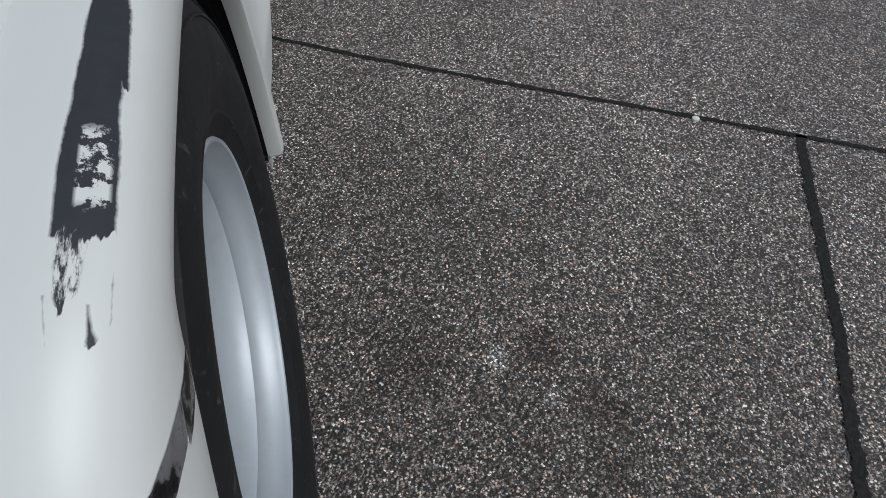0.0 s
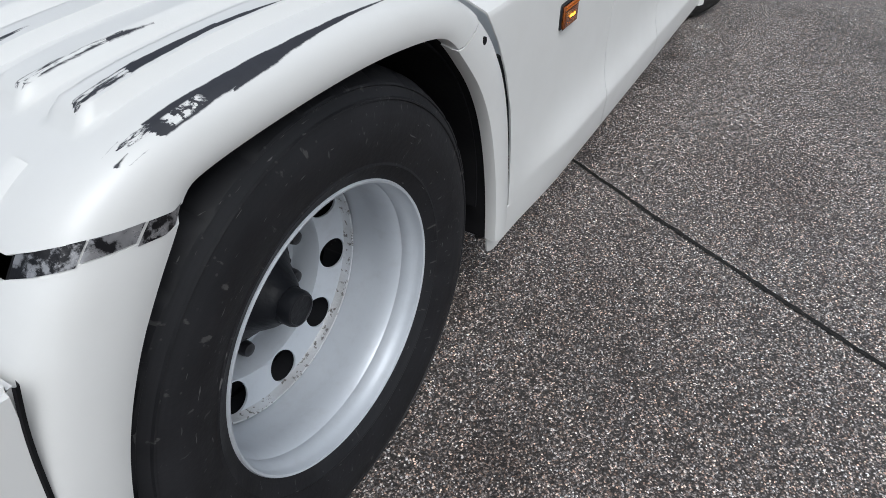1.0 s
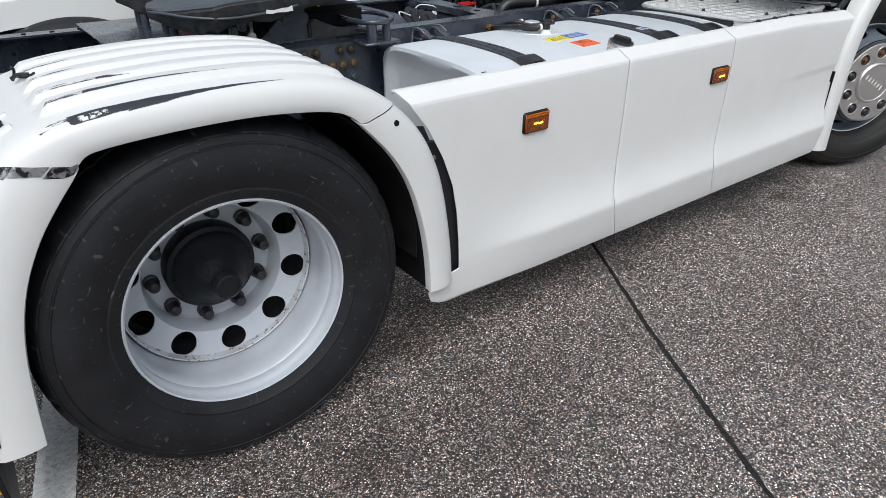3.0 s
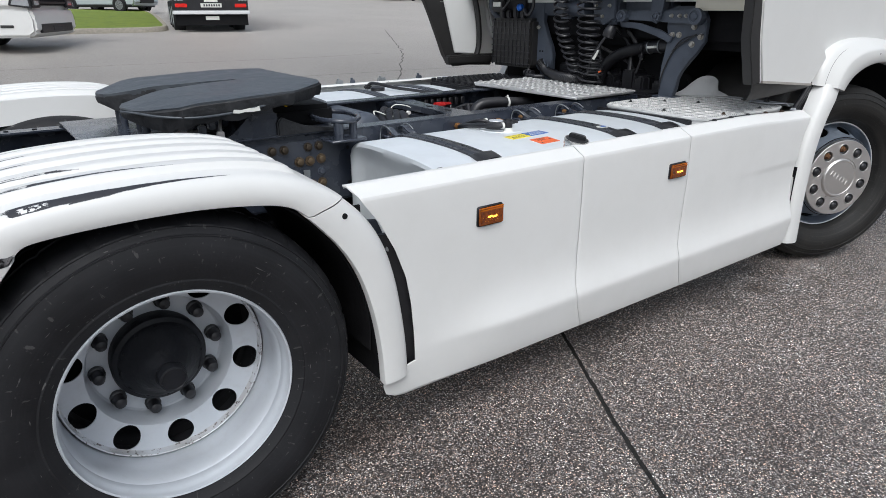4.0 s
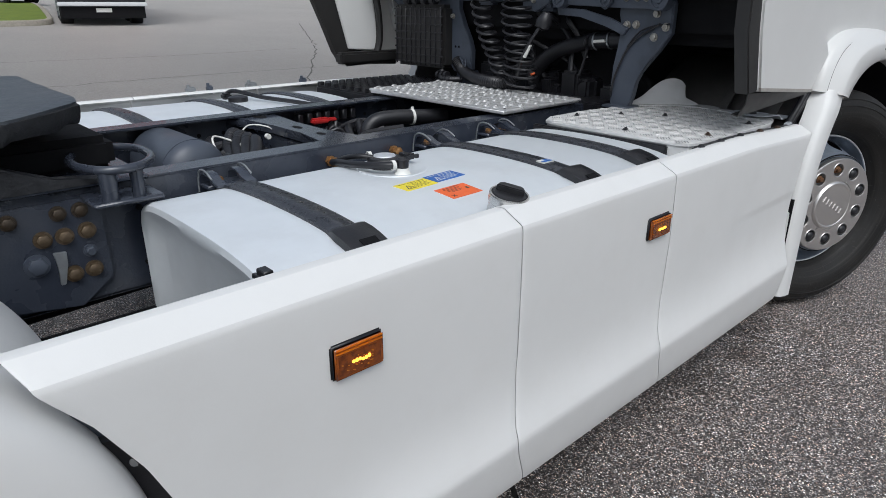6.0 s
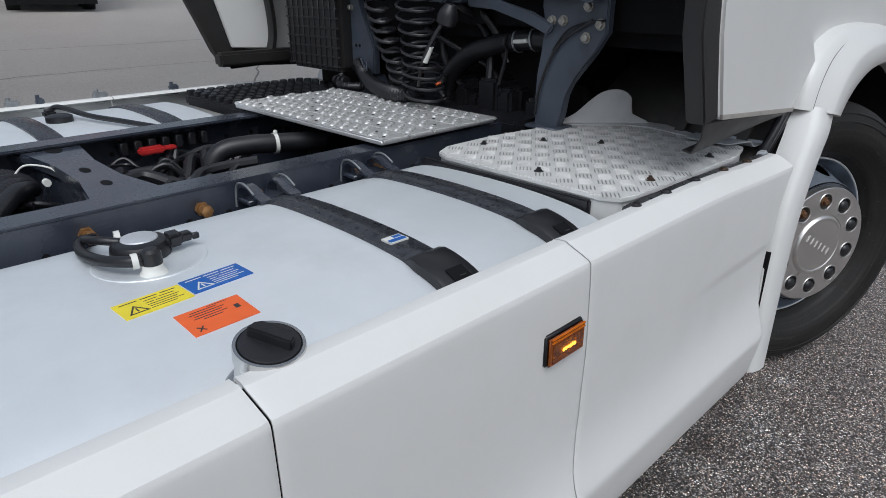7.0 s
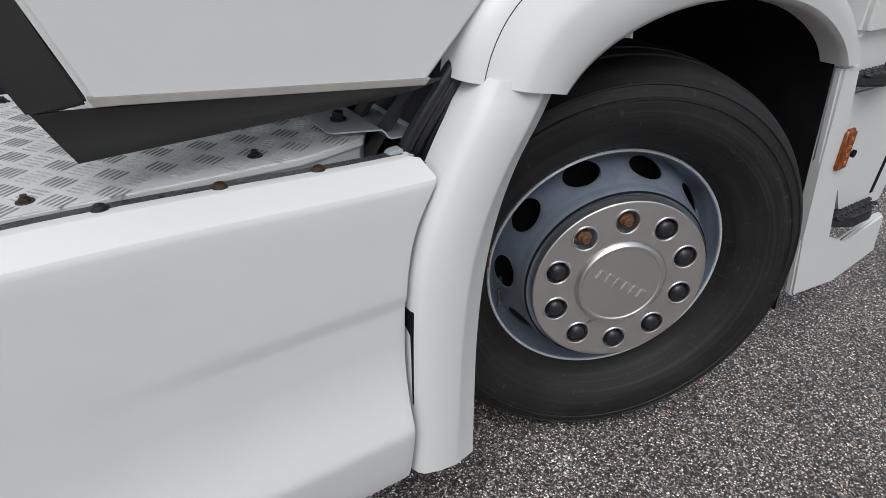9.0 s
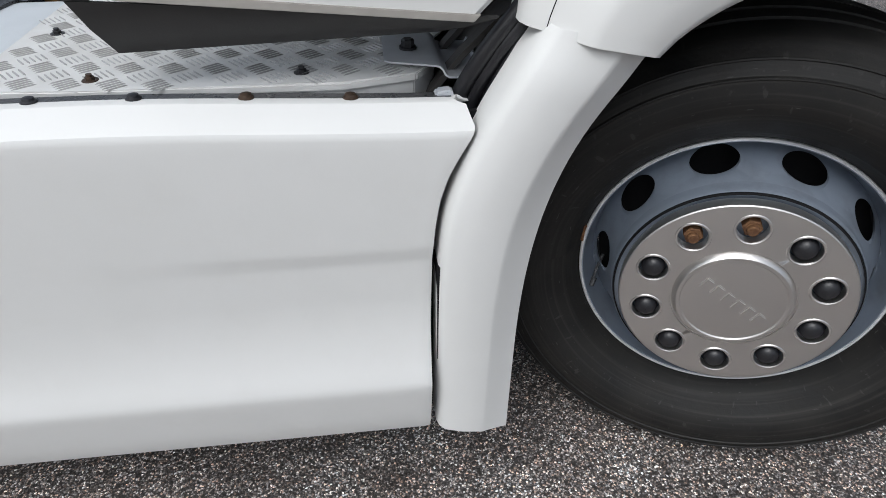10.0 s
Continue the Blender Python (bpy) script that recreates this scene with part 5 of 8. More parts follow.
def sticker(name, x, y, w, h, mat, bars, turn=0, ink=INK, triangle=True):
    z = min((p for p in along_line([(0, q, r) for q, r in TANK[:12]], 200)), key=lambda p: abs(p.y - y)).z + 0.0015
    P = [min((p for p in along_line([(0, q, r) for q, r in TANK[:12]], 200)), key=lambda p: abs(p.y - q)) for q in (y - h / 2, y + h / 2)]
    z = (P[0].z + P[1].z) / 2 + 0.0012
    tilt = math.atan2(P[1].z - P[0].z, P[1].y - P[0].y)
    m = Matrix.Translation((x, y, z)) @ Matrix.Rotation(tilt, 4, "X") @ Matrix.Rotation(radians(turn), 4, "Z")
    b = B()
    box(b, -w / 2, w / 2, -h / 2, h / 2, -0.0015, 0.0003, 0, 1, m)
    part(name, b, mat, tank_r, "", 0)
    b = B()
    for bx0, bx1, by0, by1 in bars:
        box(b, bx0 * w, bx1 * w, by0 * h, by1 * h, 0.0002, 0.0006, 0, 1, m)
    # warning triangle: three bars and a stroke
    if triangle:
        T = [Vector((-0.27 * w - 0.016, -0.36 * h, 0)), Vector((-0.27 * w + 0.016, -0.36 * h, 0)), Vector((-0.27 * w, 0.14 * h, 0))]
        c = sum(T, Vector()) / 3
        for k in range(3):
            p, q = T[k], T[(k + 1) % 3]
            prism(b, [(v.x, v.y) for v in (p, q, c.lerp(q, 0.72), c.lerp(p, 0.72))], 0.0002, 0.0006, "z", 0, m)
        box(b, c.x - 0.0012, c.x + 0.0012, c.y - 0.004, c.y + 0.008, 0.0002, 0.0006, 0, 1, m)
    else:
        for k in (-1, 1):
            box(b, -0.008, 0.008, -0.0012, 0.0012, 0.0002, 0.0006, 0, 1, m @ Matrix.Translation((-0.34 * w, -0.30 * h, 0)) @ Matrix.Rotation(k * 0.9, 4, "Z"))
        lathe(b, [(0.008, -0.0006), (0.0065, -0.0006)], 24, m @ Matrix.Translation((0.12 * w, -0.30 * h, 0)) @ Matrix.Rotation(radians(90), 4, "X"))
    part("print", b, ink, tank_r, "", 0)


TXT = [(-0.42, -0.16, 0.34, 0.38), (-0.12, 0.14, 0.34, 0.38), (0.18, 0.42, 0.34, 0.38), (-0.10, 0.10, 0.18, 0.21), (0.13, 0.36, 0.18, 0.21), (-0.10, 0.02, 0.03, 0.06), (0.05, 0.40, 0.03, 0.06), (-0.10, 0.34, -0.10, -0.07), (-0.10, 0.42, -0.22, -0.19), (-0.10, 0.28, -0.34, -0.31)]
sticker("warning_sticker", 1.492, -0.866, 0.108, 0.056, YELLOW, TXT, 4)
sticker("notice_sticker", 1.603, -0.853, 0.108, 0.056, BLUE, TXT, 4, PALEPLASTIC)
sticker("warning_sticker", 1.548, -0.966, 0.105, 0.070, ORANGE, [(-0.30, 0.12, 0.36, 0.385), (-0.34, 0.20, 0.27, 0.295), (-0.28, 0.14, 0.18, 0.205), (-0.32, 0.20, 0.09, 0.115), (-0.20, 0.10, 0.0, 0.025), (0.30, 0.38, -0.02, 0.14), (-0.02, 0.30, 0.43, 0.45)], 2, INK, False)
b = B()
box(b, 1.903, 1.947, -0.955, -0.925, 0.9775, 0.9818, 0.0, 1, None)
part("notice_sticker", b, PALEPLASTIC, tank_r, "small blue and white sticker on the strap")
b = B()
box(b, 1.905, 1.945, -0.953, -0.941, 0.9812, 0.9822, 0.0, 1, None)
box(b, 1.925, 1.945, -0.938, -0.928, 0.9812, 0.9822, 0.0, 1, None)
part("print", b, BLUE, tank_r)
# fuel sender with hoses
UP = Matrix.Rotation(radians(90), 4, "X")
b = B()
solid_lathe(b, [(0.100, 0), (0.097, 0.004), (0.090, 0.005), (0.086, 0.003), (0.05, 0.003)], 48, Matrix.Translation((1.555, -0.695, 0.9715)) @ UP)
part("sender_flange", b, ALU, tank_r, "wet pale sender flange")
b = B()
solid_lathe(b, [(0.050, 0), (0.053, 0.006), (0.051, 0.022), (0.047, 0.029), (0.040, 0.031)], 32, Matrix.Translation((1.552, -0.662, 0.973)) @ UP)
box(b, 1.588, 1.622, -0.700, -0.664, 0.984, 1.010, 0.007, 2)
box(b, 1.615, 1.640, -0.694, -0.672, 0.988, 1.005, 0.004, 2)
box(b, 1.636, 1.650, -0.697, -0.688, 0.990, 1.002, 0.002, 1)
part("fuel_sender", b, BLACK, tank_r, "black fuel sender unit with hoses")
b = B()
solid_lathe(b, [(0.034, 0.029), (0.031, 0.0335), (0.022, 0.035)], 28, Matrix.Translation((1.555, -0.655, 0.973)) @ UP)
part("sender_cap", b, BRACKET, tank_r)
b = B()
tube(b, [(1.532, -0.750, 0.998), (1.505, -0.745, 1.000), (1.478, -0.700, 0.996), (1.468, -0.630, 0.988), (1.482, -0.540, 0.975), (1.512, -0.450, 0.955)], 0.010, 12)
part("fuel_hose", b, BLACK, tank_r)
b = B()
tube(b, [(1.525, -0.640, 1.000), (1.497, -0.615, 1.004), (1.490, -0.560, 0.992), (1.515, -0.480, 0.966), (1.535, -0.440, 0.952)], 0.008, 12)
part("fuel_hose", b, BLACK, tank_r)
b = B()
solid_lathe(b, [(0.0165, 0.018), (0.0175, 0.024), (0.0170, 0.042), (0.011, 0.047)], 16, Matrix.Translation((1.537, -0.757, 0.972)) @ UP)
part("sender_clip", b, BLACK, tank_r)
b = B()
solid_lathe(b, [(0.025, 0), (0.021, 0.007), (0.0185, 0.010), (0.0185, 0.019)], 16, Matrix.Translation((1.537, -0.757, 0.972)) @ UP)
part("clip_band", b, PALEPLASTIC, tank_r)
for x, y in ((1.512, -0.748), (1.530, -0.615)):
    b = B()
    lathe(b, [(0.0115, -0.005), (0.0135, -0.005), (0.0135, 0.005), (0.0115, 0.005)], 16, along((x, y, 1.0), (x - 0.02, y + 0.004, 1.0)), True)
    part("hose_band", b, PALEPLASTIC, tank_r)
b = B()
box(b, 0.93, 0.96, -1.12, -1.06, 0.94, 0.95, 0.002, 1)
box(b, 0.935, 0.955, -1.10, -1.07, 0.945, 0.962, 0.002, 1)
part("tank_clip", b, BLACK, tank_r)
# left tank fittings
b = B()
solid_lathe(b, [(0.045, 0), (0.045, 0.02), (0.03, 0.025)], 24, Matrix.Translation((1.82, 0.80, 0.974)) @ Matrix.Rotation(radians(90), 4, "X"))
tube(b, [(1.82, 0.93, 0.99), (1.85, 0.90, 1.01), (1.90, 0.72, 0.995), (1.97, 0.57, 0.985), (2.05, 0.44, 0.97)], 0.010, 8)
box(b, 1.80, 1.84, 0.90, 0.95, 0.97, 1.0, 0.008, 2)
part("tank_sender", b, BLACK, tank_l)

# ---- chassis frame ----
for side in (-1, 1):
    b = B()
    y0, y1 = side * 0.405, side * 0.312
    box(b, -1.15, 3.7, min(y0, y1), max(y0, y1), 0.984, 0.995, 0.005, 2)
    box(b, -1.15, 3.7, min(y0, y1), max(y0, y1), 0.70, 0.71, 0.002, 1)
    ya, yb = side * 0.405, side * 0.395
    box(b, -1.15, 3.7, min(ya, yb), max(ya, yb), 0.70, 0.9945, 0.004, 2)
    rail = part("frame_rail", b, FRAME, TRUCK, "dark blue-grey wet steel frame rail")
    hole = None
    for k in range(46):
        x = -1.05 + k * 0.1
        for z in (0.77, 0.92):
            if hole is None:
                b = B()
                solid_lathe(b, [(0.008, -0.002), (0.008, 0.002)], 12)
                hole = mesh_of(b, "rail_hole")
                hole.materials.append(SHADOWBLACK)
            for yy in (side * 0.4055, side * 0.3945):
                o = new("rail_hole", hole)
                o.parent = rail
                o.matrix_local = Matrix.Translation((x, yy, z))
    b = B()
    for k in range(20):
        solid_lathe(b, [(0.009, 0), (0.009, 0.003)], 10, Matrix.Translation((-1.1 + k * 0.1, side * 0.360, 0.995)) @ Matrix.Rotation(radians(90), 4, "X"))
    part("rail_rivet_row", b, SHADOWBLACK, rail)


def bolt_head(m, r=0.013, mat=None, parent=None, name="bolt"):
    b = B()
    solid_lathe(b, [(r * 1.35, 0), (r * 1.35, -0.004)], 16, m)
    solid_lathe(b, [(r, -0.004), (r, -0.015), (r * 0.8, -0.017)], 6, m)
    return part(name, b, mat or BOLT, parent or TRUCK)


DARKGOLD = material("oily_bolt", (0.055, 0.040, 0.026), 0.45, 0.5, (0.05, 0.04, 0.03), 60, 0.9, 0.2, 200)
GOLD = material("passivated_bolt", (0.15, 0.11, 0.07), 0.4, 0.6, (0.10, 0.07, 0.04), 60, 0.9, 0.2, 200)
for x, z in ((0.613, 0.945), (0.663, 0.944), (0.765, 0.945), (0.812, 0.945), (0.723, 0.889), (0.769, 0.888), (0.819, 0.892), (0.773, 0.790), (0.818, 0.792)):
    bolt_head(Matrix.Translation((x, -0.418, z)), 0.0155 if z < 0.9 else 0.014, GOLD if z < 0.9 else DARKGOLD)
bolt_head(Matrix.Translation((0.70, -0.418, 0.830)), 0.021, GREYFRAME)
bolt_head(Matrix.Translation((0.817, -0.418, 0.840)), 0.012, GREYFRAME)
b = B()
prism(b, [(0.735, 0.855), (0.765, 0.852), (0.762, 0.82), (0.750, 0.77), (0.738, 0.77), (0.742, 0.82)], -0.428, -0.421, "y", 0.002)
part("bracket_tongue", b, GALV, TRUCK)
b = B()
prism(b, [(0.50, 0.972), (0.86, 0.972), (0.86, 0.76), (0.78, 0.70), (0.64, 0.72), (0.54, 0.85)], -0.418, -0.406, "y", 0.002)
part("spring_bracket", b, FRAME, TRUCK)
for x, z in ((1.531, 0.949), (1.782, 0.946), (2.301, 0.942)):
    b = B()
    solid_lathe(b, [(0.017, 0), (0.017, -0.012)], 6, Matrix.Translation((x, -0.405, z)))
    solid_lathe(b, [(0.011, -0.012), (0.011, -0.03)], 12, Matrix.Translation((x, -0.405, z)))
    solid_lathe(b, [(0.015, -0.022), (0.015, -0.036), (0.010, -0.038)], 6, Matrix.Translation((x, -0.405, z)))
    part("pipe_fitting", b, BRASS, TRUCK, "brown brass pipe fitting")

# cross members
b = B()
waist = [(1.56, 0.395), (1.76, 0.395), (1.735, 0.27), (1.715, 0.10), (1.715, -0.10), (1.735, -0.27), (1.80, -0.395), (1.53, -0.395), (1.595, -0.27), (1.615, -0.10), (1.615, 0.10), (1.595, 0.27)]
prism(b, waist, 0.950, 0.982, "z", 0.008)
box(b, 1.62, 1.71, -0.39, 0.39, 0.76, 0.94, 0.01, 2)
cm = part("cross_member", b, FRAME, TRUCK, "waisted dark steel cross member with oval holes")
for x, y, rx, ry in ((1.665, 0.30, 0.022, 0.045), (1.66, 0.0, 0.012, 0.03), (1.66, -0.16, 0.012, 0.025), (1.63, -0.31, 0.012, 0.02), (1.70, -0.31, 0.012, 0.02)):
    b = B()
    solid_lathe(b, [(1.0, 0), (1.0, 0.0012)], 24, Matrix.Translation((x, y, 0.9818)) @ Matrix.Diagonal((rx, ry, 1, 1)) @ Matrix.Rotation(radians(90), 4, "X"))
    part("oval_hole", b, SHADOWBLACK, cm)
for x0, x1, mat in ((0.92, 0.98, FRAME), (-0.9, -0.8, FRAME)):
    b = B()
    prism(b, [(-0.395, 0.955), (-0.30, 0.968), (0.30, 0.968), (0.395, 0.955), (0.395, 0.80), (0.28, 0.86), (-0.28, 0.86), (-0.395, 0.80)], x0, x1, "x", 0.006)
    for y in (-0.25, 0.0, 0.25):
        solid_lathe(b, [(0.03, 0), (0.03, 0.002)], 20, Matrix.Translation(((x0 + x1) / 2, y, 0.969)) @ Matrix.Rotation(radians(90), 4, "X"))
    part("cross_member", b, mat, TRUCK)
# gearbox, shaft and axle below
# this near-black mass also fills in the shade between the rails
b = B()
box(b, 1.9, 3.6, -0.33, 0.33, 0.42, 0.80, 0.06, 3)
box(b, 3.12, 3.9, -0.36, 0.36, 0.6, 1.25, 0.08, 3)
part("gearbox", b, SHADOWBLACK, TRUCK, "near-black gearbox and engine")
b = B()
rod(b, (0.1, 0, 0.55), (1.9, 0, 0.62), 0.06, 24)
part("drive_shaft", b, SHADOWBLACK, TRUCK)
b = B()
rod(b, (0, -0.95, 0.5), (0, 0.95, 0.5), 0.09, 24)
solid_lathe(b, [(0.1, -0.2), (0.22, -0.12), (0.24, 0), (0.22, 0.12), (0.1, 0.2)], 32, Matrix.Translation((0, 0, 0.52)))
part("rear_axle", b, SHADOWBLACK, TRUCK)
b = B()
rod(b, (3.745, -0.9, 0.5), (3.745, 0.9, 0.5), 0.07, 20)
part("front_axle", b, SHADOWBLACK, TRUCK)
# air bellows behind the axle
for y in (-0.53, 0.53):
    b = B()
    solid_lathe(b, [(0.10, 0.60), (0.14, 0.64), (0.145, 0.72), (0.13, 0.76), (0.145, 0.80), (0.14, 0.90), (0.11, 0.94)], 32, Matrix.Translation((-0.55, y, 0)) @ Matrix.Rotation(radians(90), 4, "X"))
    part("air_bellows", b, RUBBER, TRUCK)
b = B()
prism(b, [(-1.05, 0.74), (-0.40, 0.74), (-0.36, 0.86), (-0.365, 0.98), (-0.40, 1.025), (-0.50, 1.045), (-0.75, 1.035), (-1.05, 1.0)], -0.650, -0.485, "y", 0.035)
solid_lathe(b, [(0.020, 0), (0.020, 0.012), (0.012, 0.014)], 12, Matrix.Translation((-0.455, -0.60, 1.038)) @ Matrix.Rotation(radians(90), 4, "X"))
part("grey_housing", b, GREYFRAME, TRUCK, "blue-grey steel housing behind the axle")
# cables and a big black hose between the rails
b = B()
tube(b, [(2.05, 0.11, 0.80), (2.05, 0.11, 0.89), (2.09, 0.10, 0.942), (2.18, 0.075, 0.952), (2.26, 0.055, 0.948), (2.42, 0.02, 0.94)], 0.031, 18, 6)
part("air_hose", b, BLACK, TRUCK, "thick black elbow hose")
b = B()
lathe(b, [(0.032, -0.006), (0.0340, -0.006), (0.0340, 0.006), (0.032, 0.006)], 32, along((2.255, 0.056, 0.948), (2.42, 0.02, 0.945)), True)
box(b, 2.248, 2.262, 0.045, 0.055, 0.974, 0.992, 0.003, 1)
part("hose_clamp", b, PALEPLASTIC, TRUCK, "bright hose clamp")
rnd = random.Random(4)
for k in range(46):
    b = B()
    x0, x1 = (rnd.uniform(1.72, 1.85), rnd.uniform(2.0, 2.25)) if k % 2 else (rnd.uniform(1.1, 1.3), rnd.uniform(1.5, 1.62))
    y0 = rnd.uniform(-0.28, 0.3)
    pts = [(lerp(x0, x1, t), y0 + rnd.uniform(-0.07, 0.07), 0.86 + rnd.uniform(-0.03, 0.07)) for t in (0, 0.2, 0.4, 0.6, 0.8, 1)]
    tube(b, pts, rnd.choice((0.006, 0.009, 0.012, 0.017)), 8, 8, rnd.choice((0, 0.0025)))
    part("cable", b, BLACK, TRUCK)
b = B()
box(b, 1.90, 1.98, 0.275, 0.31, 0.925, 0.948, 0.006, 2)
box(b, 1.98, 2.02, 0.28, 0.305, 0.93, 0.943, 0.004, 2)
part("connector", b, REDPLASTIC, TRUCK, "red plastic connector")
for k in range(7):
    b = B()
    box(b, 1.86 + k * 0.045, 1.885 + k * 0.045, 0.33, 0.37, 0.92, 0.965, 0.004, 1)
    part("valve_block", b, BLACK, TRUCK)
b = B()
solid_lathe(b, [(0.04, -0.205), (0.09, -0.19), (0.107, -0.165), (0.11, -0.15), (0.112, -0.15), (0.112, -0.14), (0.11, -0.14), (0.11, 0.15), (0.09, 0.18)], 32, Matrix.Translation((1.27, 0.17, 0.875)))
part("air_tank", b, GREYFRAME, TRUCK, "blue-grey air reservoir between the rails")
b = B()
tube(b, [(1.38, 0.05, 0.9), (1.37, 0.08, 0.955), (1.40, 0.12, 0.965), (1.46, 0.1, 0.94)], 0.0035, 8)
box(b, 1.435, 1.46, -0.01, 0.015, 0.94, 0.958, 0.005)
part("cable_clip", b, PALEPLASTIC, TRUCK)

for k in range(4):
    b = B()
    tube(b, [(1.30 + k * 0.03, -0.30 + k * 0.05, 0.90), (1.42, -0.14 + k * 0.07, 0.945 - 0.01 * k), (1.50, 0.02 + k * 0.06, 0.95), (1.57, 0.18 + k * 0.03, 0.91)], 0.019, 10, 16, 0.004)
    part("corrugated_cable", b, BLACK, TRUCK)
b = B()
tube(b, [(1.52, 0.20, 0.93), (1.56, 0.19, 0.975), (1.61, 0.13, 0.972), (1.62, 0.07, 0.95)], 0.0028, 8)
solid_lathe(b, [(0.010, 0), (0.010, 0.018), (0.006, 0.022)], 10, Matrix.Translation((1.585, 0.08, 0.945)))
part("cable_tie", b, PALEPLASTIC, TRUCK)

# ---- fifth wheel ----
def fifth_wheel():
    outer = [(0.134, 0.245), (0.150, 0.335), (0.215, 0.430), (0.275, 0.498), (0.45, 0.508), (0.69, 0.502), (0.79, 0.425), (0.858, 0.362), (0.872, 0.350)]
    slot = [(0.134, 0.235), (0.155, 0.165), (0.25, 0.095), (0.35, 0.055), (0.50, 0.030), (0.62, 0.018), (0.655, 0.0), (0.872, 0.0)]

    def across(line, x):
        for (x0, y0), (x1, y1) in zip(line, line[1:]):
            if x <= x1:
                return lerp(y0, y1, (x - x0) / (x1 - x0))
        return line[-1][1]

    def top(x, y=0.0):
        """Height of the worn plate: tipped up at the front, with ramps at the back of both lobes."""
        ramp = 1 - smoothstep(0.12, 0.36, x)
        return 1.184 + 0.046 * (x - 0.65) - 0.024 * ramp + 0.0015 * noise.noise((x * 9, y * 9, 4))

    def ragged(x, y, k):
        return 0.005 * noise.noise((x * 13, y * 13, k)) + 0.003 * noise.noise((x * 55, y * 55, k + 3))

    steps = [0.134 + 0.738 * (k / 70) for k in range(71)]
    plate = None
    rims = []
    for side in (-1, 1):
        rows, edge = [], []
        for x in steps:
            y0, y1 = across(slot, x), across(outer, x)
            y0 = max(0.0, y0 + (ragged(x, side, 1) if y0 > 0 else 0))
            y1 += ragged(x, side * 3, 6)
            row = []
            for k in range(13):
                y = lerp(y0, y1, k / 12)
                row.append((x + (ragged(y, x, 2) if x > 0.86 else 0), side * y, top(x, side * y) - (0.006 if k == 12 else 0)))
            rows.append(row)
            edge.append((x, side * y1))
        b = B()
        sheet(b, rows, 0.020)
        if plate is None:
            plate = part("fifth_wheel", b, GREASE, TRUCK, "greasy dark steel fifth wheel coupling plate")
        else:
            part("plate_half", b, GREASE, plate)
        # rim: inside of the lobe, round the tip, along the side and the front
        rims.append([(x, side * across(slot, x)) for x in steps[48::-2]] + edge[::2] + [(0.872, side * v) for v in (0.3, 0.2, 0.1, 0.0)])
    for rim in rims:
        b = B()
        rows = []
        for x, y in rim:
            lump, fine = noise.noise((x * 16, y * 16, 3)), noise.noise((x * 55, y * 55, 8))
            deep = (0.060 - 0.024 * smoothstep(0.45, 0.62, x)) * smoothstep(0.08, 0.22, x) + 0.010
            row = []
            for f, h in ((0.992, 0.002), (1.004, 0.10), (1.003, 0.40), (0.996, 0.75), (0.985, 1.0), (0.93, 1.08)):
                k = f + 0.006 * lump + 0.005 * fine
                row.append((0.5 + (x - 0.5) * k, y * k, top(x) - 0.010 - deep * h * (1 + 0.25 * lump * h + 0.15 * fine * h)))
            rows.append(row)
        sheet(b, rows)
        part("rim_skirt", b, BLACKGREASE, plate)
    # loose rubber bead along the lower edge of the near side
    b = B()
    tube(b, [(0.125, -0.30, 1.128), (0.16, -0.37, 1.128), (0.21, -0.45, 1.122), (0.30, -0.505, 1.116), (0.40, -0.508, 1.117), (0.52, -0.505, 1.128), (0.60, -0.500, 1.142)], 0.0045, 8, 4)
    part("edge_bead", b, GREASE, plate)
    for y in (-0.36, 0.36):
        b = B()
        prism(b, [(0.42, 0.985), (0.78, 0.985), (0.73, 1.012), (0.665, 1.045), (0.63, 1.085), (0.63, 1.165), (0.55, 1.165), (0.545, 1.085), (0.50, 1.052), (0.46, 1.02)], y - 0.055, y + 0.055, "y", 0.006)
        box(b, 0.535, 0.642, y - 0.075, y + 0.075, 1.072, 1.096, 0.006, 2)
        part("mounting_bracket", b, FRAME, plate)
        b = B()
        prism(b, [(0.64, 1.000), (0.90, 1.000), (0.905, 1.014), (0.85, 1.018), (0.77, 1.022), (0.71, 1.052), (0.66, 1.075), (0.64, 1.06)], y - 0.075, y - 0.03, "y", 0.006)
        part("brace", b, BLACKGREASE, plate)
    b = B()
    box(b, 0.0, 0.98, -0.43, 0.43, 0.997, 1.007, 0.003, 1)
    part("mounting_plate", b, FRAME, plate)
    b = B()
    tube(b, [(0.825, -0.35, 1.05), (0.855, -0.28, 1.052), (0.925, -0.245, 1.052), (0.995, -0.30, 1.05), (0.995, -0.42, 1.05), (0.94, -0.51, 1.05), (0.865, -0.515, 1.05), (0.825, -0.44, 1.05), (0.825, -0.35, 1.05)], 0.0105, 10)
    rod(b, (0.865, -0.50, 0.975), (0.865, -0.50, 1.046), 0.020)
    rod(b, (0.93, -0.50, 0.975), (0.93, -0.50, 1.046), 0.016)
    box(b, 0.82, 0.98, -0.53, -0.40, 0.966, 0.978, 0.004, 1)
    part("release_handle", b, FRAME, plate, "dark steel loop handle")
    b = B()
    prism(b, [(0.448, 1.120), (0.452, 1.132), (0.480, 1.128), (0.51, 1.133), (0.53, 1.132), (0.545, 1.138), (0.548, 1.121), (0.52, 1.119), (0.49, 1.121), (0.47, 1.117)], -0.516, -0.512, "y", 0.0005)
    part("label_plate", b, PALEPLASTIC, plate)
    b = B()
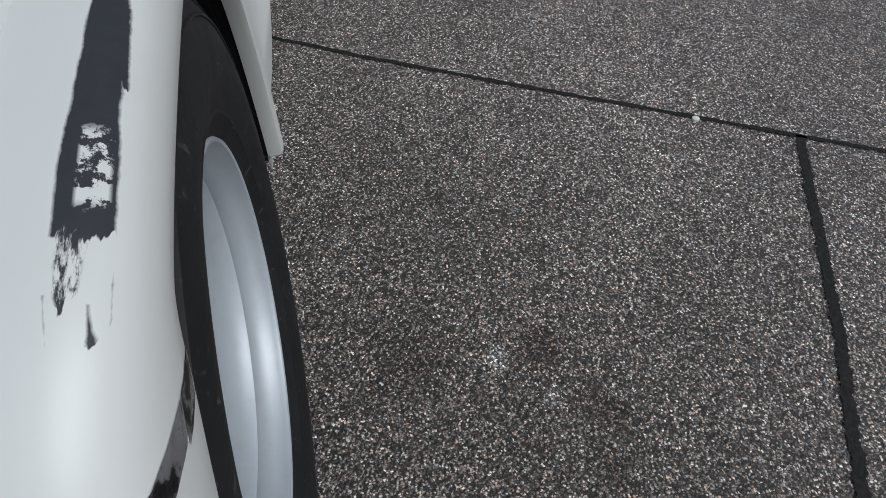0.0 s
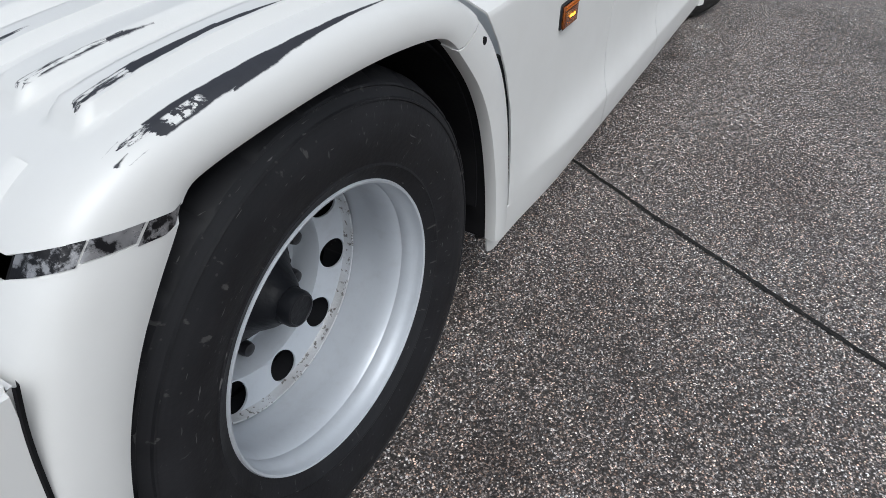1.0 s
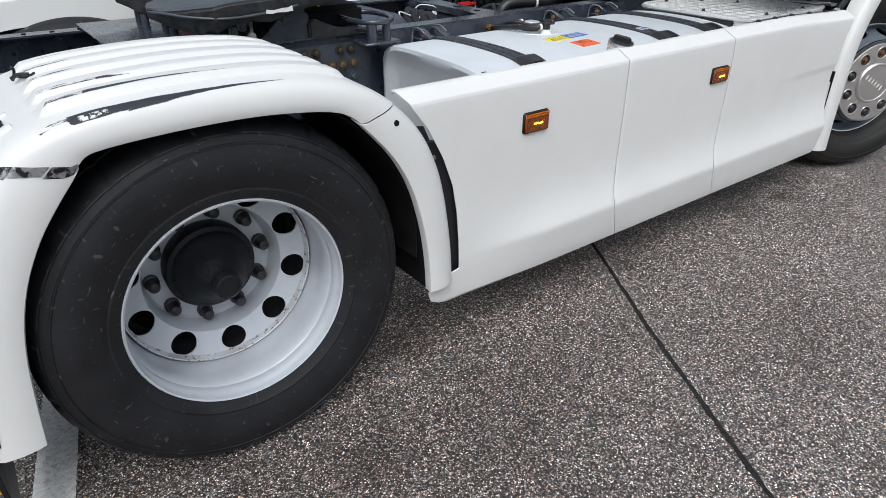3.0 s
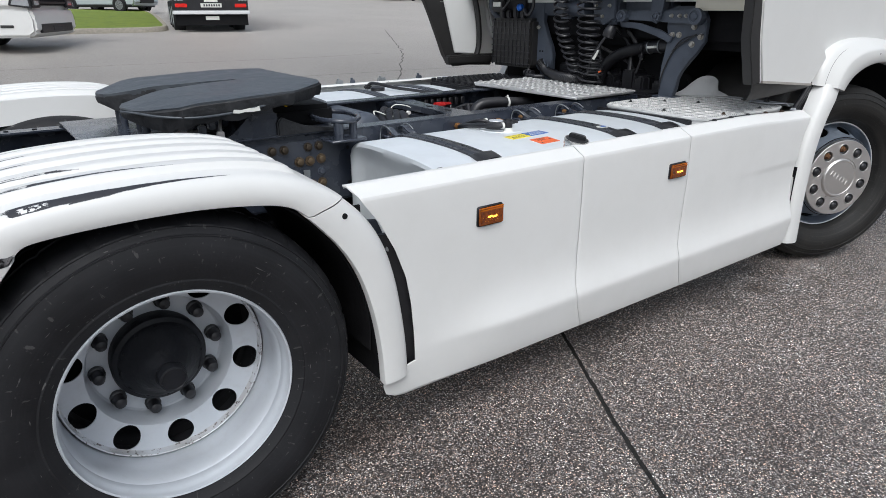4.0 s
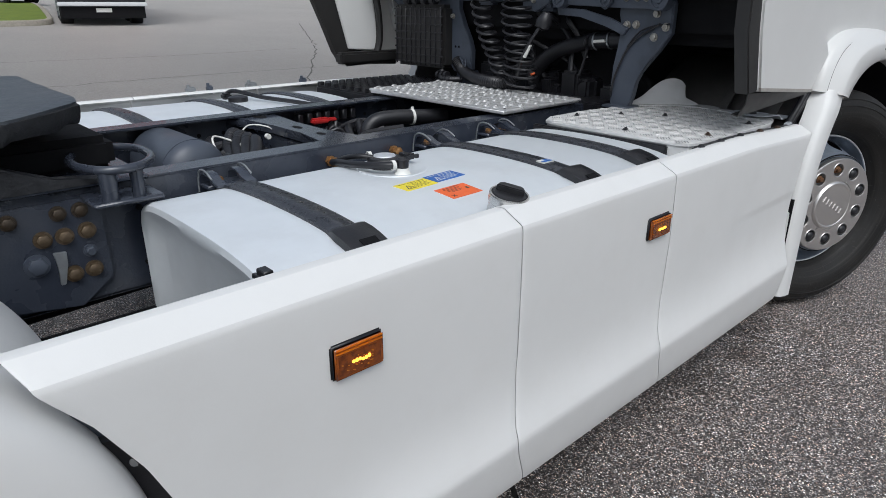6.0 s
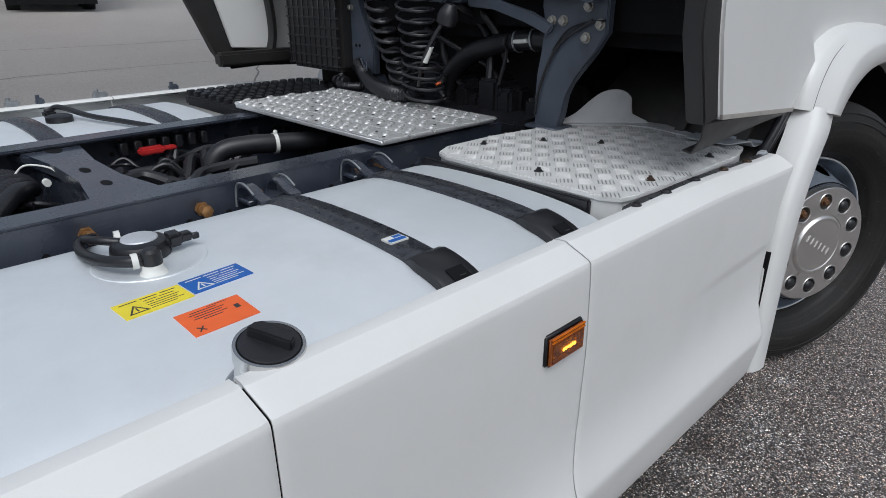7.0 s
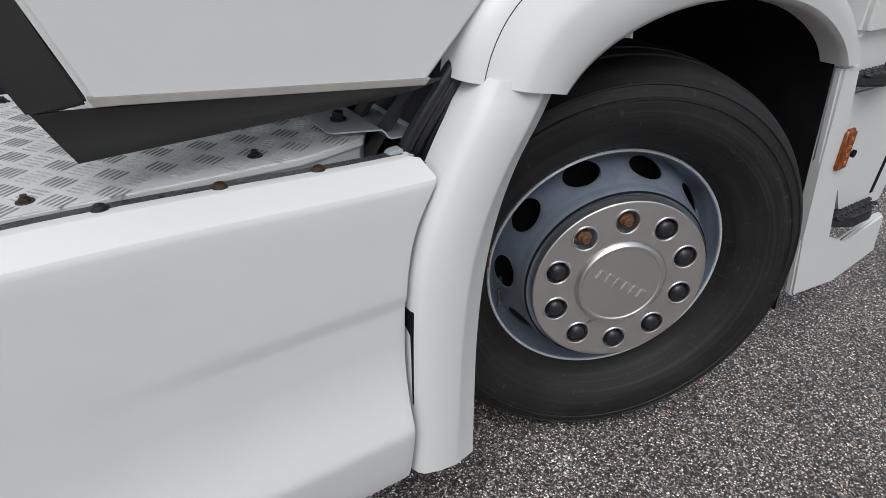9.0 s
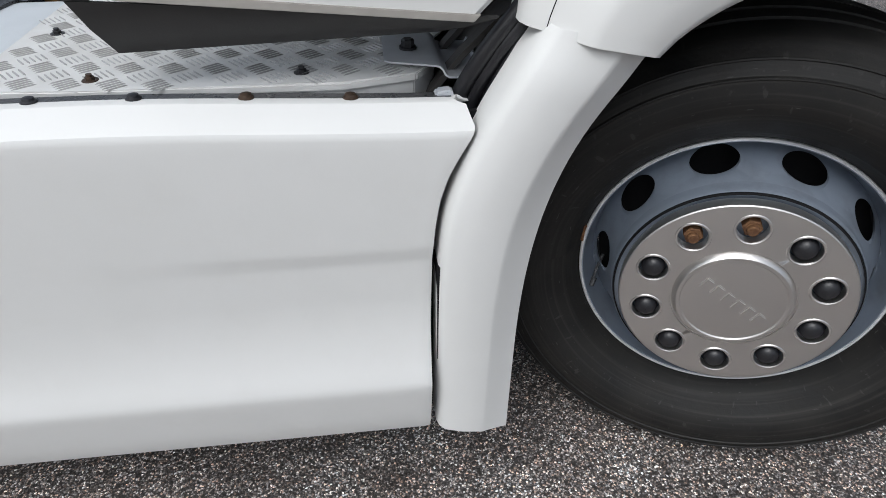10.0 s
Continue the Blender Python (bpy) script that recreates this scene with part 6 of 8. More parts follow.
    solid_lathe(b, [(0.009, 0), (0.009, 0.01), (0.005, 0.013)], 12, Matrix.Translation((0.668, -0.458, 1.128)) @ Matrix.Rotation(radians(180), 4, "X"))
    part("lock_button", b, YELLOWPLASTIC, plate)
    for x in (0.20, 0.29, 0.44):
        b = B()
        solid_lathe(b, [(0.017, 0), (0.017, 0.02), (0.010, 0.022), (0.010, 0.04)], 8, Matrix.Translation((x, -0.37, 0.994)) @ Matrix.Rotation(radians(90), 4, "X"))
        part("bolt", b, BOLT, plate)
    for x, y, z in ((0.36, -0.42, 1.055), (0.40, -0.40, 1.07), (0.42, -0.43, 1.03)):
        b = B()
        box(b, x - 0.013, x + 0.013, y - 0.012, y + 0.012, z - 0.018, z + 0.018, 0.004, 2)
        tube(b, [(x, y, z), (x + 0.01, y + 0.02, z + 0.04), (x + 0.03, y + 0.06, 1.13)], 0.006, 8)
        part("lock_link", b, STEEL if x == 0.42 else FRAME, plate)
    for y in (-0.24, -0.15, 0.15, 0.24):
        b = B()
        rod(b, (0.21, y, 0.985), (0.21, y, 1.062), 0.015, 16)
        part("stop_block", b, FRAME, plate)
    b = B()
    box(b, 0.60, 0.95, -0.30, 0.30, 1.0, 1.09, 0.02, 2)
    part("lock_housing", b, SHADOWBLACK, plate)
    return plate


fifth_wheel()

# ---- deck plates ----
def stud_plate():
    """Five aluminium planks side by side with rows of raised studs."""
    b = B()
    n = 5
    w = 0.0975
    box(b, 2.325, 2.812, -0.415, 0.445, 1.006, 1.020, 0.003, 1)
    plate = part("stud_plate", b, STUDALU, TRUCK, "raised-stud aluminium deck plate between the rails")
    rib = me = dark = None
    for k in range(n):
        x0 = 2.325 + k * w
        if rib is None:
            bb = B()
            box(bb, 0.002, w - 0.002, -0.428, 0.458, 1.016, 1.026, 0.003, 2)
            rib = mesh_of(bb, "plank")
            rib.materials.append(STUDALU)
        o = new("plank", rib)
        o.parent = plate
        o.matrix_local = Matrix.Translation((x0, 0, 0))
        for i in range(18):
            for j in range(2):
                if me is None:
                    bb = B()
                    lathe(bb, [(0.0175, 0), (0.0150, 0.0042), (0.0105, 0.0066), (0.0065, 0.0070), (0.0052, 0.002), (0.0005, 0.002)], 12, Matrix.Rotation(radians(90), 4, "X"))
                    me = mesh_of(bb, "stud")
                    me.materials.append(STUDALU)
                    bb = B()
                    solid_lathe(bb, [(0.010, 0), (0.010, 0.0008)], 12, Matrix.Rotation(radians(90), 4, "X"))
                    dark = mesh_of(bb, "drain_hole")
                    dark.materials.append(SHADOWBLACK)
                y = -0.398 + i * 0.0485 + (0.024 if j else 0)
                hole = (i * 3 + 5 * k + 4 * j) % 7 == 0
                o = new("drain_hole" if hole else "stud", dark if hole else me)
                o.parent = plate
                o.matrix_local = Matrix.Translation((x0 + 0.022 + j * 0.032, y, 1.0262)) @ Matrix.Rotation(radians(20), 4, "Z") @ Matrix.Diagonal((0.8, 0.45, 1, 1) if hole else (1.25, 0.64, 0.85, 1))


stud_plate()


def checker_plate():
    """Five-bar checker plate with rounded corners, held by bolts."""
    outline = [(2.415, -1.085), (2.435, -1.125), (2.475, -1.135), (2.60, -1.143), (3.0, -1.150), (3.12, -1.12), (3.16, -1.06), (3.165, -0.62), (3.12, -0.56), (2.70, -0.50), (2.50, -0.50), (2.44, -0.53), (2.42, -0.58)]
    b = B()
    prism(b, outline, 0.976, 0.991, "z", 0.003)
    plate = part("checker_plate", b, CHECKER, TRUCK, "worn five-bar aluminium checker plate over the battery box")
    b = B()
    inside = lambda x, y: 2.435 < x < 3.145 and -1.132 < y < -0.515 and (x - 2.43) + (y + 1.138) > 0.03
    e1 = Vector((math.cos(radians(38)), math.sin(radians(38)), 0))
    e2 = Vector((-e1.y, e1.x, 0))
    pitch = 0.050
    for i in range(-30, 31):
        for j in range(-30, 31):
            c = Vector((2.79, -0.82, 0.991)) + e1 * (i * pitch) + e2 * (j * pitch)
            if not inside(c.x, c.y):
                continue
            d, u = (e1, e2) if (i + j) % 2 else (e2, e1)
            for q in (-2, -1, 0, 1, 2):
                p = c + u * (q * 0.0092)
                h, w = 0.0190, 0.0018
                ring = [b.verts.new(p + d * s_ + u * t) for s_, t in ((-h, 0), (-h * 0.6, -w), (h * 0.6, -w), (h, 0), (h * 0.6, w), (-h * 0.6, w))]
                top = [b.verts.new(p + d * (h * 0.7 * k) + Vector((0, 0, 0.0019))) for k in (-1, 1)]
                b.faces.new((ring[0], ring[1], top[0]))
                b.faces.new((ring[1], ring[2], top[1], top[0]))
                b.faces.new((ring[2], ring[3], top[1]))
                b.faces.new((ring[3], ring[4], top[1]))
                b.faces.new((ring[4], ring[5], top[0], top[1]))
                b.faces.new((ring[5], ring[0], top[0]))
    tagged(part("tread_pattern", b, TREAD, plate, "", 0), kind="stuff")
    for x, y, mat in ((2.477, -0.86, BLACK), (2.608, -1.10, DARKRUST), (2.935, -1.10, BLACK), (2.86, -0.80, BLACK), (2.60, -0.56, BLACK), (2.76, -0.66, BLACK)):
        b = B()
        t = Matrix.Translation((x, y, 0.991)) @ Matrix.Rotation(radians(90), 4, "X")
        solid_lathe(b, [(0.0130, 0), (0.0125, 0.0012), (0.008, 0.0015)], 20, t)
        solid_lathe(b, [(0.0078, 0.0015), (0.0078, 0.0058), (0.0065, 0.0065)], 6, t)
        solid_lathe(b, [(0.0048, 0.007), (0.0048, 0.0105)], 10, t)
        part("plate_bolt", b, mat, plate)
    b = B()
    prism(b, [(2.80 + (x - 2.80) * 0.988, -0.82 + (y + 0.82) * 0.985) for x, y in outline], 0.925, 0.977, "z", 0.002)
    part("folded_side", b, CHECKER, plate, "plain folded aluminium side below the tread")
    b = B()
    prism(b, [(2.405, -1.06), (2.40, -0.50), (2.42, -0.50), (2.42, -1.06)], 0.80, 0.975, "z", 0.004)
    box(b, 2.43, 3.13, -1.10, -0.53, 0.60, 0.93, 0.02, 2)
    part("battery_box", b, BLACK, plate)
    diag = Matrix.Translation((2.967, -0.499, 0)) @ Matrix.Rotation(radians(-45), 4, "Z")
    b = B()
    lobe = along_line([(0, 0, 0.990), (0.06, 0, 0.998), (0.11, 0, 1.020), (0.155, 0, 1.066), (0.195, 0, 1.097), (0.235, 0, 1.107), (0.272, 0, 1.102), (0.298, 0, 1.080), (0.296, 0, 1.050), (0.283, 0, 1.02), (0.278, 0, 0.990)], 40)
    rows = [[diag @ Vector((p.x, 0.012 * k * k, lerp(0.985, p.z, k))) for k in (0, 0.25, 0.5, 0.75, 1)] for p in lobe]
    sheet(b, rows, 0.004)
    prism(b, [(-0.03, -0.012), (0.0, -0.035), (0.28, -0.035), (0.30, 0.0), (0.28, 0.006), (-0.02, 0.006)], 0.992, 0.996, "z", 0.001, diag)
    prism(b, [(0.28, -0.035), (0.34, -0.06), (0.44, -0.22), (0.47, -0.20), (0.40, 0.02), (0.28, 0.006)], 0.9905, 0.9945, "z", 0.001, diag)
    part("splash_guard", b, GREYPLASTIC, plate, "grey plastic splash guard with a rounded lobe standing at the plate's edge")


checker_plate()
b = B()
rows = []
for x, z, y0, y1 in ((3.069, 1.002, -0.975, -1.085), (3.076, 1.003, -0.958, -1.098), (3.150, 1.003, -0.955, -1.122), (3.158, 1.002, -0.955, -1.124), (3.164, 0.997, -0.955, -1.126), (3.168, 0.989, -0.955, -1.128), (3.174, 0.986, -0.955, -1.130), (3.222, 0.986, -0.955, -1.136), (3.226, 0.994, -0.955, -1.134)):
    rows.append([(x, lerp(y0, y1, k / 6), z) for k in range(7)])
sheet(b, rows, -0.003)
part("step_bracket", b, BRACKET, TRUCK, "stepped galvanised sheet bracket held by one black bolt")
bolt_head(Matrix.Translation((3.112, -1.038, 1.003)) @ Matrix.Rotation(radians(-90), 4, "X"), 0.011, BLACK)
b = B()
prism(b, [(3.135, 0.955), (3.180, 0.955), (3.172, 0.980), (3.148, 0.978)], -1.172, -1.150, "y", 0.003)
part("latch", b, BRACKET, TRUCK)

# ---- cab ----
def plate_y(name, pts, y0, y1, mat, label="", bevel=0.004, parent=None):
    b = B()
    prism(b, pts, y0, y1, "y", bevel)
    return part(name, b, mat, parent or TRUCK, label)


for s in (-1, 1):
    f = lambda a, c: (min(s * a, s * c), max(s * a, s * c))
    # side panel
    body = plate_y("cab_side", [(2.617, 1.507), (2.645, 1.33), (2.715, 1.137), (3.198, 1.095), (3.325, 1.228), (3.21, 1.33), (3.12, 1.45), (3.02, 1.62), (3.0, 2.6), (2.56, 2.6), (2.59, 1.75)], *f(1.205, 1.165), CABWHITE, "white cab side panel above the deck", 0.008)
    plate_y("edge_trim", [(2.549, 1.506), (2.615, 1.506), (2.643, 1.33), (2.713, 1.139), (2.645, 1.132), (2.566, 1.333)], *f(1.198, 1.150), DARKGREY, "dark grey trim along the cab panel's edge", 0.004, body)
    plate_y("edge_trim", [(2.49, 2.3), (2.56, 2.3), (2.587, 1.75), (2.613, 1.51), (2.549, 1.51), (2.525, 1.75)], *f(1.198, 1.150), DARKGREY, "", 0.004, body)
    b = B()
    rows = []
    for k in range(13):
        t = k / 12
        x0, x1 = lerp(2.648, 3.235, t), lerp(2.684, 3.15, t)
        z0, z1 = lerp(1.137, 1.100, t), lerp(1.056, 1.072, t)
        rows.append([(x0, s * 1.193, z0), (lerp(x0, x1, 0.5), s * 1.182, lerp(z0, z1, 0.5)), (x1, s * 1.156, z1), (x1, s * 1.135, z1 + 0.004)])
    sheet(b, rows, 0.004 * s)
    part("lower_trim", b, DARKGREY, body, "dark grey lower trim")
    # thin grey-beige strip along the panel's bottom edge
    plate_y("lower_edge", [(2.716, 1.1375), (3.197, 1.0955), (3.207, 1.106), (2.711, 1.150)], *f(1.2085, 1.2), BEIGE, "", 0.001, body)
    plate_y("cab_lower_side", [(3.05, 1.25), (3.30, 1.20), (4.55, 1.20), (4.60, 1.62), (2.95, 1.62)], *f(1.172, 1.12), CABWHITE, "white lower cab side", 0.01)
b = B()
box(b, 2.875, 2.93, -1.06, -0.69, 1.455, 1.62, 0.012, 2)
part("cab_sill", b, CREAM, TRUCK, "cream painted bottom edge of the cab's back")
# cab shell
b = B()
box(b, 2.80, 5.15, -1.16, 1.16, 1.50, 3.1, 0.12, 4)
part("cab_shell", b, CABWHITE, TRUCK, "white cab body")
b = B()
box(b, 2.78, 2.80, -1.15, 1.15, 1.55, 3.0, 0.02, 2)
part("cab_back", b, CABWHITE, TRUCK)
# the floor's near-black includes the shade under the cab
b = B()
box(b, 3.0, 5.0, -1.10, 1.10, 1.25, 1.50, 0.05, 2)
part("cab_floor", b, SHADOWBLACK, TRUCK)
# dark walls added to block see-through gaps and deepen the shade here
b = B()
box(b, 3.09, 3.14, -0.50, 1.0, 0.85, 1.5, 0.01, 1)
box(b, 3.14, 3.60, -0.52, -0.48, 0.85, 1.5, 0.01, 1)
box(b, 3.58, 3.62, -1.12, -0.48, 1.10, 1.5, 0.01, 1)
part("dark_backing_wall", b, SHADOWBLACK, TRUCK)
# pale edge of the left panel's inner side
b = B()
prism(b, [(2.69, 1.155), (2.94, 1.14), (2.84, 1.60), (2.56, 1.62)], 1.13, 1.145, "y", 0.004)
part("inner_panel", b, CABWHITE, TRUCK, "white inner side of the far cab panel")
plate_y("far_edge_trim", [(2.433, 1.51), (2.545, 1.282), (2.605, 1.14), (2.645, 1.072), (3.06, 1.05), (3.055, 1.11), (2.695, 1.15), (2.645, 1.30), (2.565, 1.51), (2.50, 1.80), (2.35, 1.80)], 1.146, 1.19, DARKGREY, "dark trim round the far cab panel", 0.008)
b = B()
tube(b, [(2.82, 1.10, 1.62), (2.88, 1.10, 1.40), (2.90, 1.11, 1.22), (2.88, 1.12, 1.12)], 0.022, 8)
box(b, 2.60, 3.05, 1.08, 1.15, 1.075, 1.14, 0.012, 2)
part("panel_rib", b, DARKGREY, TRUCK)
b = B()
tube(b, [(2.92, 0.98, 1.62), (2.90, 0.97, 1.47), (2.94, 0.92, 1.40), (2.99, 0.86, 1.45), (2.97, 0.84, 1.62)], 0.02, 10)
part("hose", b, GREYFRAME, TRUCK)

# ---- behind the cab ----
X_UP = Matrix.Rotation(radians(90), 4, "Z")


def mount_plate(name, outline, x0, x1, label, lip=0.012):
    """A stamped plate facing rearwards with a folded rim standing back along its outline."""
    b = B()
    prism(b, outline, x0, x0 + 0.010, "x", 0.003)
    n_ = len(outline)
    rings = []
    for i, p in enumerate(outline):
        a, c = Vector(outline[i - 1]), Vector(outline[(i + 1) % n_])
        d = (c - a).normalized()
        nrm = Vector((-d.y, d.x)) * 0.006
        rings.append([b.verts.new((x, p[0] + o * nrm.x, p[1] + o * nrm.y)) for x, o in ((x0 + 0.005, -0.5), (x1, -0.5), (x1, 0.5), (x0 + 0.005, 0.5))])
    for a, c in zip(rings, rings[1:] + rings[:1]):
        for k in range(4):
            b.faces.new((a[k], c[k], c[(k + 1) % 4], a[(k + 1) % 4]))
    return part(name, b, GREYFRAME, TRUCK, label)


def rear_bolt(x, y, z, r=0.012, mat=None):
    return bolt_head(Matrix.Translation((x, y, z)) @ Matrix.Rotation(radians(-90), 4, "Z"), r, mat or BOLT)


# right cab mount
RM = [(-0.580, 0.985), (-0.496, 0.985), (-0.494, 1.08), (-0.497, 1.16), (-0.509, 1.23), (-0.521, 1.31), (-0.505, 1.37), (-0.505, 1.46), (-0.56, 1.475), (-0.66, 1.475), (-0.715, 1.46), (-0.742, 1.41), (-0.742, 1.30), (-0.70, 1.235), (-0.655, 1.18), (-0.625, 1.14), (-0.607, 1.10), (-0.598, 1.04)]
mount_plate("cab_mount", RM, 2.925, 2.955, "blue-grey stamped steel cab mount with bolts")
for y, z in ((-0.545, 1.327), (-0.588, 1.329), (-0.674, 1.283), (-0.676, 1.373), (-0.721, 1.323)):
    rear_bolt(2.925, y, z, 0.0125)
b = B()
box(b, 2.90, 3.0, -0.60, -0.47, 0.985, 0.997, 0.004, 1)
part("mount_foot", b, GREYFRAME, TRUCK)
b = B()
tube(b, [(2.918, -0.50, 1.03), (2.915, -0.515, 1.12), (2.916, -0.555, 1.22), (2.914, -0.60, 1.275), (2.915, -0.655, 1.31), (2.914, -0.70, 1.335)], 0.0045, 8)
tube(b, [(2.917, -0.56, 1.24), (2.913, -0.61, 1.30), (2.915, -0.67, 1.325), (2.916, -0.74, 1.335)], 0.0035, 8)
part("thin_cable", b, BLACK, TRUCK)
b = B()
solid_lathe(b, [(0.062, 0.05), (0.064, 0.02), (0.058, 0.008), (0.05, 0.002), (0.045, 0.006), (0.02, 0.004)], 36, Matrix.Translation((3.085, -0.530, 1.050)) @ Matrix.Rotation(radians(-90), 4, "Z"))
part("round_housing", b, SHADOWBLACK, TRUCK, "round black housing beside the mount's foot")
# left cab mount
LM = [(0.660, 1.62), (0.480, 1.62), (0.483, 1.38), (0.44, 1.29), (0.402, 1.226), (0.385, 1.178), (0.386, 1.08), (0.43, 1.055), (0.515, 1.065), (0.56, 1.115), (0.596, 1.172), (0.632, 1.24), (0.655, 1.30)]
mount_plate("cab_mount", LM, 2.945, 2.975, "blue-grey stamped steel cab mount")
for y, z in ((0.568, 1.342), (0.522, 1.343)):
    rear_bolt(2.945, y, z, 0.010)
for y, z in ((0.50, 1.19), (0.475, 1.19)):
    b = B()
    solid_lathe(b, [(0.006, 0), (0.006, 0.002)], 12, Matrix.Translation((2.943, y, z)) @ X_UP)
    part("mount_hole", b, SHADOWBLACK, TRUCK)
b = B()
prism(b, [(0.34, 0.985), (0.50, 0.985), (0.50, 1.07), (0.40, 1.07)], 2.95, 3.02, "x", 0.004)
tube(b, [(2.93, 0.43, 1.06), (2.915, 0.41, 1.10), (2.92, 0.44, 1.14)], 0.005, 8)
tube(b, [(2.93, 0.41, 1.06), (2.905, 0.385, 1.09), (2.92, 0.40, 1.13)], 0.005, 8)
part("mount_foot", b, GREYFRAME, TRUCK)
# stabiliser: a flat tapered arm with two round bushes, a diagonal strut and a hanging lever
b = B()
prism(b, [(-0.17, 1.450), (-0.70, 1.462), (-0.735, 1.43), (-0.70, 1.388), (-0.55, 1.392), (-0.20, 1.405)], 2.893, 2.912, "x", 0.005)
prism(b, [(-0.19, 1.395), (-0.20, 1.362), (-0.32, 1.355), (-0.45, 1.325), (-0.54, 1.285), (-0.565, 1.315), (-0.48, 1.352), (-0.34, 1.385)], 2.903, 2.918, "x", 0.004)
prism(b, [(-0.41, 1.60), (-0.51, 1.60), (-0.50, 1.47), (-0.485, 1.40), (-0.46, 1.385), (-0.435, 1.40), (-0.425, 1.47)], 2.872, 2.890, "x", 0.004)
bar = part("stabiliser_bar", b, GREYFRAME, TRUCK, "blue-grey cab stabiliser arm with round bushes")
for y, z, r in ((-0.706, 1.426, 0.042), (-0.462, 1.422, 0.026), (-0.225, 1.425, 0.034)):
    b = B()
    lathe(b, [(r, 0), (r, 0.05), (r * 0.72, 0.052), (r * 0.68, 0.046), (r * 0.4, 0.046), (r * 0.36, 0.052), (0.0005, 0.054)], 28, Matrix.Translation((2.915, y, z)) @ X_UP)
    part("bush", b, GREYFRAME, bar)
for y in (-0.55, -0.60, -0.64):
    rear_bolt(2.893, y, 1.428, 0.008, BOLT)
# grey box and cylinder in the middle of the cross tube
b = B()
box(b, 2.95, 3.05, -0.50, 0.50, 1.42, 1.54, 0.015, 2)
box(b, 2.88, 2.96, -0.19, 0.0, 1.375, 1.60, 0.014, 2)
prism(b, [(0.02, 1.60), (-0.18, 1.60), (-0.18, 1.41), (-0.10, 1.37), (-0.03, 1.40)], 2.865, 2.89, "x", 0.004)
solid_lathe(b, [(0.05, 0), (0.055, 0.01), (0.055, 0.16), (0.05, 0.17)], 28, Matrix.Translation((2.90, 0.05, 1.47)))
box(b, 2.90, 2.96, 0.20, 0.30, 1.40, 1.60, 0.01, 2)
part("cross_tube", b, GREYFRAME, TRUCK, "blue-grey cross tube with a box and a cylinder")
for y, z in ((-0.04, 1.48), (-0.14, 1.48), (-0.09, 1.42)):
    rear_bolt(2.865, y, z, 0.008)
# charge pipe with two bright clamps, engine lumps and hoses in the dark
b = B()
tube(b, [(3.0, 0.01, 0.98), (3.0, 0.0, 1.06), (3.0, -0.04, 1.13), (3.0, -0.12, 1.19), (3.0, -0.24, 1.232), (3.0, -0.38, 1.258), (3.01, -0.52, 1.262)], 0.036, 16, 8)
part("charge_pipe", b, BLACK, TRUCK, "thick black charge pipe")
for y, z in ((-0.354, 1.252), (-0.427, 1.26)):
    b = B()
    lathe(b, [(0.0365, -0.0035), (0.0395, -0.0035), (0.0395, 0.0035), (0.0365, 0.0035)], 28, along((3.0, y, z), (3.0, y - 0.1, z + 0.013)), True)
    part("pipe_clamp", b, GALV, TRUCK)
b = B()
rod(b, (2.962, -0.362, 1.252), (2.962, -0.42, 1.258), 0.007, 8)
part("pipe_bracket", b, PALEPLASTIC, TRUCK)
rnd = random.Random(12)
b = B()
box(b, 2.86, 3.06, -0.47, 0.40, 0.95, 1.005, 0.01, 2)
part("engine_block", b, BLACK, TRUCK, "oily black engine top")
for k in range(26):
    b = B()
    c = (3.03 + rnd.uniform(0, 0.05), rnd.uniform(-0.47, 0.38), rnd.uniform(1.0, 1.10))
    s = [rnd.uniform(0.025, 0.07) for _ in range(3)]
    box(b, c[0] - s[0], c[0] + s[0], c[1] - s[1], c[1] + s[1], c[2] - s[2], c[2] + s[2], 0.012, 2, None)
    part("engine_lump", b, BLACK, TRUCK)
for k in range(5):
    b = B()
    y0, y1 = rnd.uniform(-0.48, 0.0), rnd.uniform(-0.35, 0.45)
    z0, z1 = rnd.uniform(1.02, 1.2), rnd.uniform(1.1, 1.5)
    pts = [(3.0 + rnd.uniform(-0.05, 0.05), lerp(y0, y1, t) + rnd.uniform(-0.03, 0.03), lerp(z0, z1, t) + 0.06 * math.sin(3.1 * t) + rnd.uniform(-0.02, 0.02)) for t in (0, 0.25, 0.5, 0.75, 1)]
    tube(b, pts, rnd.choice((0.005, 0.007, 0.010, 0.014)), 8, 6)
    part("engine_hose", b, BLACK, TRUCK)
b = B()
tube(b, [(2.93, -0.06, 1.02), (2.92, -0.04, 1.07), (2.94, -0.05, 1.12)], 0.016, 10, 8, 0.003)
part("corrugated_sleeve", b, BLACK, TRUCK)


# two coiled air lines
def coil(name, pts, radius, turns, wire, loose, seed, label):
    rr = random.Random(seed)
    b = B()
    axis = along_line(pts, 101)
    n = turns * 14
    out = []
    jit = [rr.uniform(-1, 1) for _ in range(turns + 2)]
    for k in range(n + 1):
        t = k / n
        a = 2 * math.pi * turns * t
        i = min(int(t * 100), 99)
        c = axis[i].lerp(axis[i + 1], t * 100 - i)
        w = lerp(jit[int(turns * t)], jit[int(turns * t) + 1], (turns * t) % 1)
        r = radius * (1 + loose * w)
        out.append(c + Vector((r * math.cos(a) * 0.8, r * math.sin(a), 0.012 * math.sin(a + 1) + loose * 0.03 * w)))
    tube(b, out, wire, 7, 1)
    return part(name, b, BLACK, TRUCK, label)


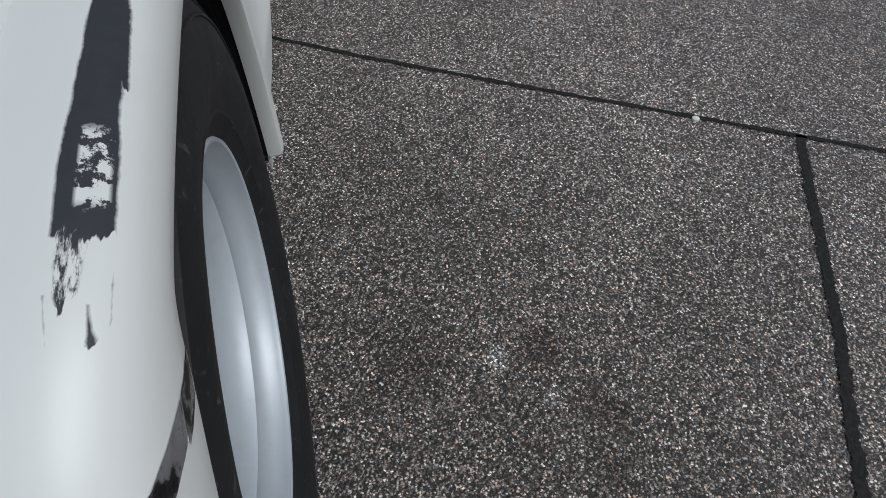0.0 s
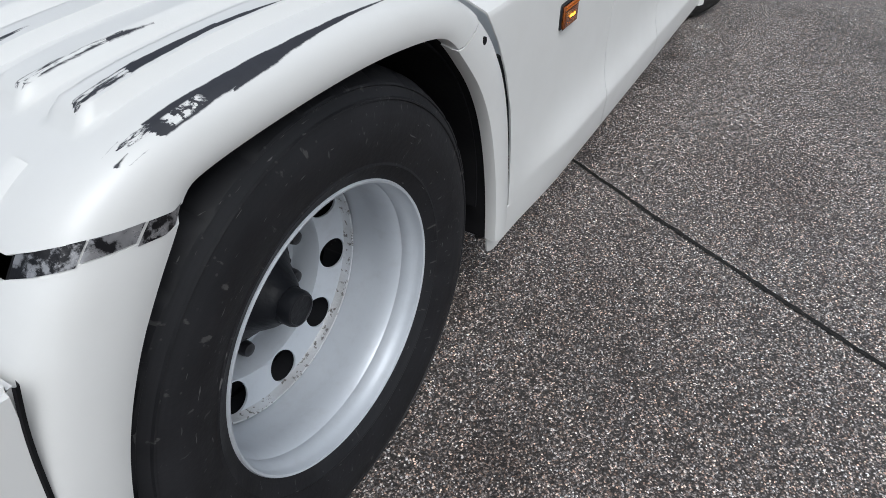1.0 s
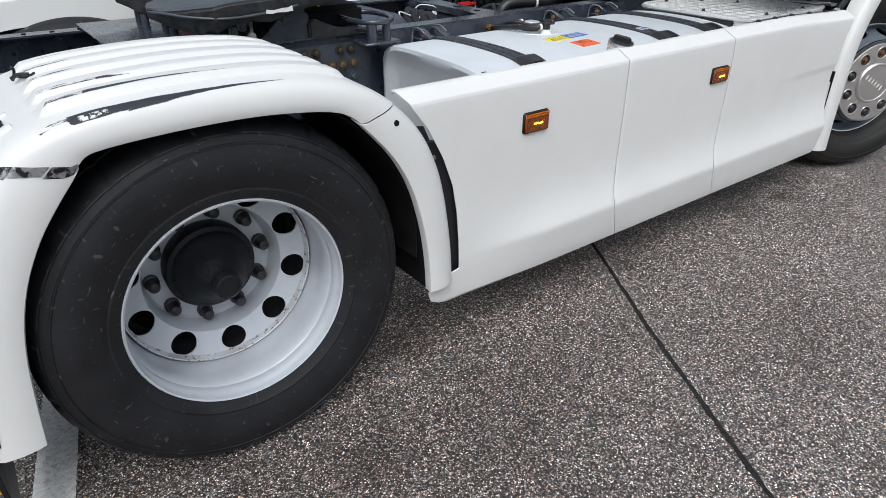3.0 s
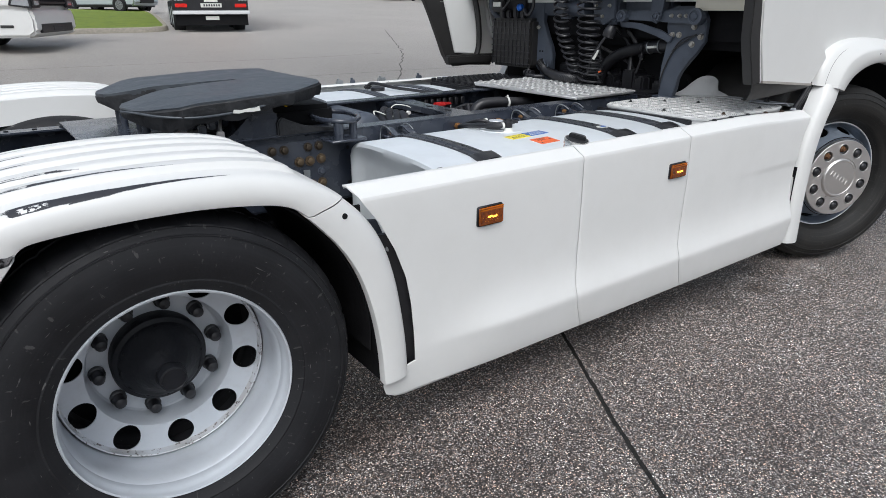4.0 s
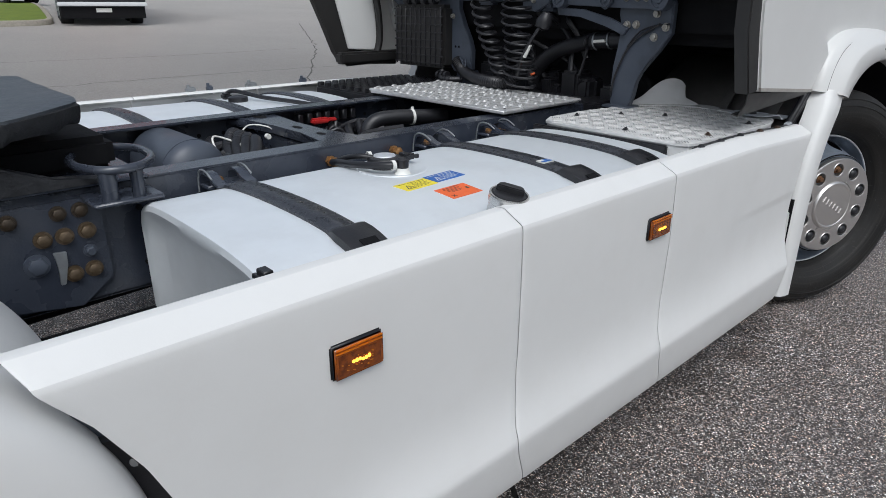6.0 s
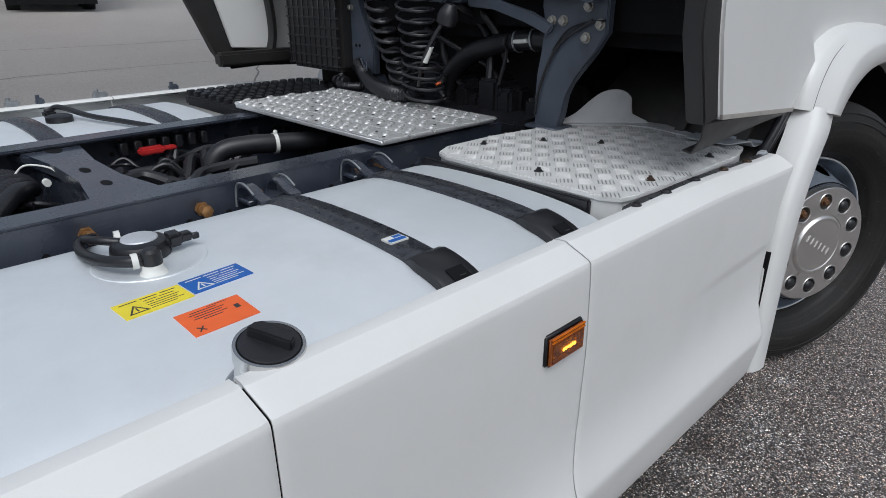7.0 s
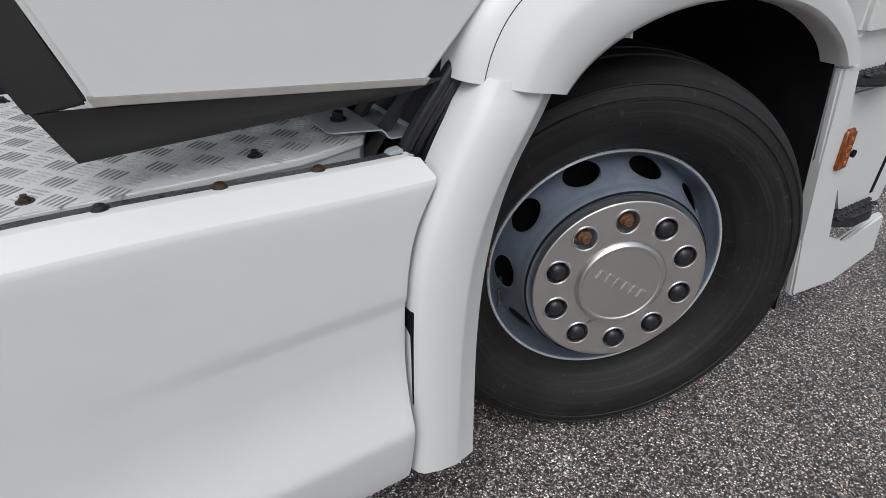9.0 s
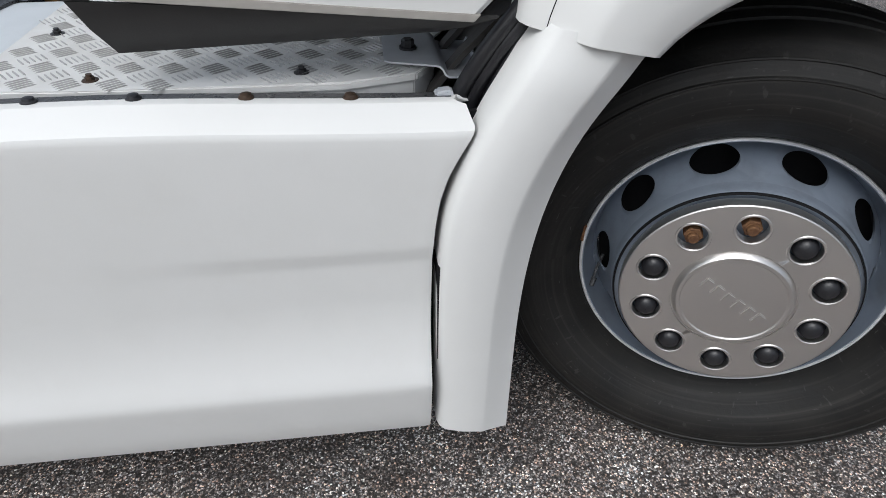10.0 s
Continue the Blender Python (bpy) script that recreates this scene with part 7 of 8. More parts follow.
coil("coiled_air_line", [(2.82, 0.215, 1.66), (2.81, 0.205, 1.45), (2.80, 0.165, 1.32), (2.80, 0.105, 1.22), (2.80, 0.045, 1.13), (2.79, 0.01, 1.06)], 0.046, 16, 0.0070, 0.07, 1, "black tightly coiled air line hanging behind the cab")
coil("coiled_air_line", [(2.79, -0.04, 1.68), (2.78, -0.055, 1.45), (2.77, -0.075, 1.30), (2.77, -0.10, 1.18), (2.77, -0.115, 1.05)], 0.070, 17, 0.0055, 0.16, 2, "black loosely coiled air line hanging behind the cab")
b = B()
tube(b, [(2.94, 0.49, 1.12), (2.92, 0.42, 1.075), (2.86, 0.30, 1.058), (2.80, 0.17, 1.056), (2.765, 0.05, 1.056), (2.775, -0.03, 1.062), (2.80, -0.06, 1.09)], 0.026, 12, 14, 0.005)
part("corrugated_hose", b, BLACK, TRUCK, "black corrugated hose lying on the plate")
b = B()
tube(b, [(2.75, -0.11, 1.10), (2.74, -0.14, 1.18), (2.75, -0.19, 1.27), (2.80, -0.235, 1.37)], 0.008, 8)
solid_lathe(b, [(0.012, 0), (0.032, 0.01), (0.036, 0.035), (0.03, 0.055), (0.018, 0.075)], 20, along((2.785, -0.205, 1.30), (2.80, -0.24, 1.42)))
part("hand_valve", b, BLACK, TRUCK, "black rubber bulb on a cable")
b = B()
rod(b, (2.745, -0.148, 1.185), (2.748, -0.175, 1.238), 0.0105, 12)
part("hose_label", b, PALEPLASTIC, TRUCK)
b = B()
rod(b, (2.79, -0.155, 1.105), (2.805, -0.165, 1.112), 0.005, 10)
part("coil_marker", b, ORANGE, TRUCK)
# grille box
b = B()
box(b, 2.88, 2.98, 0.53, 0.94, 1.075, 1.40, 0.02, 2)
grille = part("grille_box", b, DARKGREY, TRUCK, "black plastic air intake box with a square grid")
for k in range(10):
    b = B()
    y = 0.55 + k * 0.041
    box(b, 2.874, 2.882, y - 0.0035, y + 0.0035, 1.085, 1.39, 0.001, 1)
    part("grid_bar", b, BLACK, grille)
for k in range(8):
    b = B()
    z = 1.098 + k * 0.040
    box(b, 2.875, 2.883, 0.535, 0.935, z - 0.0035, z + 0.0035, 0.001, 1)
    part("grid_bar", b, BLACK, grille)
b = B()
tube(b, [(2.90, 0.56, 1.06), (2.86, 0.52, 1.03), (2.85, 0.45, 1.03), (2.90, 0.40, 1.03)], 0.016, 10, 10, 0.003)
for k in range(3):
    solid_lathe(b, [(0.022, 0), (0.022, 0.016)], 14, along((2.87, 0.56 - k * 0.03, 1.045), (2.87, 0.46 - k * 0.03, 1.045)))
part("pipe_joint", b, BLACK, TRUCK)
# couplings board with blue plugs
b = B()
box(b, 2.90, 2.95, 0.60, 0.92, 1.44, 1.70, 0.02, 2)
box(b, 2.86, 2.92, 0.80, 0.93, 1.44, 1.52, 0.012, 2)
part("coupling_board", b, BLACK, TRUCK)
for z in (1.47, 1.56):
    b = B()
    solid_lathe(b, [(0.024, 0), (0.024, 0.02), (0.015, 0.03)], 16, Matrix.Translation((2.90, 0.66, z)) @ Matrix.Rotation(radians(90), 4, "Z"))
    part("blue_plug", b, BLUEPLUG, TRUCK, "blue air coupling plug")
b = B()
tube(b, [(2.86, 0.70, 1.62), (2.85, 0.74, 1.50), (2.87, 0.82, 1.46), (2.88, 0.88, 1.55), (2.88, 0.90, 1.64)], 0.012, 10)
tube(b, [(2.87, 0.60, 1.46), (2.86, 0.55, 1.42), (2.88, 0.52, 1.48), (2.88, 0.53, 1.60)], 0.010, 10)
for k in range(4):
    box(b, 2.87, 2.92, 0.60 + k * 0.07, 0.645 + k * 0.07, 1.40, 1.45 + 0.03 * (k % 2), 0.008, 2)
part("air_line", b, BLACK, TRUCK)
b = B()
box(b, 2.858, 2.864, 0.83, 0.91, 1.475, 1.505, 0.002, 1)
part("valve_label", b, PALEPLASTIC, TRUCK)
# left side battery deck in knobbed rubber
b = B()
box(b, 2.38, 3.0, 0.50, 1.02, 0.94, 0.985, 0.01, 2)
part("left_deck", b, BLACK, TRUCK, "black knobbed rubber deck on the far side")
b = B()
prism(b, [(-0.021, 0.0), (-0.012, 0.014), (0.012, 0.014), (0.021, 0.0), (0.012, -0.014), (-0.012, -0.014)], 0.0, 0.020, "z", 0.003)
knob = mesh_of(b, "rubber_knob")
knob.materials.append(BLACK)
for k in range(15):
    for i in range(13):
        o = new("rubber_knob", knob)
        o.parent = TRUCK
        o.matrix_local = Matrix.Translation((2.405 + i * 0.0465 + (0.023 if k % 2 else 0), 0.520 + k * 0.0345, 0.984))
# small fittings along the top of the far skirt
for x, w in ((1.76, 0.05), (1.86, 0.03), (2.09, 0.06), (2.41, 0.04)):
    b = B()
    box(b, x - w / 2, x + w / 2, 1.185, 1.215, 0.965, 1.008, 0.006, 2)
    rod(b, (x - w * 0.2, 1.2, 1.0), (x - w * 0.2, 1.2, 1.020), 0.008, 10)
    part("skirt_clamp", b, GREYFRAME if w < 0.05 else GALV, TRUCK)
# hanging black flap below the cab's rear, mud guard of the front wheel
b = B()
rows = []
for i in range(15):
    a = radians(lerp(100, 205, i / 14))
    rows.append([(3.72 + 0.68 * math.cos(a), y, 0.50 + 0.70 * math.sin(a)) for y in (-1.16, -0.95, -0.70, -0.47)])
sheet(b, rows, 0.008)
part("front_wheel_liner", b, LIFTEDPLASTIC, TRUCK, "black plastic front wheel liner")
b = B()
for k in range(3):
    rows = []
    for i in range(12):
        a = radians(lerp(128, 168, i / 11))
        rows.append([(3.72 + (0.70 + 0.014) * math.cos(a), -1.10 + 0.10 * k + d, 0.50 + (0.72 + 0.014) * math.sin(a)) for d in (0, 0.03)])
    sheet(b, rows, 0.01)
part("liner_rib", b, LIFTEDPLASTIC, TRUCK)
# ---- front wheel arch ----
F_OUT = [(3.270, 1.092), (3.278, 1.14), (3.305, 1.20), (3.355, 1.25), (3.43, 1.283), (3.53, 1.303), (3.68, 1.310), (3.88, 1.305), (4.08, 1.282), (4.22, 1.245), (4.33, 1.185), (4.43, 1.09), (4.50, 0.985)]
F_IN = [(3.462, 1.056), (3.492, 1.090), (3.56, 1.132), (3.66, 1.165), (3.76, 1.182), (3.88, 1.186), (4.00, 1.178), (4.14, 1.152), (4.25, 1.112), (4.34, 1.062), (4.39, 1.020), (4.415, 0.985)]
FO = along_line([(x, 0, z) for x, z in F_OUT], 61)
FI = along_line([(x, 0, z) for x, z in F_IN], 61)
for s in (-1, 1):
    b = B()
    rows = []
    for o, e in zip(FO, FI):
        row = []
        for y, f in ((1.20, -0.01), (1.247, 0.0), (1.258, 0.025), (1.265, 0.08), (1.2685, 0.30), (1.2695, 0.52), (1.266, 0.58), (1.255, 0.65), (1.226, 0.86), (1.214, 0.96), (1.200, 1.0), (1.15, 1.02)):
            p = e.lerp(o, f)
            row.append((p.x, s * y, p.z))
        rows.append(row)
    sheet(b, rows, -0.006)
    part("front_wheel_arch", b, CABWHITE, TRUCK, "white front wheel arch flare", 40)
b = B()
sheet(b, [[tuple(Vector((e.lerp(o, f).x, -1.2335 + (f - 0.86) * 0.12, e.lerp(o, f).z))) for f in (0.862, 0.869)] for o, e in zip(FO[:44], FI[:44])])
part("arch_seam", b, SHADOWBLACK, TRUCK)
# ribbed black rubber between the cab panel and the arch
for k in range(4):
    b = B()
    tube(b, [(3.36 + k * 0.02, -1.165, 1.24), (3.29 + k * 0.02, -1.17, 1.13), (3.225 + k * 0.022, -1.165, 1.04), (3.185 + k * 0.024, -1.15, 0.96), (3.17 + k * 0.024, -1.14, 0.88)], 0.014, 10, 6)
    part("gap_rubber", b, BLACK, TRUCK)
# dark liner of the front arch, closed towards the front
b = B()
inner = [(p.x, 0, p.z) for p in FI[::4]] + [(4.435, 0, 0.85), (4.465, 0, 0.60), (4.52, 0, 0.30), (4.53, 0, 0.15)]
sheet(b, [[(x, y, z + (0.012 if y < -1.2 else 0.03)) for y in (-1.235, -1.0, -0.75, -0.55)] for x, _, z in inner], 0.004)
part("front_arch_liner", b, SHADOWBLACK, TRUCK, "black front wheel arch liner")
# rear leg of the arch
L_OUT = [(3.304, 1.097), (3.264, 1.035), (3.224, 0.965), (3.194, 0.90), (3.174, 0.85), (3.159, 0.80), (3.149, 0.73), (3.145, 0.62), (3.144, 0.42), (3.144, 0.262)]
L_IN = [(3.474, 1.070), (3.420, 1.00), (3.368, 0.92), (3.328, 0.82), (3.303, 0.70), (3.291, 0.56), (3.289, 0.40), (3.288, 0.240)]
LO = along_line([(x, 0, z) for x, z in L_OUT], 40)
LI = along_line([(x, 0, z) for x, z in L_IN], 40)
for s in (-1, 1):
    b = B()
    rows = []
    for k, (o, e) in enumerate(zip(LO, LI)):
        row = []
        low = k / 39
        tuck = 0.010 * (1 - smoothstep(0, 4, k))
        for y, f in ((1.18, 0.0), (1.238, 0.005), (1.252, 0.04), (1.260, 0.10), (1.266, 0.34), (1.266, 0.62), (1.2645, 0.655), (lerp(1.258, 1.262, low), 0.70), (lerp(1.226, 1.250, low), 0.985), (lerp(1.216, 1.240, low), 1.0), (1.17, 1.0)):
            p = o.lerp(e, f)
            row.append((p.x, s * (y - tuck), p.z))
        rows.append(row)
    sheet(b, rows, -0.006 if s < 0 else 0.006)
    part("arch_leg", b, WHITE, TRUCK, "white rear leg of the front wheel arch", 40)
b = B()
prism(b, [(-1.2475, 0.685), (-1.19, 0.685), (-1.19, 0.46), (-1.2475, 0.455)], 3.1405, 3.1485, "x", 0.001)
part("leg_slot", b, SHADOWBLACK, TRUCK)
# dark plate added behind the gap, standing in for its shade
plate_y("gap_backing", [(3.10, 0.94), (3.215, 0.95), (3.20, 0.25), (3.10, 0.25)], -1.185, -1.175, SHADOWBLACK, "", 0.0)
b = B()
solid_lathe(b, [(0.007, 0), (0.007, 0.005)], 10, Matrix.Translation((3.79, -1.275, 1.235)))
part("arch_screw", b, BLACK, TRUCK)
# front corner: bumper side, steps, lamp
b = B()
prism(b, [(4.418, 0.98), (4.502, 0.98), (4.53, 0.80), (4.60, 0.62), (4.66, 0.40), (4.80, 0.34), (5.02, 0.40), (5.05, 0.24), (4.80, 0.19), (4.55, 0.22), (4.50, 0.45), (4.46, 0.70)], -1.262, -1.232, "y", 0.008)
corner = part("front_corner", b, CABWHITE, TRUCK, "white front corner panel with two steps")
b = B()
prism(b, [(4.56, 1.2), (4.90, 1.2), (5.06, 1.2), (5.06, 0.36), (4.72, 0.30), (4.60, 0.64)], -1.12, -1.06, "y", 0.01)
prism(b, [(4.53, 0.88), (5.06, 0.88), (5.06, 0.60), (4.64, 0.56)], -1.20, -1.10, "y", 0.012)
part("step_well", b, CABWHITE, corner)
for x0, z in ((4.55, 0.93), (4.68, 0.45)):
    b = B()
    prism(b, [(x0, -1.14), (x0 + 0.02, -1.23), (x0 + 0.10, -1.275), (x0 + 0.20, -1.275), (x0 + 0.30, -1.22), (x0 + 0.32, -1.12)], z - 0.035, z, "z", 0.008)
    part("step", b, DARKGREY, corner, "dark grey honeycomb step tread")
    b = B()
    for i in range(7):
        for j in range(4):
            cx, cy = x0 + 0.05 + i * 0.036 + (j % 2) * 0.018, -1.245 + j * 0.031
            solid_lathe(b, [(0.0135, z - 0.001), (0.0115, z + 0.004), (0.008, z + 0.004), (0.007, z)], 6, Matrix.Translation((cx, cy, 0)) @ Matrix.Rotation(radians(90), 4, "X"))
    part("tread", b, BLACK, corner)
b = B()
box(b, 4.535, 4.585, -1.276, -1.255, 0.665, 0.79, 0.008, 3)
part("marker_lamp", b, AMBERDARK, corner, "amber marker lamp on the front corner")
b = B()
for k in range(4):
    box(b, 4.552, 4.568, -1.2785, -1.275, 0.685 + k * 0.024, 0.697 + k * 0.024, 0.002, 1)
part("led", b, AMBER, corner)
b = B()
solid_lathe(b, [(0.012, -0.004), (0.012, 0.004)], 16, Matrix.Translation((4.70, -1.232, 0.675)))
part("corner_hole", b, SHADOWBLACK, corner)
b = B()
prism(b, [(4.60, 0.875), (5.13, 0.875), (5.115, 0.60), (5.07, 0.41), (4.80, 0.41), (4.68, 0.60)], -1.210, -1.15, "y", 0.012)
part("lower_panel", b, CABWHITE, corner)
b = B()
prism(b, [(4.53, 1.045), (5.15, 1.045), (5.15, 0.895), (4.53, 0.895)], -1.210, -1.15, "y", 0.010)
part("upper_panel", b, CABWHITE, corner)
for p, q in (((4.775, 1.02), (4.758, 0.93)), ((5.02, 0.76), (4.975, 0.47))):
    b = B()
    prism(b, [(p[0] - 0.008, p[1]), (p[0] + 0.008, p[1]), (q[0] + 0.008, q[1]), (q[0] - 0.008, q[1])], -1.2135, -1.2035, "y")
    part("corner_slot", b, SHADOWBLACK, corner)
b = B()
box(b, 4.53, 5.10, -1.235, -1.12, 1.03, 1.6, 0.02, 3)
part("door_bottom", b, CABWHITE, TRUCK)

# ---- the yard behind ----
def wheel_simple(b_t, b_r, x, y, z, r, w, s):
    t = Matrix.Translation((x, y, z))
    solid_lathe(b_t, [(r * 0.6, -w / 2), (r * 0.93, -w / 2), (r, -w * 0.35), (r, w * 0.35), (r * 0.93, w / 2), (r * 0.6, w / 2)], 28, t)
    solid_lathe(b_r, [(r * 0.62, -w / 2 - 0.004), (r * 0.5, -w / 2 + 0.02), (r * 0.2, -w / 2 - 0.008)], 20, t)
    solid_lathe(b_r, [(r * 0.62, w / 2 + 0.004), (r * 0.5, w / 2 - 0.02), (r * 0.2, w / 2 + 0.008)], 20, t)


def parked_car(m, paint, label, length=4.3, suv=False, group=""):
    """A car along its own x, standing on z = 0."""
    car = thing("parked_car", label, "car", group, m)
    h = 1.62 if suv else 1.45
    k = length / 4.3
    w = 0.9
    side = [(-2.08, 0.34), (-2.14, 0.50), (-2.12, 0.72), (-2.02, 0.92), (-1.7, 0.98), (-1.2, 1.0), (0.9, 0.98), (1.3, 0.93), (1.75, 0.84), (2.02, 0.72), (2.14, 0.56), (2.13, 0.38), (2.0, 0.27), (-1.95, 0.27)]
    b = B()
    prism(b, [(x * k, z * (h / 1.5)) for x, z in side], -w, w, "y", 0.09)
    part("body", b, paint, car)
    for x in (-1.32 * k, 1.32 * k):
        for s in (-1, 1):
            b = B()
            solid_lathe(b, [(0.385, -0.008), (0.385, 0.008)], 28, Matrix.Translation((x, s * (w + 0.002), 0.36)))
            part("wheel_arch", b, BLACK, car)
    b = B()
    box(b, -1.9 * k, 1.9 * k, -w - 0.004, w + 0.004, 0.24, 0.36, 0.03, 2)
    part("sill", b, BLACK, car)
    roof = [(-1.75, 0.97), (-1.35, 1.40), (-0.9, 1.49), (0.1, 1.49), (0.95, 0.98)]
    b = B()
    prism(b, [(x * k, z * (h / 1.5)) for x, z in roof], -w + 0.12, w - 0.12, "y", 0.06)
    part("cabin", b, paint, car)
    for s in (-1, 1):
        b = B()
        prism(b, [(x * k, z * (h / 1.5)) for x, z in ((-1.5, 1.0), (-1.22, 1.36), (-0.85, 1.42), (-0.35, 1.42), (-0.35, 1.0))], s * (w - 0.125), s * (w - 0.105), "y", 0.004)
        part("side_window", b, GLASS, car)
        b = B()
        prism(b, [(x * k, z * (h / 1.5)) for x, z in ((-0.28, 1.0), (-0.28, 1.42), (0.08, 1.42), (0.74, 1.0))], s * (w - 0.125), s * (w - 0.105), "y", 0.004)
        part("side_window", b, GLASS, car)
    b = B()
    prism(b, [(x * k, z * (h / 1.5)) for x, z in ((0.20, 1.44), (0.90, 1.01), (0.97, 1.02), (0.27, 1.46))], -w + 0.2, w - 0.2, "y", 0.004)
    part("windscreen", b, GLASS, car)
    for x in (-1.32 * k, 1.32 * k):
        for s in (-1, 1):
            bt, br = B(), B()
            wheel_simple(bt, br, x, s * (w - 0.07), 0.34, 0.34, 0.22, s)
            o = part("wheel", bt, RUBBER, car)
            part("rim", br, CARRIM, o)
    for s in (-1, 1):
        b = B()
        box(b, 2.0 * k, 2.12 * k, s * 0.72 - 0.16, s * 0.72 + 0.16, 0.72, 0.86, 0.03, 2)
        part("headlamp", b, HEADLAMP, car)
        b = B()
        box(b, -2.13 * k, -2.03 * k, s * 0.74 - 0.12, s * 0.74 + 0.12, 0.75, 0.95, 0.02, 2)
        part("tail_lamp", b, RED, car)
    b = B()
    box(b, 2.05 * k, 2.165 * k, -0.5, 0.5, 0.42, 0.66, 0.02, 2)
    part("grille", b, BLACK, car)
    return car


def on_ground(x, y, turn):
    return pose(x, y, ground_height(y), 0, 0, turn)


parked_car(on_ground(6.3, 33.9, -50), CARSILVER, "silver compact off-road car parked beyond the lawn", 4.5, True)
ROW = ((27.4, 66.0, CARBLACK, "black car parked in the far row"), (29.2, 62.2, CARBLACK, "black car parked in the far row"), (31.0, 60.2, CARBLUE, "dark blue car parked in the far row"), (32.8, 58.4, CARWHITE, "white car parked in the far row"),
       (34.6, 56.6, CARWHITE, "white car parked in the far row"), (36.4, 54.8, CARBLUE, "dark blue car parked in the far row"), (38.6, 53.0, CARWHITE, "white car parked in the far row"), (41.0, 51.0, CARBLACK, "black car parked in the far row"))
for x, y, mat, label in ROW:
    parked_car(on_ground(x, y, 215), mat, label, 4.3, False, "cars in the far row")


def semi_trailer(m):
    t = thing("semi_trailer", "parked trailer with a dark frame, red lamps and white bumper", "trailer", "", m)
    b = B()
    box(b, 0.0, 9.0, -1.27, 1.27, 1.30, 3.9, 0.03, 2)
    part("box_body", b, REDBOARD, t, "dark red box body")
    b = B()
    box(b, -0.02, 9.0, -1.24, 1.24, 1.10, 1.31, 0.02, 2)
    box(b, 0.1, 8.8, -0.5, 0.5, 0.75, 1.12, 0.02, 2)
    box(b, -0.02, 0.10, -1.22, 1.22, 0.70, 1.12, 0.01, 1)
    part("chassis", b, BLACK, t)
    for y in (-0.86, 0.86):
        b = B()
        box(b, -0.045, -0.018, y - 0.28, y + 0.28, 1.14, 1.28, 0.01, 1)
        part("reflector_board", b, ORANGE, t)
        b = B()
        box(b, -0.05, -0.02, y * 1.12 - 0.19, y * 1.12 + 0.19, 0.80, 0.92, 0.012, 2)
        part("tail_lamp", b, RED, t)
        for k in range(3):
            b = B()
            box(b, -0.05, -0.02, y * 1.2 - 0.15 + k * 0.1, y * 1.2 - 0.07 + k * 0.1, 1.0, 1.06, 0.01, 2)
            part("white_lamp", b, HEADLAMP, t)
    b = B()
    box(b, -0.045, -0.021, -0.34, 0.34, 0.80, 0.93, 0.004, 1)
    plate = part("number_plate", b, PALEPLASTIC, t)
    b = B()
    box(b, -0.045, -0.021, -0.22, 0.22, 0.97, 1.05, 0.004, 1)
    part("notice_plate", b, PALEPLASTIC, t)
    b = B()
    for k in range(7):
        box(b, -0.049, -0.044, -0.28 + k * 0.08, -0.23 + k * 0.08, 0.83, 0.90, 0.002, 1)
    part("plate_marking", b, INK, plate)
    b = B()
    box(b, -0.10, 0.02, -1.25, 1.25, 0.58, 0.70, 0.02, 2)
    part("bumper", b, CARWHITE, t, "white steel bumper")
    b = B()
    box(b, 0.0, 0.03, -1.18, 1.18, 0.22, 0.58, 0.01, 1)
    flap = part("mud_flap", b, SHADOWBLACK, t)
    b = B()
    box(b, -0.008, -0.002, -0.22, 0.22, 0.40, 0.52, 0.002, 1)
    part("flap_marking", b, PALEPLASTIC, flap)
    for x in (1.3, 2.6, 3.9):
        for y in (-1.02, 1.02):
            bt, br = B(), B()
            wheel_simple(bt, br, x, y, 0.52, 0.52, 0.36, 1)
            o = part("wheel", bt, RUBBER, t)
            part("rim", br, RIM, o)
    return t


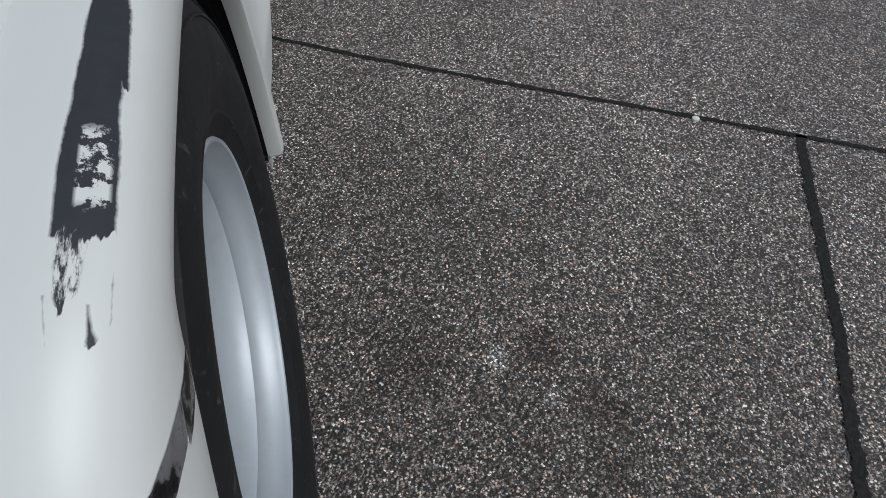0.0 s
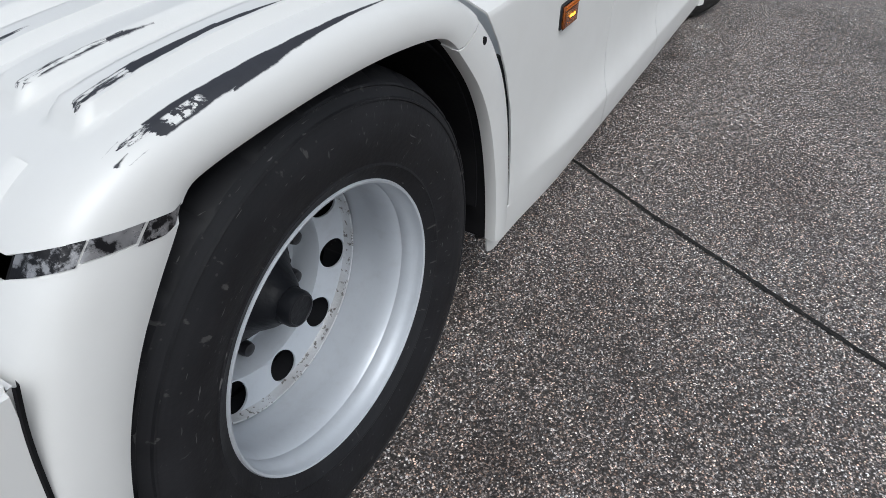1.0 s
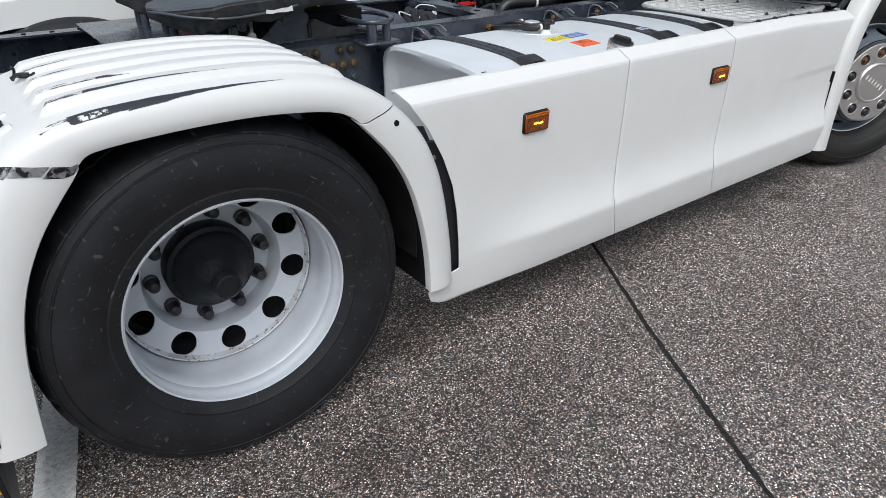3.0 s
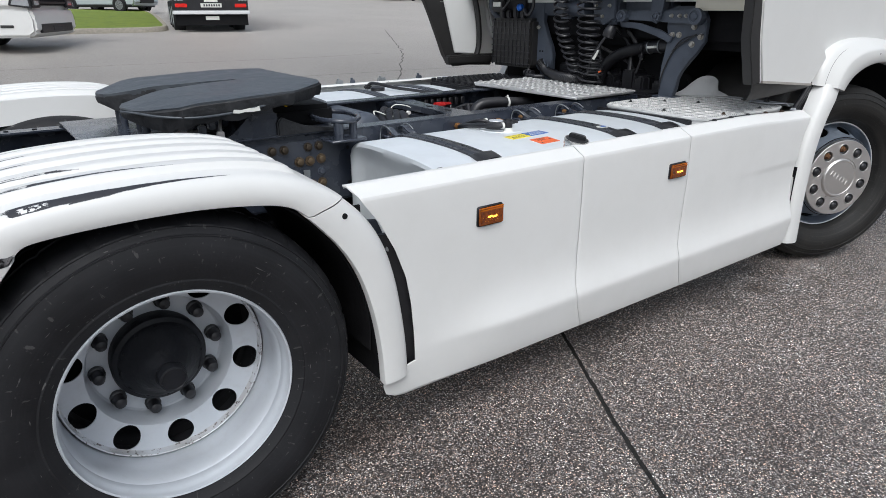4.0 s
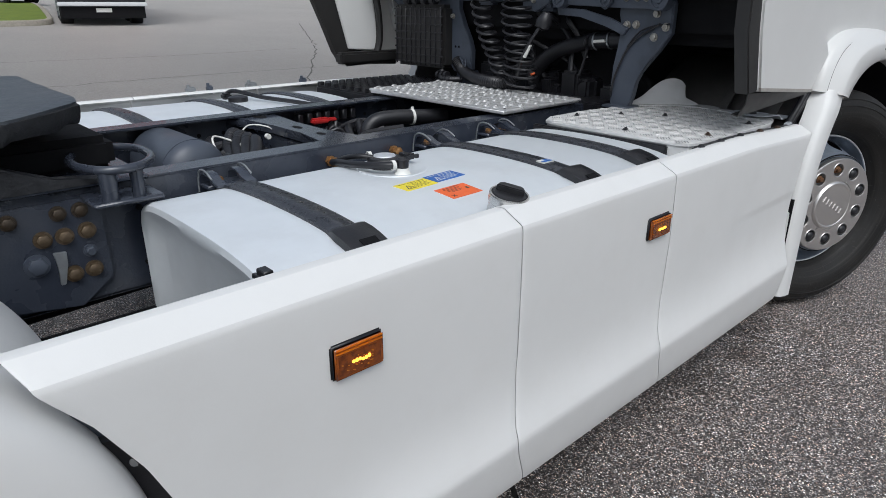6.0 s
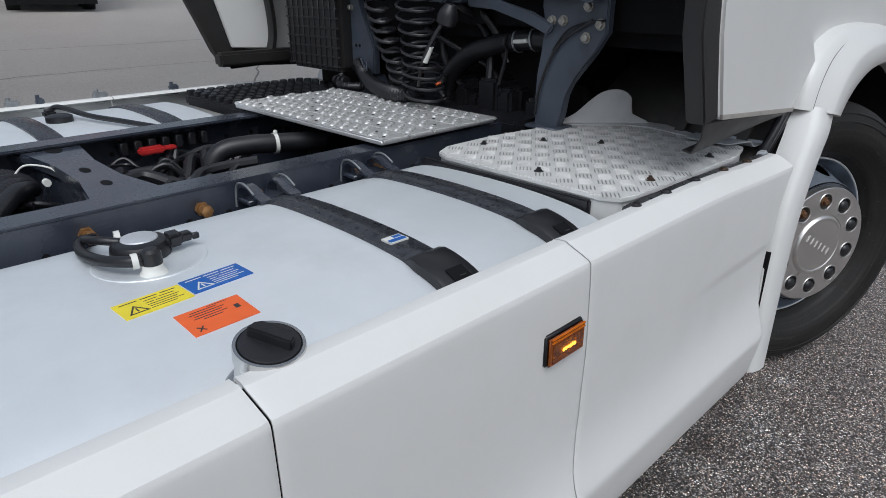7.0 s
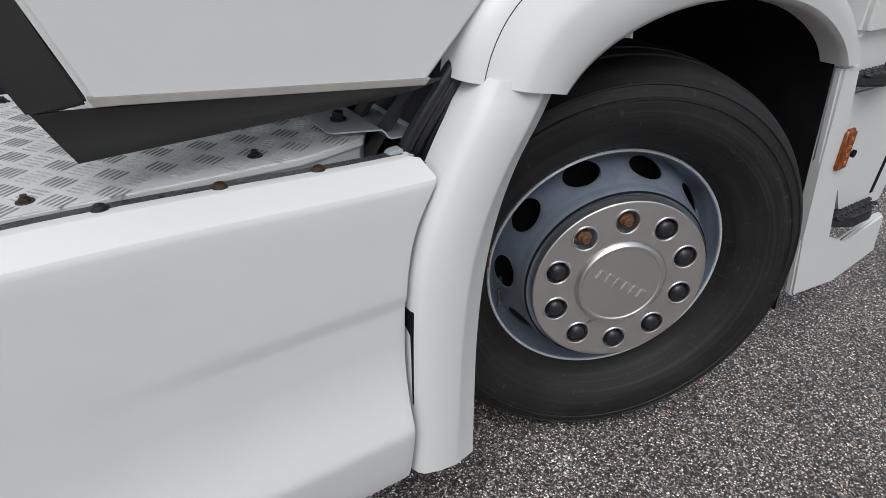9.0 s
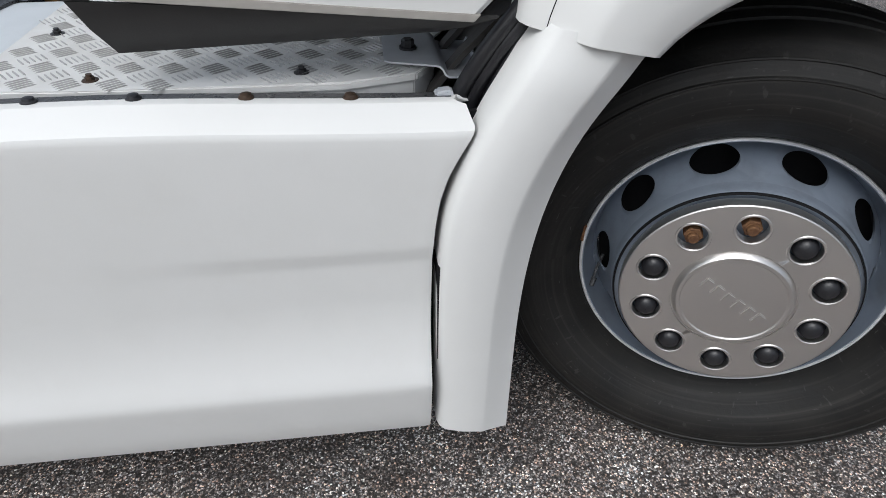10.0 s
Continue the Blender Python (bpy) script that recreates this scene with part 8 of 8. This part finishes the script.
def cab_truck(m):
    t = thing("parked_truck", "white tractor truck with a black grille parked in the yard", "truck", "", m)
    b = B()
    prism(b, [(-2.2, 1.0), (-2.2, 3.4), (0.9, 3.4), (1.28, 2.2), (1.38, 1.3), (1.40, 0.95), (0.32, 0.93), (0.20, 1.02), (-0.03, 1.24), (-0.58, 1.34), (-1.13, 1.22), (-1.33, 1.0)], -1.25, 1.25, "y", 0.06)
    part("cab", b, CABWHITE, t)
    b = B()
    prism(b, [(0.26, 0.93), (1.40, 0.95), (1.47, 0.70), (1.46, 0.42), (1.30, 0.30), (0.36, 0.30), (0.24, 0.60)], -1.24, 1.24, "y", 0.06)
    part("bumper", b, CABWHITE, t)
    b = B()
    box(b, -2.1, 0.20, -1.0, 1.0, 0.45, 1.1, 0.05, 2)
    part("chassis", b, SHADOWBLACK, t)
    for y in (-1.1, 1.1):
        bt, br = B(), B()
        wheel_simple(bt, br, -0.58, y, 0.52, 0.52, 0.33, 1)
        o = part("wheel", bt, RUBBER, t)
        part("rim", br, RIM, o)
    b = B()
    prism(b, [(1.36, 1.0), (1.44, 1.0), (1.40, 1.45), (1.26, 2.15), (1.20, 2.15)], -0.92, 0.92, "y", 0.02)
    grille = part("grille", b, SHADOWBLACK, t)
    for k in range(6):
        b = B()
        z = 1.04 + k * 0.17
        x = 1.42 - 0.10 * max(0, (z - 1.2)) - 0.05 * max(0, z - 1.5)
        box(b, x - 0.02, x + 0.035, -0.90, 0.90, z, z + 0.05, 0.01, 1)
        part("slat", b, DARKGREY, grille)
    b = B()
    box(b, 1.40, 1.475, -0.95, 0.95, 0.40, 0.62, 0.02, 2)
    part("air_intake", b, BLACK, t)
    for s in (-1, 1):
        b = B()
        prism(b, [(0.98, 1.00), (1.46, 0.93), (1.45, 1.16), (1.06, 1.22)], s * 1.245 - 0.02, s * 1.245 + 0.02, "y", 0.01)
        box(b, 1.40, 1.475, min(s * 0.78, s * 1.22), max(s * 0.78, s * 1.22), 0.95, 1.16, 0.02, 2)
        lamp = part("headlamp_housing", b, BLACK, t)
        b = B()
        box(b, 1.43, 1.482, min(s * 0.86, s * 1.14), max(s * 0.86, s * 1.14), 0.99, 1.12, 0.02, 2)
        prism(b, [(1.04, 1.02), (1.42, 0.98), (1.41, 1.12), (1.12, 1.17)], s * 1.265 - 0.006, s * 1.265 + 0.006, "y", 0.004)
        part("headlamp", b, HEADLAMP, lamp)
        b = B()
        box(b, 0.75, 1.10, s * 1.255 - 0.012, s * 1.255 + 0.012, 1.38, 1.50, 0.004, 1)
        part("yellow_mark", b, YELLOW, t)
        b = B()
        box(b, 0.72, 1.0, s * 1.24 - 0.02, s * 1.24 + 0.02, 0.52, 0.58, 0.01, 1)
        part("step", b, DARKGREY, t)
    b = B()
    box(b, 1.468, 1.485, -0.28, 0.28, 0.44, 0.54, 0.004, 1)
    part("number_plate", b, INK, t)
    return t


semi_trailer(on_ground(7.1, 20.6, 78))
cab_truck(on_ground(0.60, 16.9, -27))

# lawn island with kerb
LAWN = [(-6, 21.1), (3, 21.1), (5.2, 21.2), (5.7, 21.6), (5.95, 22.4), (7.9, 33), (7, 34), (-6, 35)]
b = B()
rows = []
P = along_line([(x, y, 0) for x, y in LAWN + LAWN[:1]], 80)
c = Vector((1.0, 28, 0))
for f in (1.0, 0.8, 0.55, 0.25, 0.02):
    rows.append([(c.lerp(p, f).x, c.lerp(p, f).y, ground_height(c.lerp(p, f).y) + 0.14 + 0.03 * (1 - f)) for p in P])
sheet(b, rows)
tagged(part("lawn", b, GRASS, None, "green mown lawn island"), "", "lawn", kind="stuff")
b = B()
rows = []
for p in P:
    d = (p - c).normalized()
    rows.append([((p + d * o).x, (p + d * o).y, ground_height((p + d * o).y) + z) for o, z in ((-0.04, 0.10), (-0.04, 0.155), (0.0, 0.16), (0.12, 0.155), (0.15, 0.12), (0.16, -0.05))])
sheet(b, rows)
tagged(part("kerb", b, KERB, None, "pale concrete kerb round the lawn"), "", "kerb", kind="structure")


def crack(pts, w):
    b = B()
    P = along_line([(x, y, 0) for x, y in pts], 50)
    rows = []
    for i, p in enumerate(P):
        k = noise.noise((i * 0.7, 5, w)) * 0.12
        d = (P[min(i + 1, 49)] - P[max(i - 1, 0)]).normalized()
        u = Vector((-d.y, d.x, 0))
        q, r = p + u * (k - w), p + u * (k + w * (1 + noise.noise((i * 1.3, 9, w))))
        rows.append([(q.x, q.y, ground_height(q.y) + 0.006), (r.x, r.y, ground_height(r.y) + 0.006)])
    sheet(b, rows)
    tagged(part("crack", b, CRACKTONE, None, "thin dark crack in the yard's surface"), "", "crack", kind="structure")


for pts in ([(-4, 9.2), (1, 9.0), (5, 9.4), (10, 9.1)], [(-3, 12.4), (2, 12.6), (6, 12.2), (9, 12.5)], [(2, 6.1), (4, 6.3), (7, 6.0)]):
    crack(pts, 0.011)
crack([(5.6, 6.5), (7.9, 10.0), (9.6, 12.5), (10.7, 14.6), (13.6, 20.0)], 0.014)

# hedge and trees far off, closing the yard
def tree(x, y, h, r, seed):
    rr = random.Random(seed)
    t = thing("tree", "leafy green tree at the far edge of the yard", "tree", "trees round the yard", on_ground(x, y, 0))
    b = B()
    rod(b, (0, 0, 0), (0, 0, h * 0.5), 0.22, 10, 0.12)
    for k in range(5):
        a = rr.uniform(0, 6.28)
        rod(b, (0, 0, h * 0.35 + k * 0.3), (r * 0.6 * math.cos(a), r * 0.6 * math.sin(a), h * 0.65 + k * 0.2), 0.08, 8, 0.03)
    part("trunk", b, KERB, t)
    b = B()
    for k in range(700):
        u = Vector((rr.gauss(0, 1), rr.gauss(0, 1), rr.gauss(0, 1))).normalized() * rr.uniform(0.4, 1) ** 0.5
        p = Vector((u.x * r, u.y * r, h * 0.68 + u.z * h * 0.34))
        q = Vector((rr.gauss(0, 1), rr.gauss(0, 1), rr.gauss(0, 1))).normalized()
        e = q.orthogonal().normalized() * rr.uniform(0.15, 0.4)
        g = q.cross(e)
        b.faces.new([b.verts.new(p + e), b.verts.new(p + g), b.verts.new(p - e), b.verts.new(p - g)])
    part("crown", b, LEAF, t, "", 0)


for k in range(9):
    tree(-14 + k * 8.5, 62 + (k % 3) * 4, 8 + (k % 4), 3.2, k)
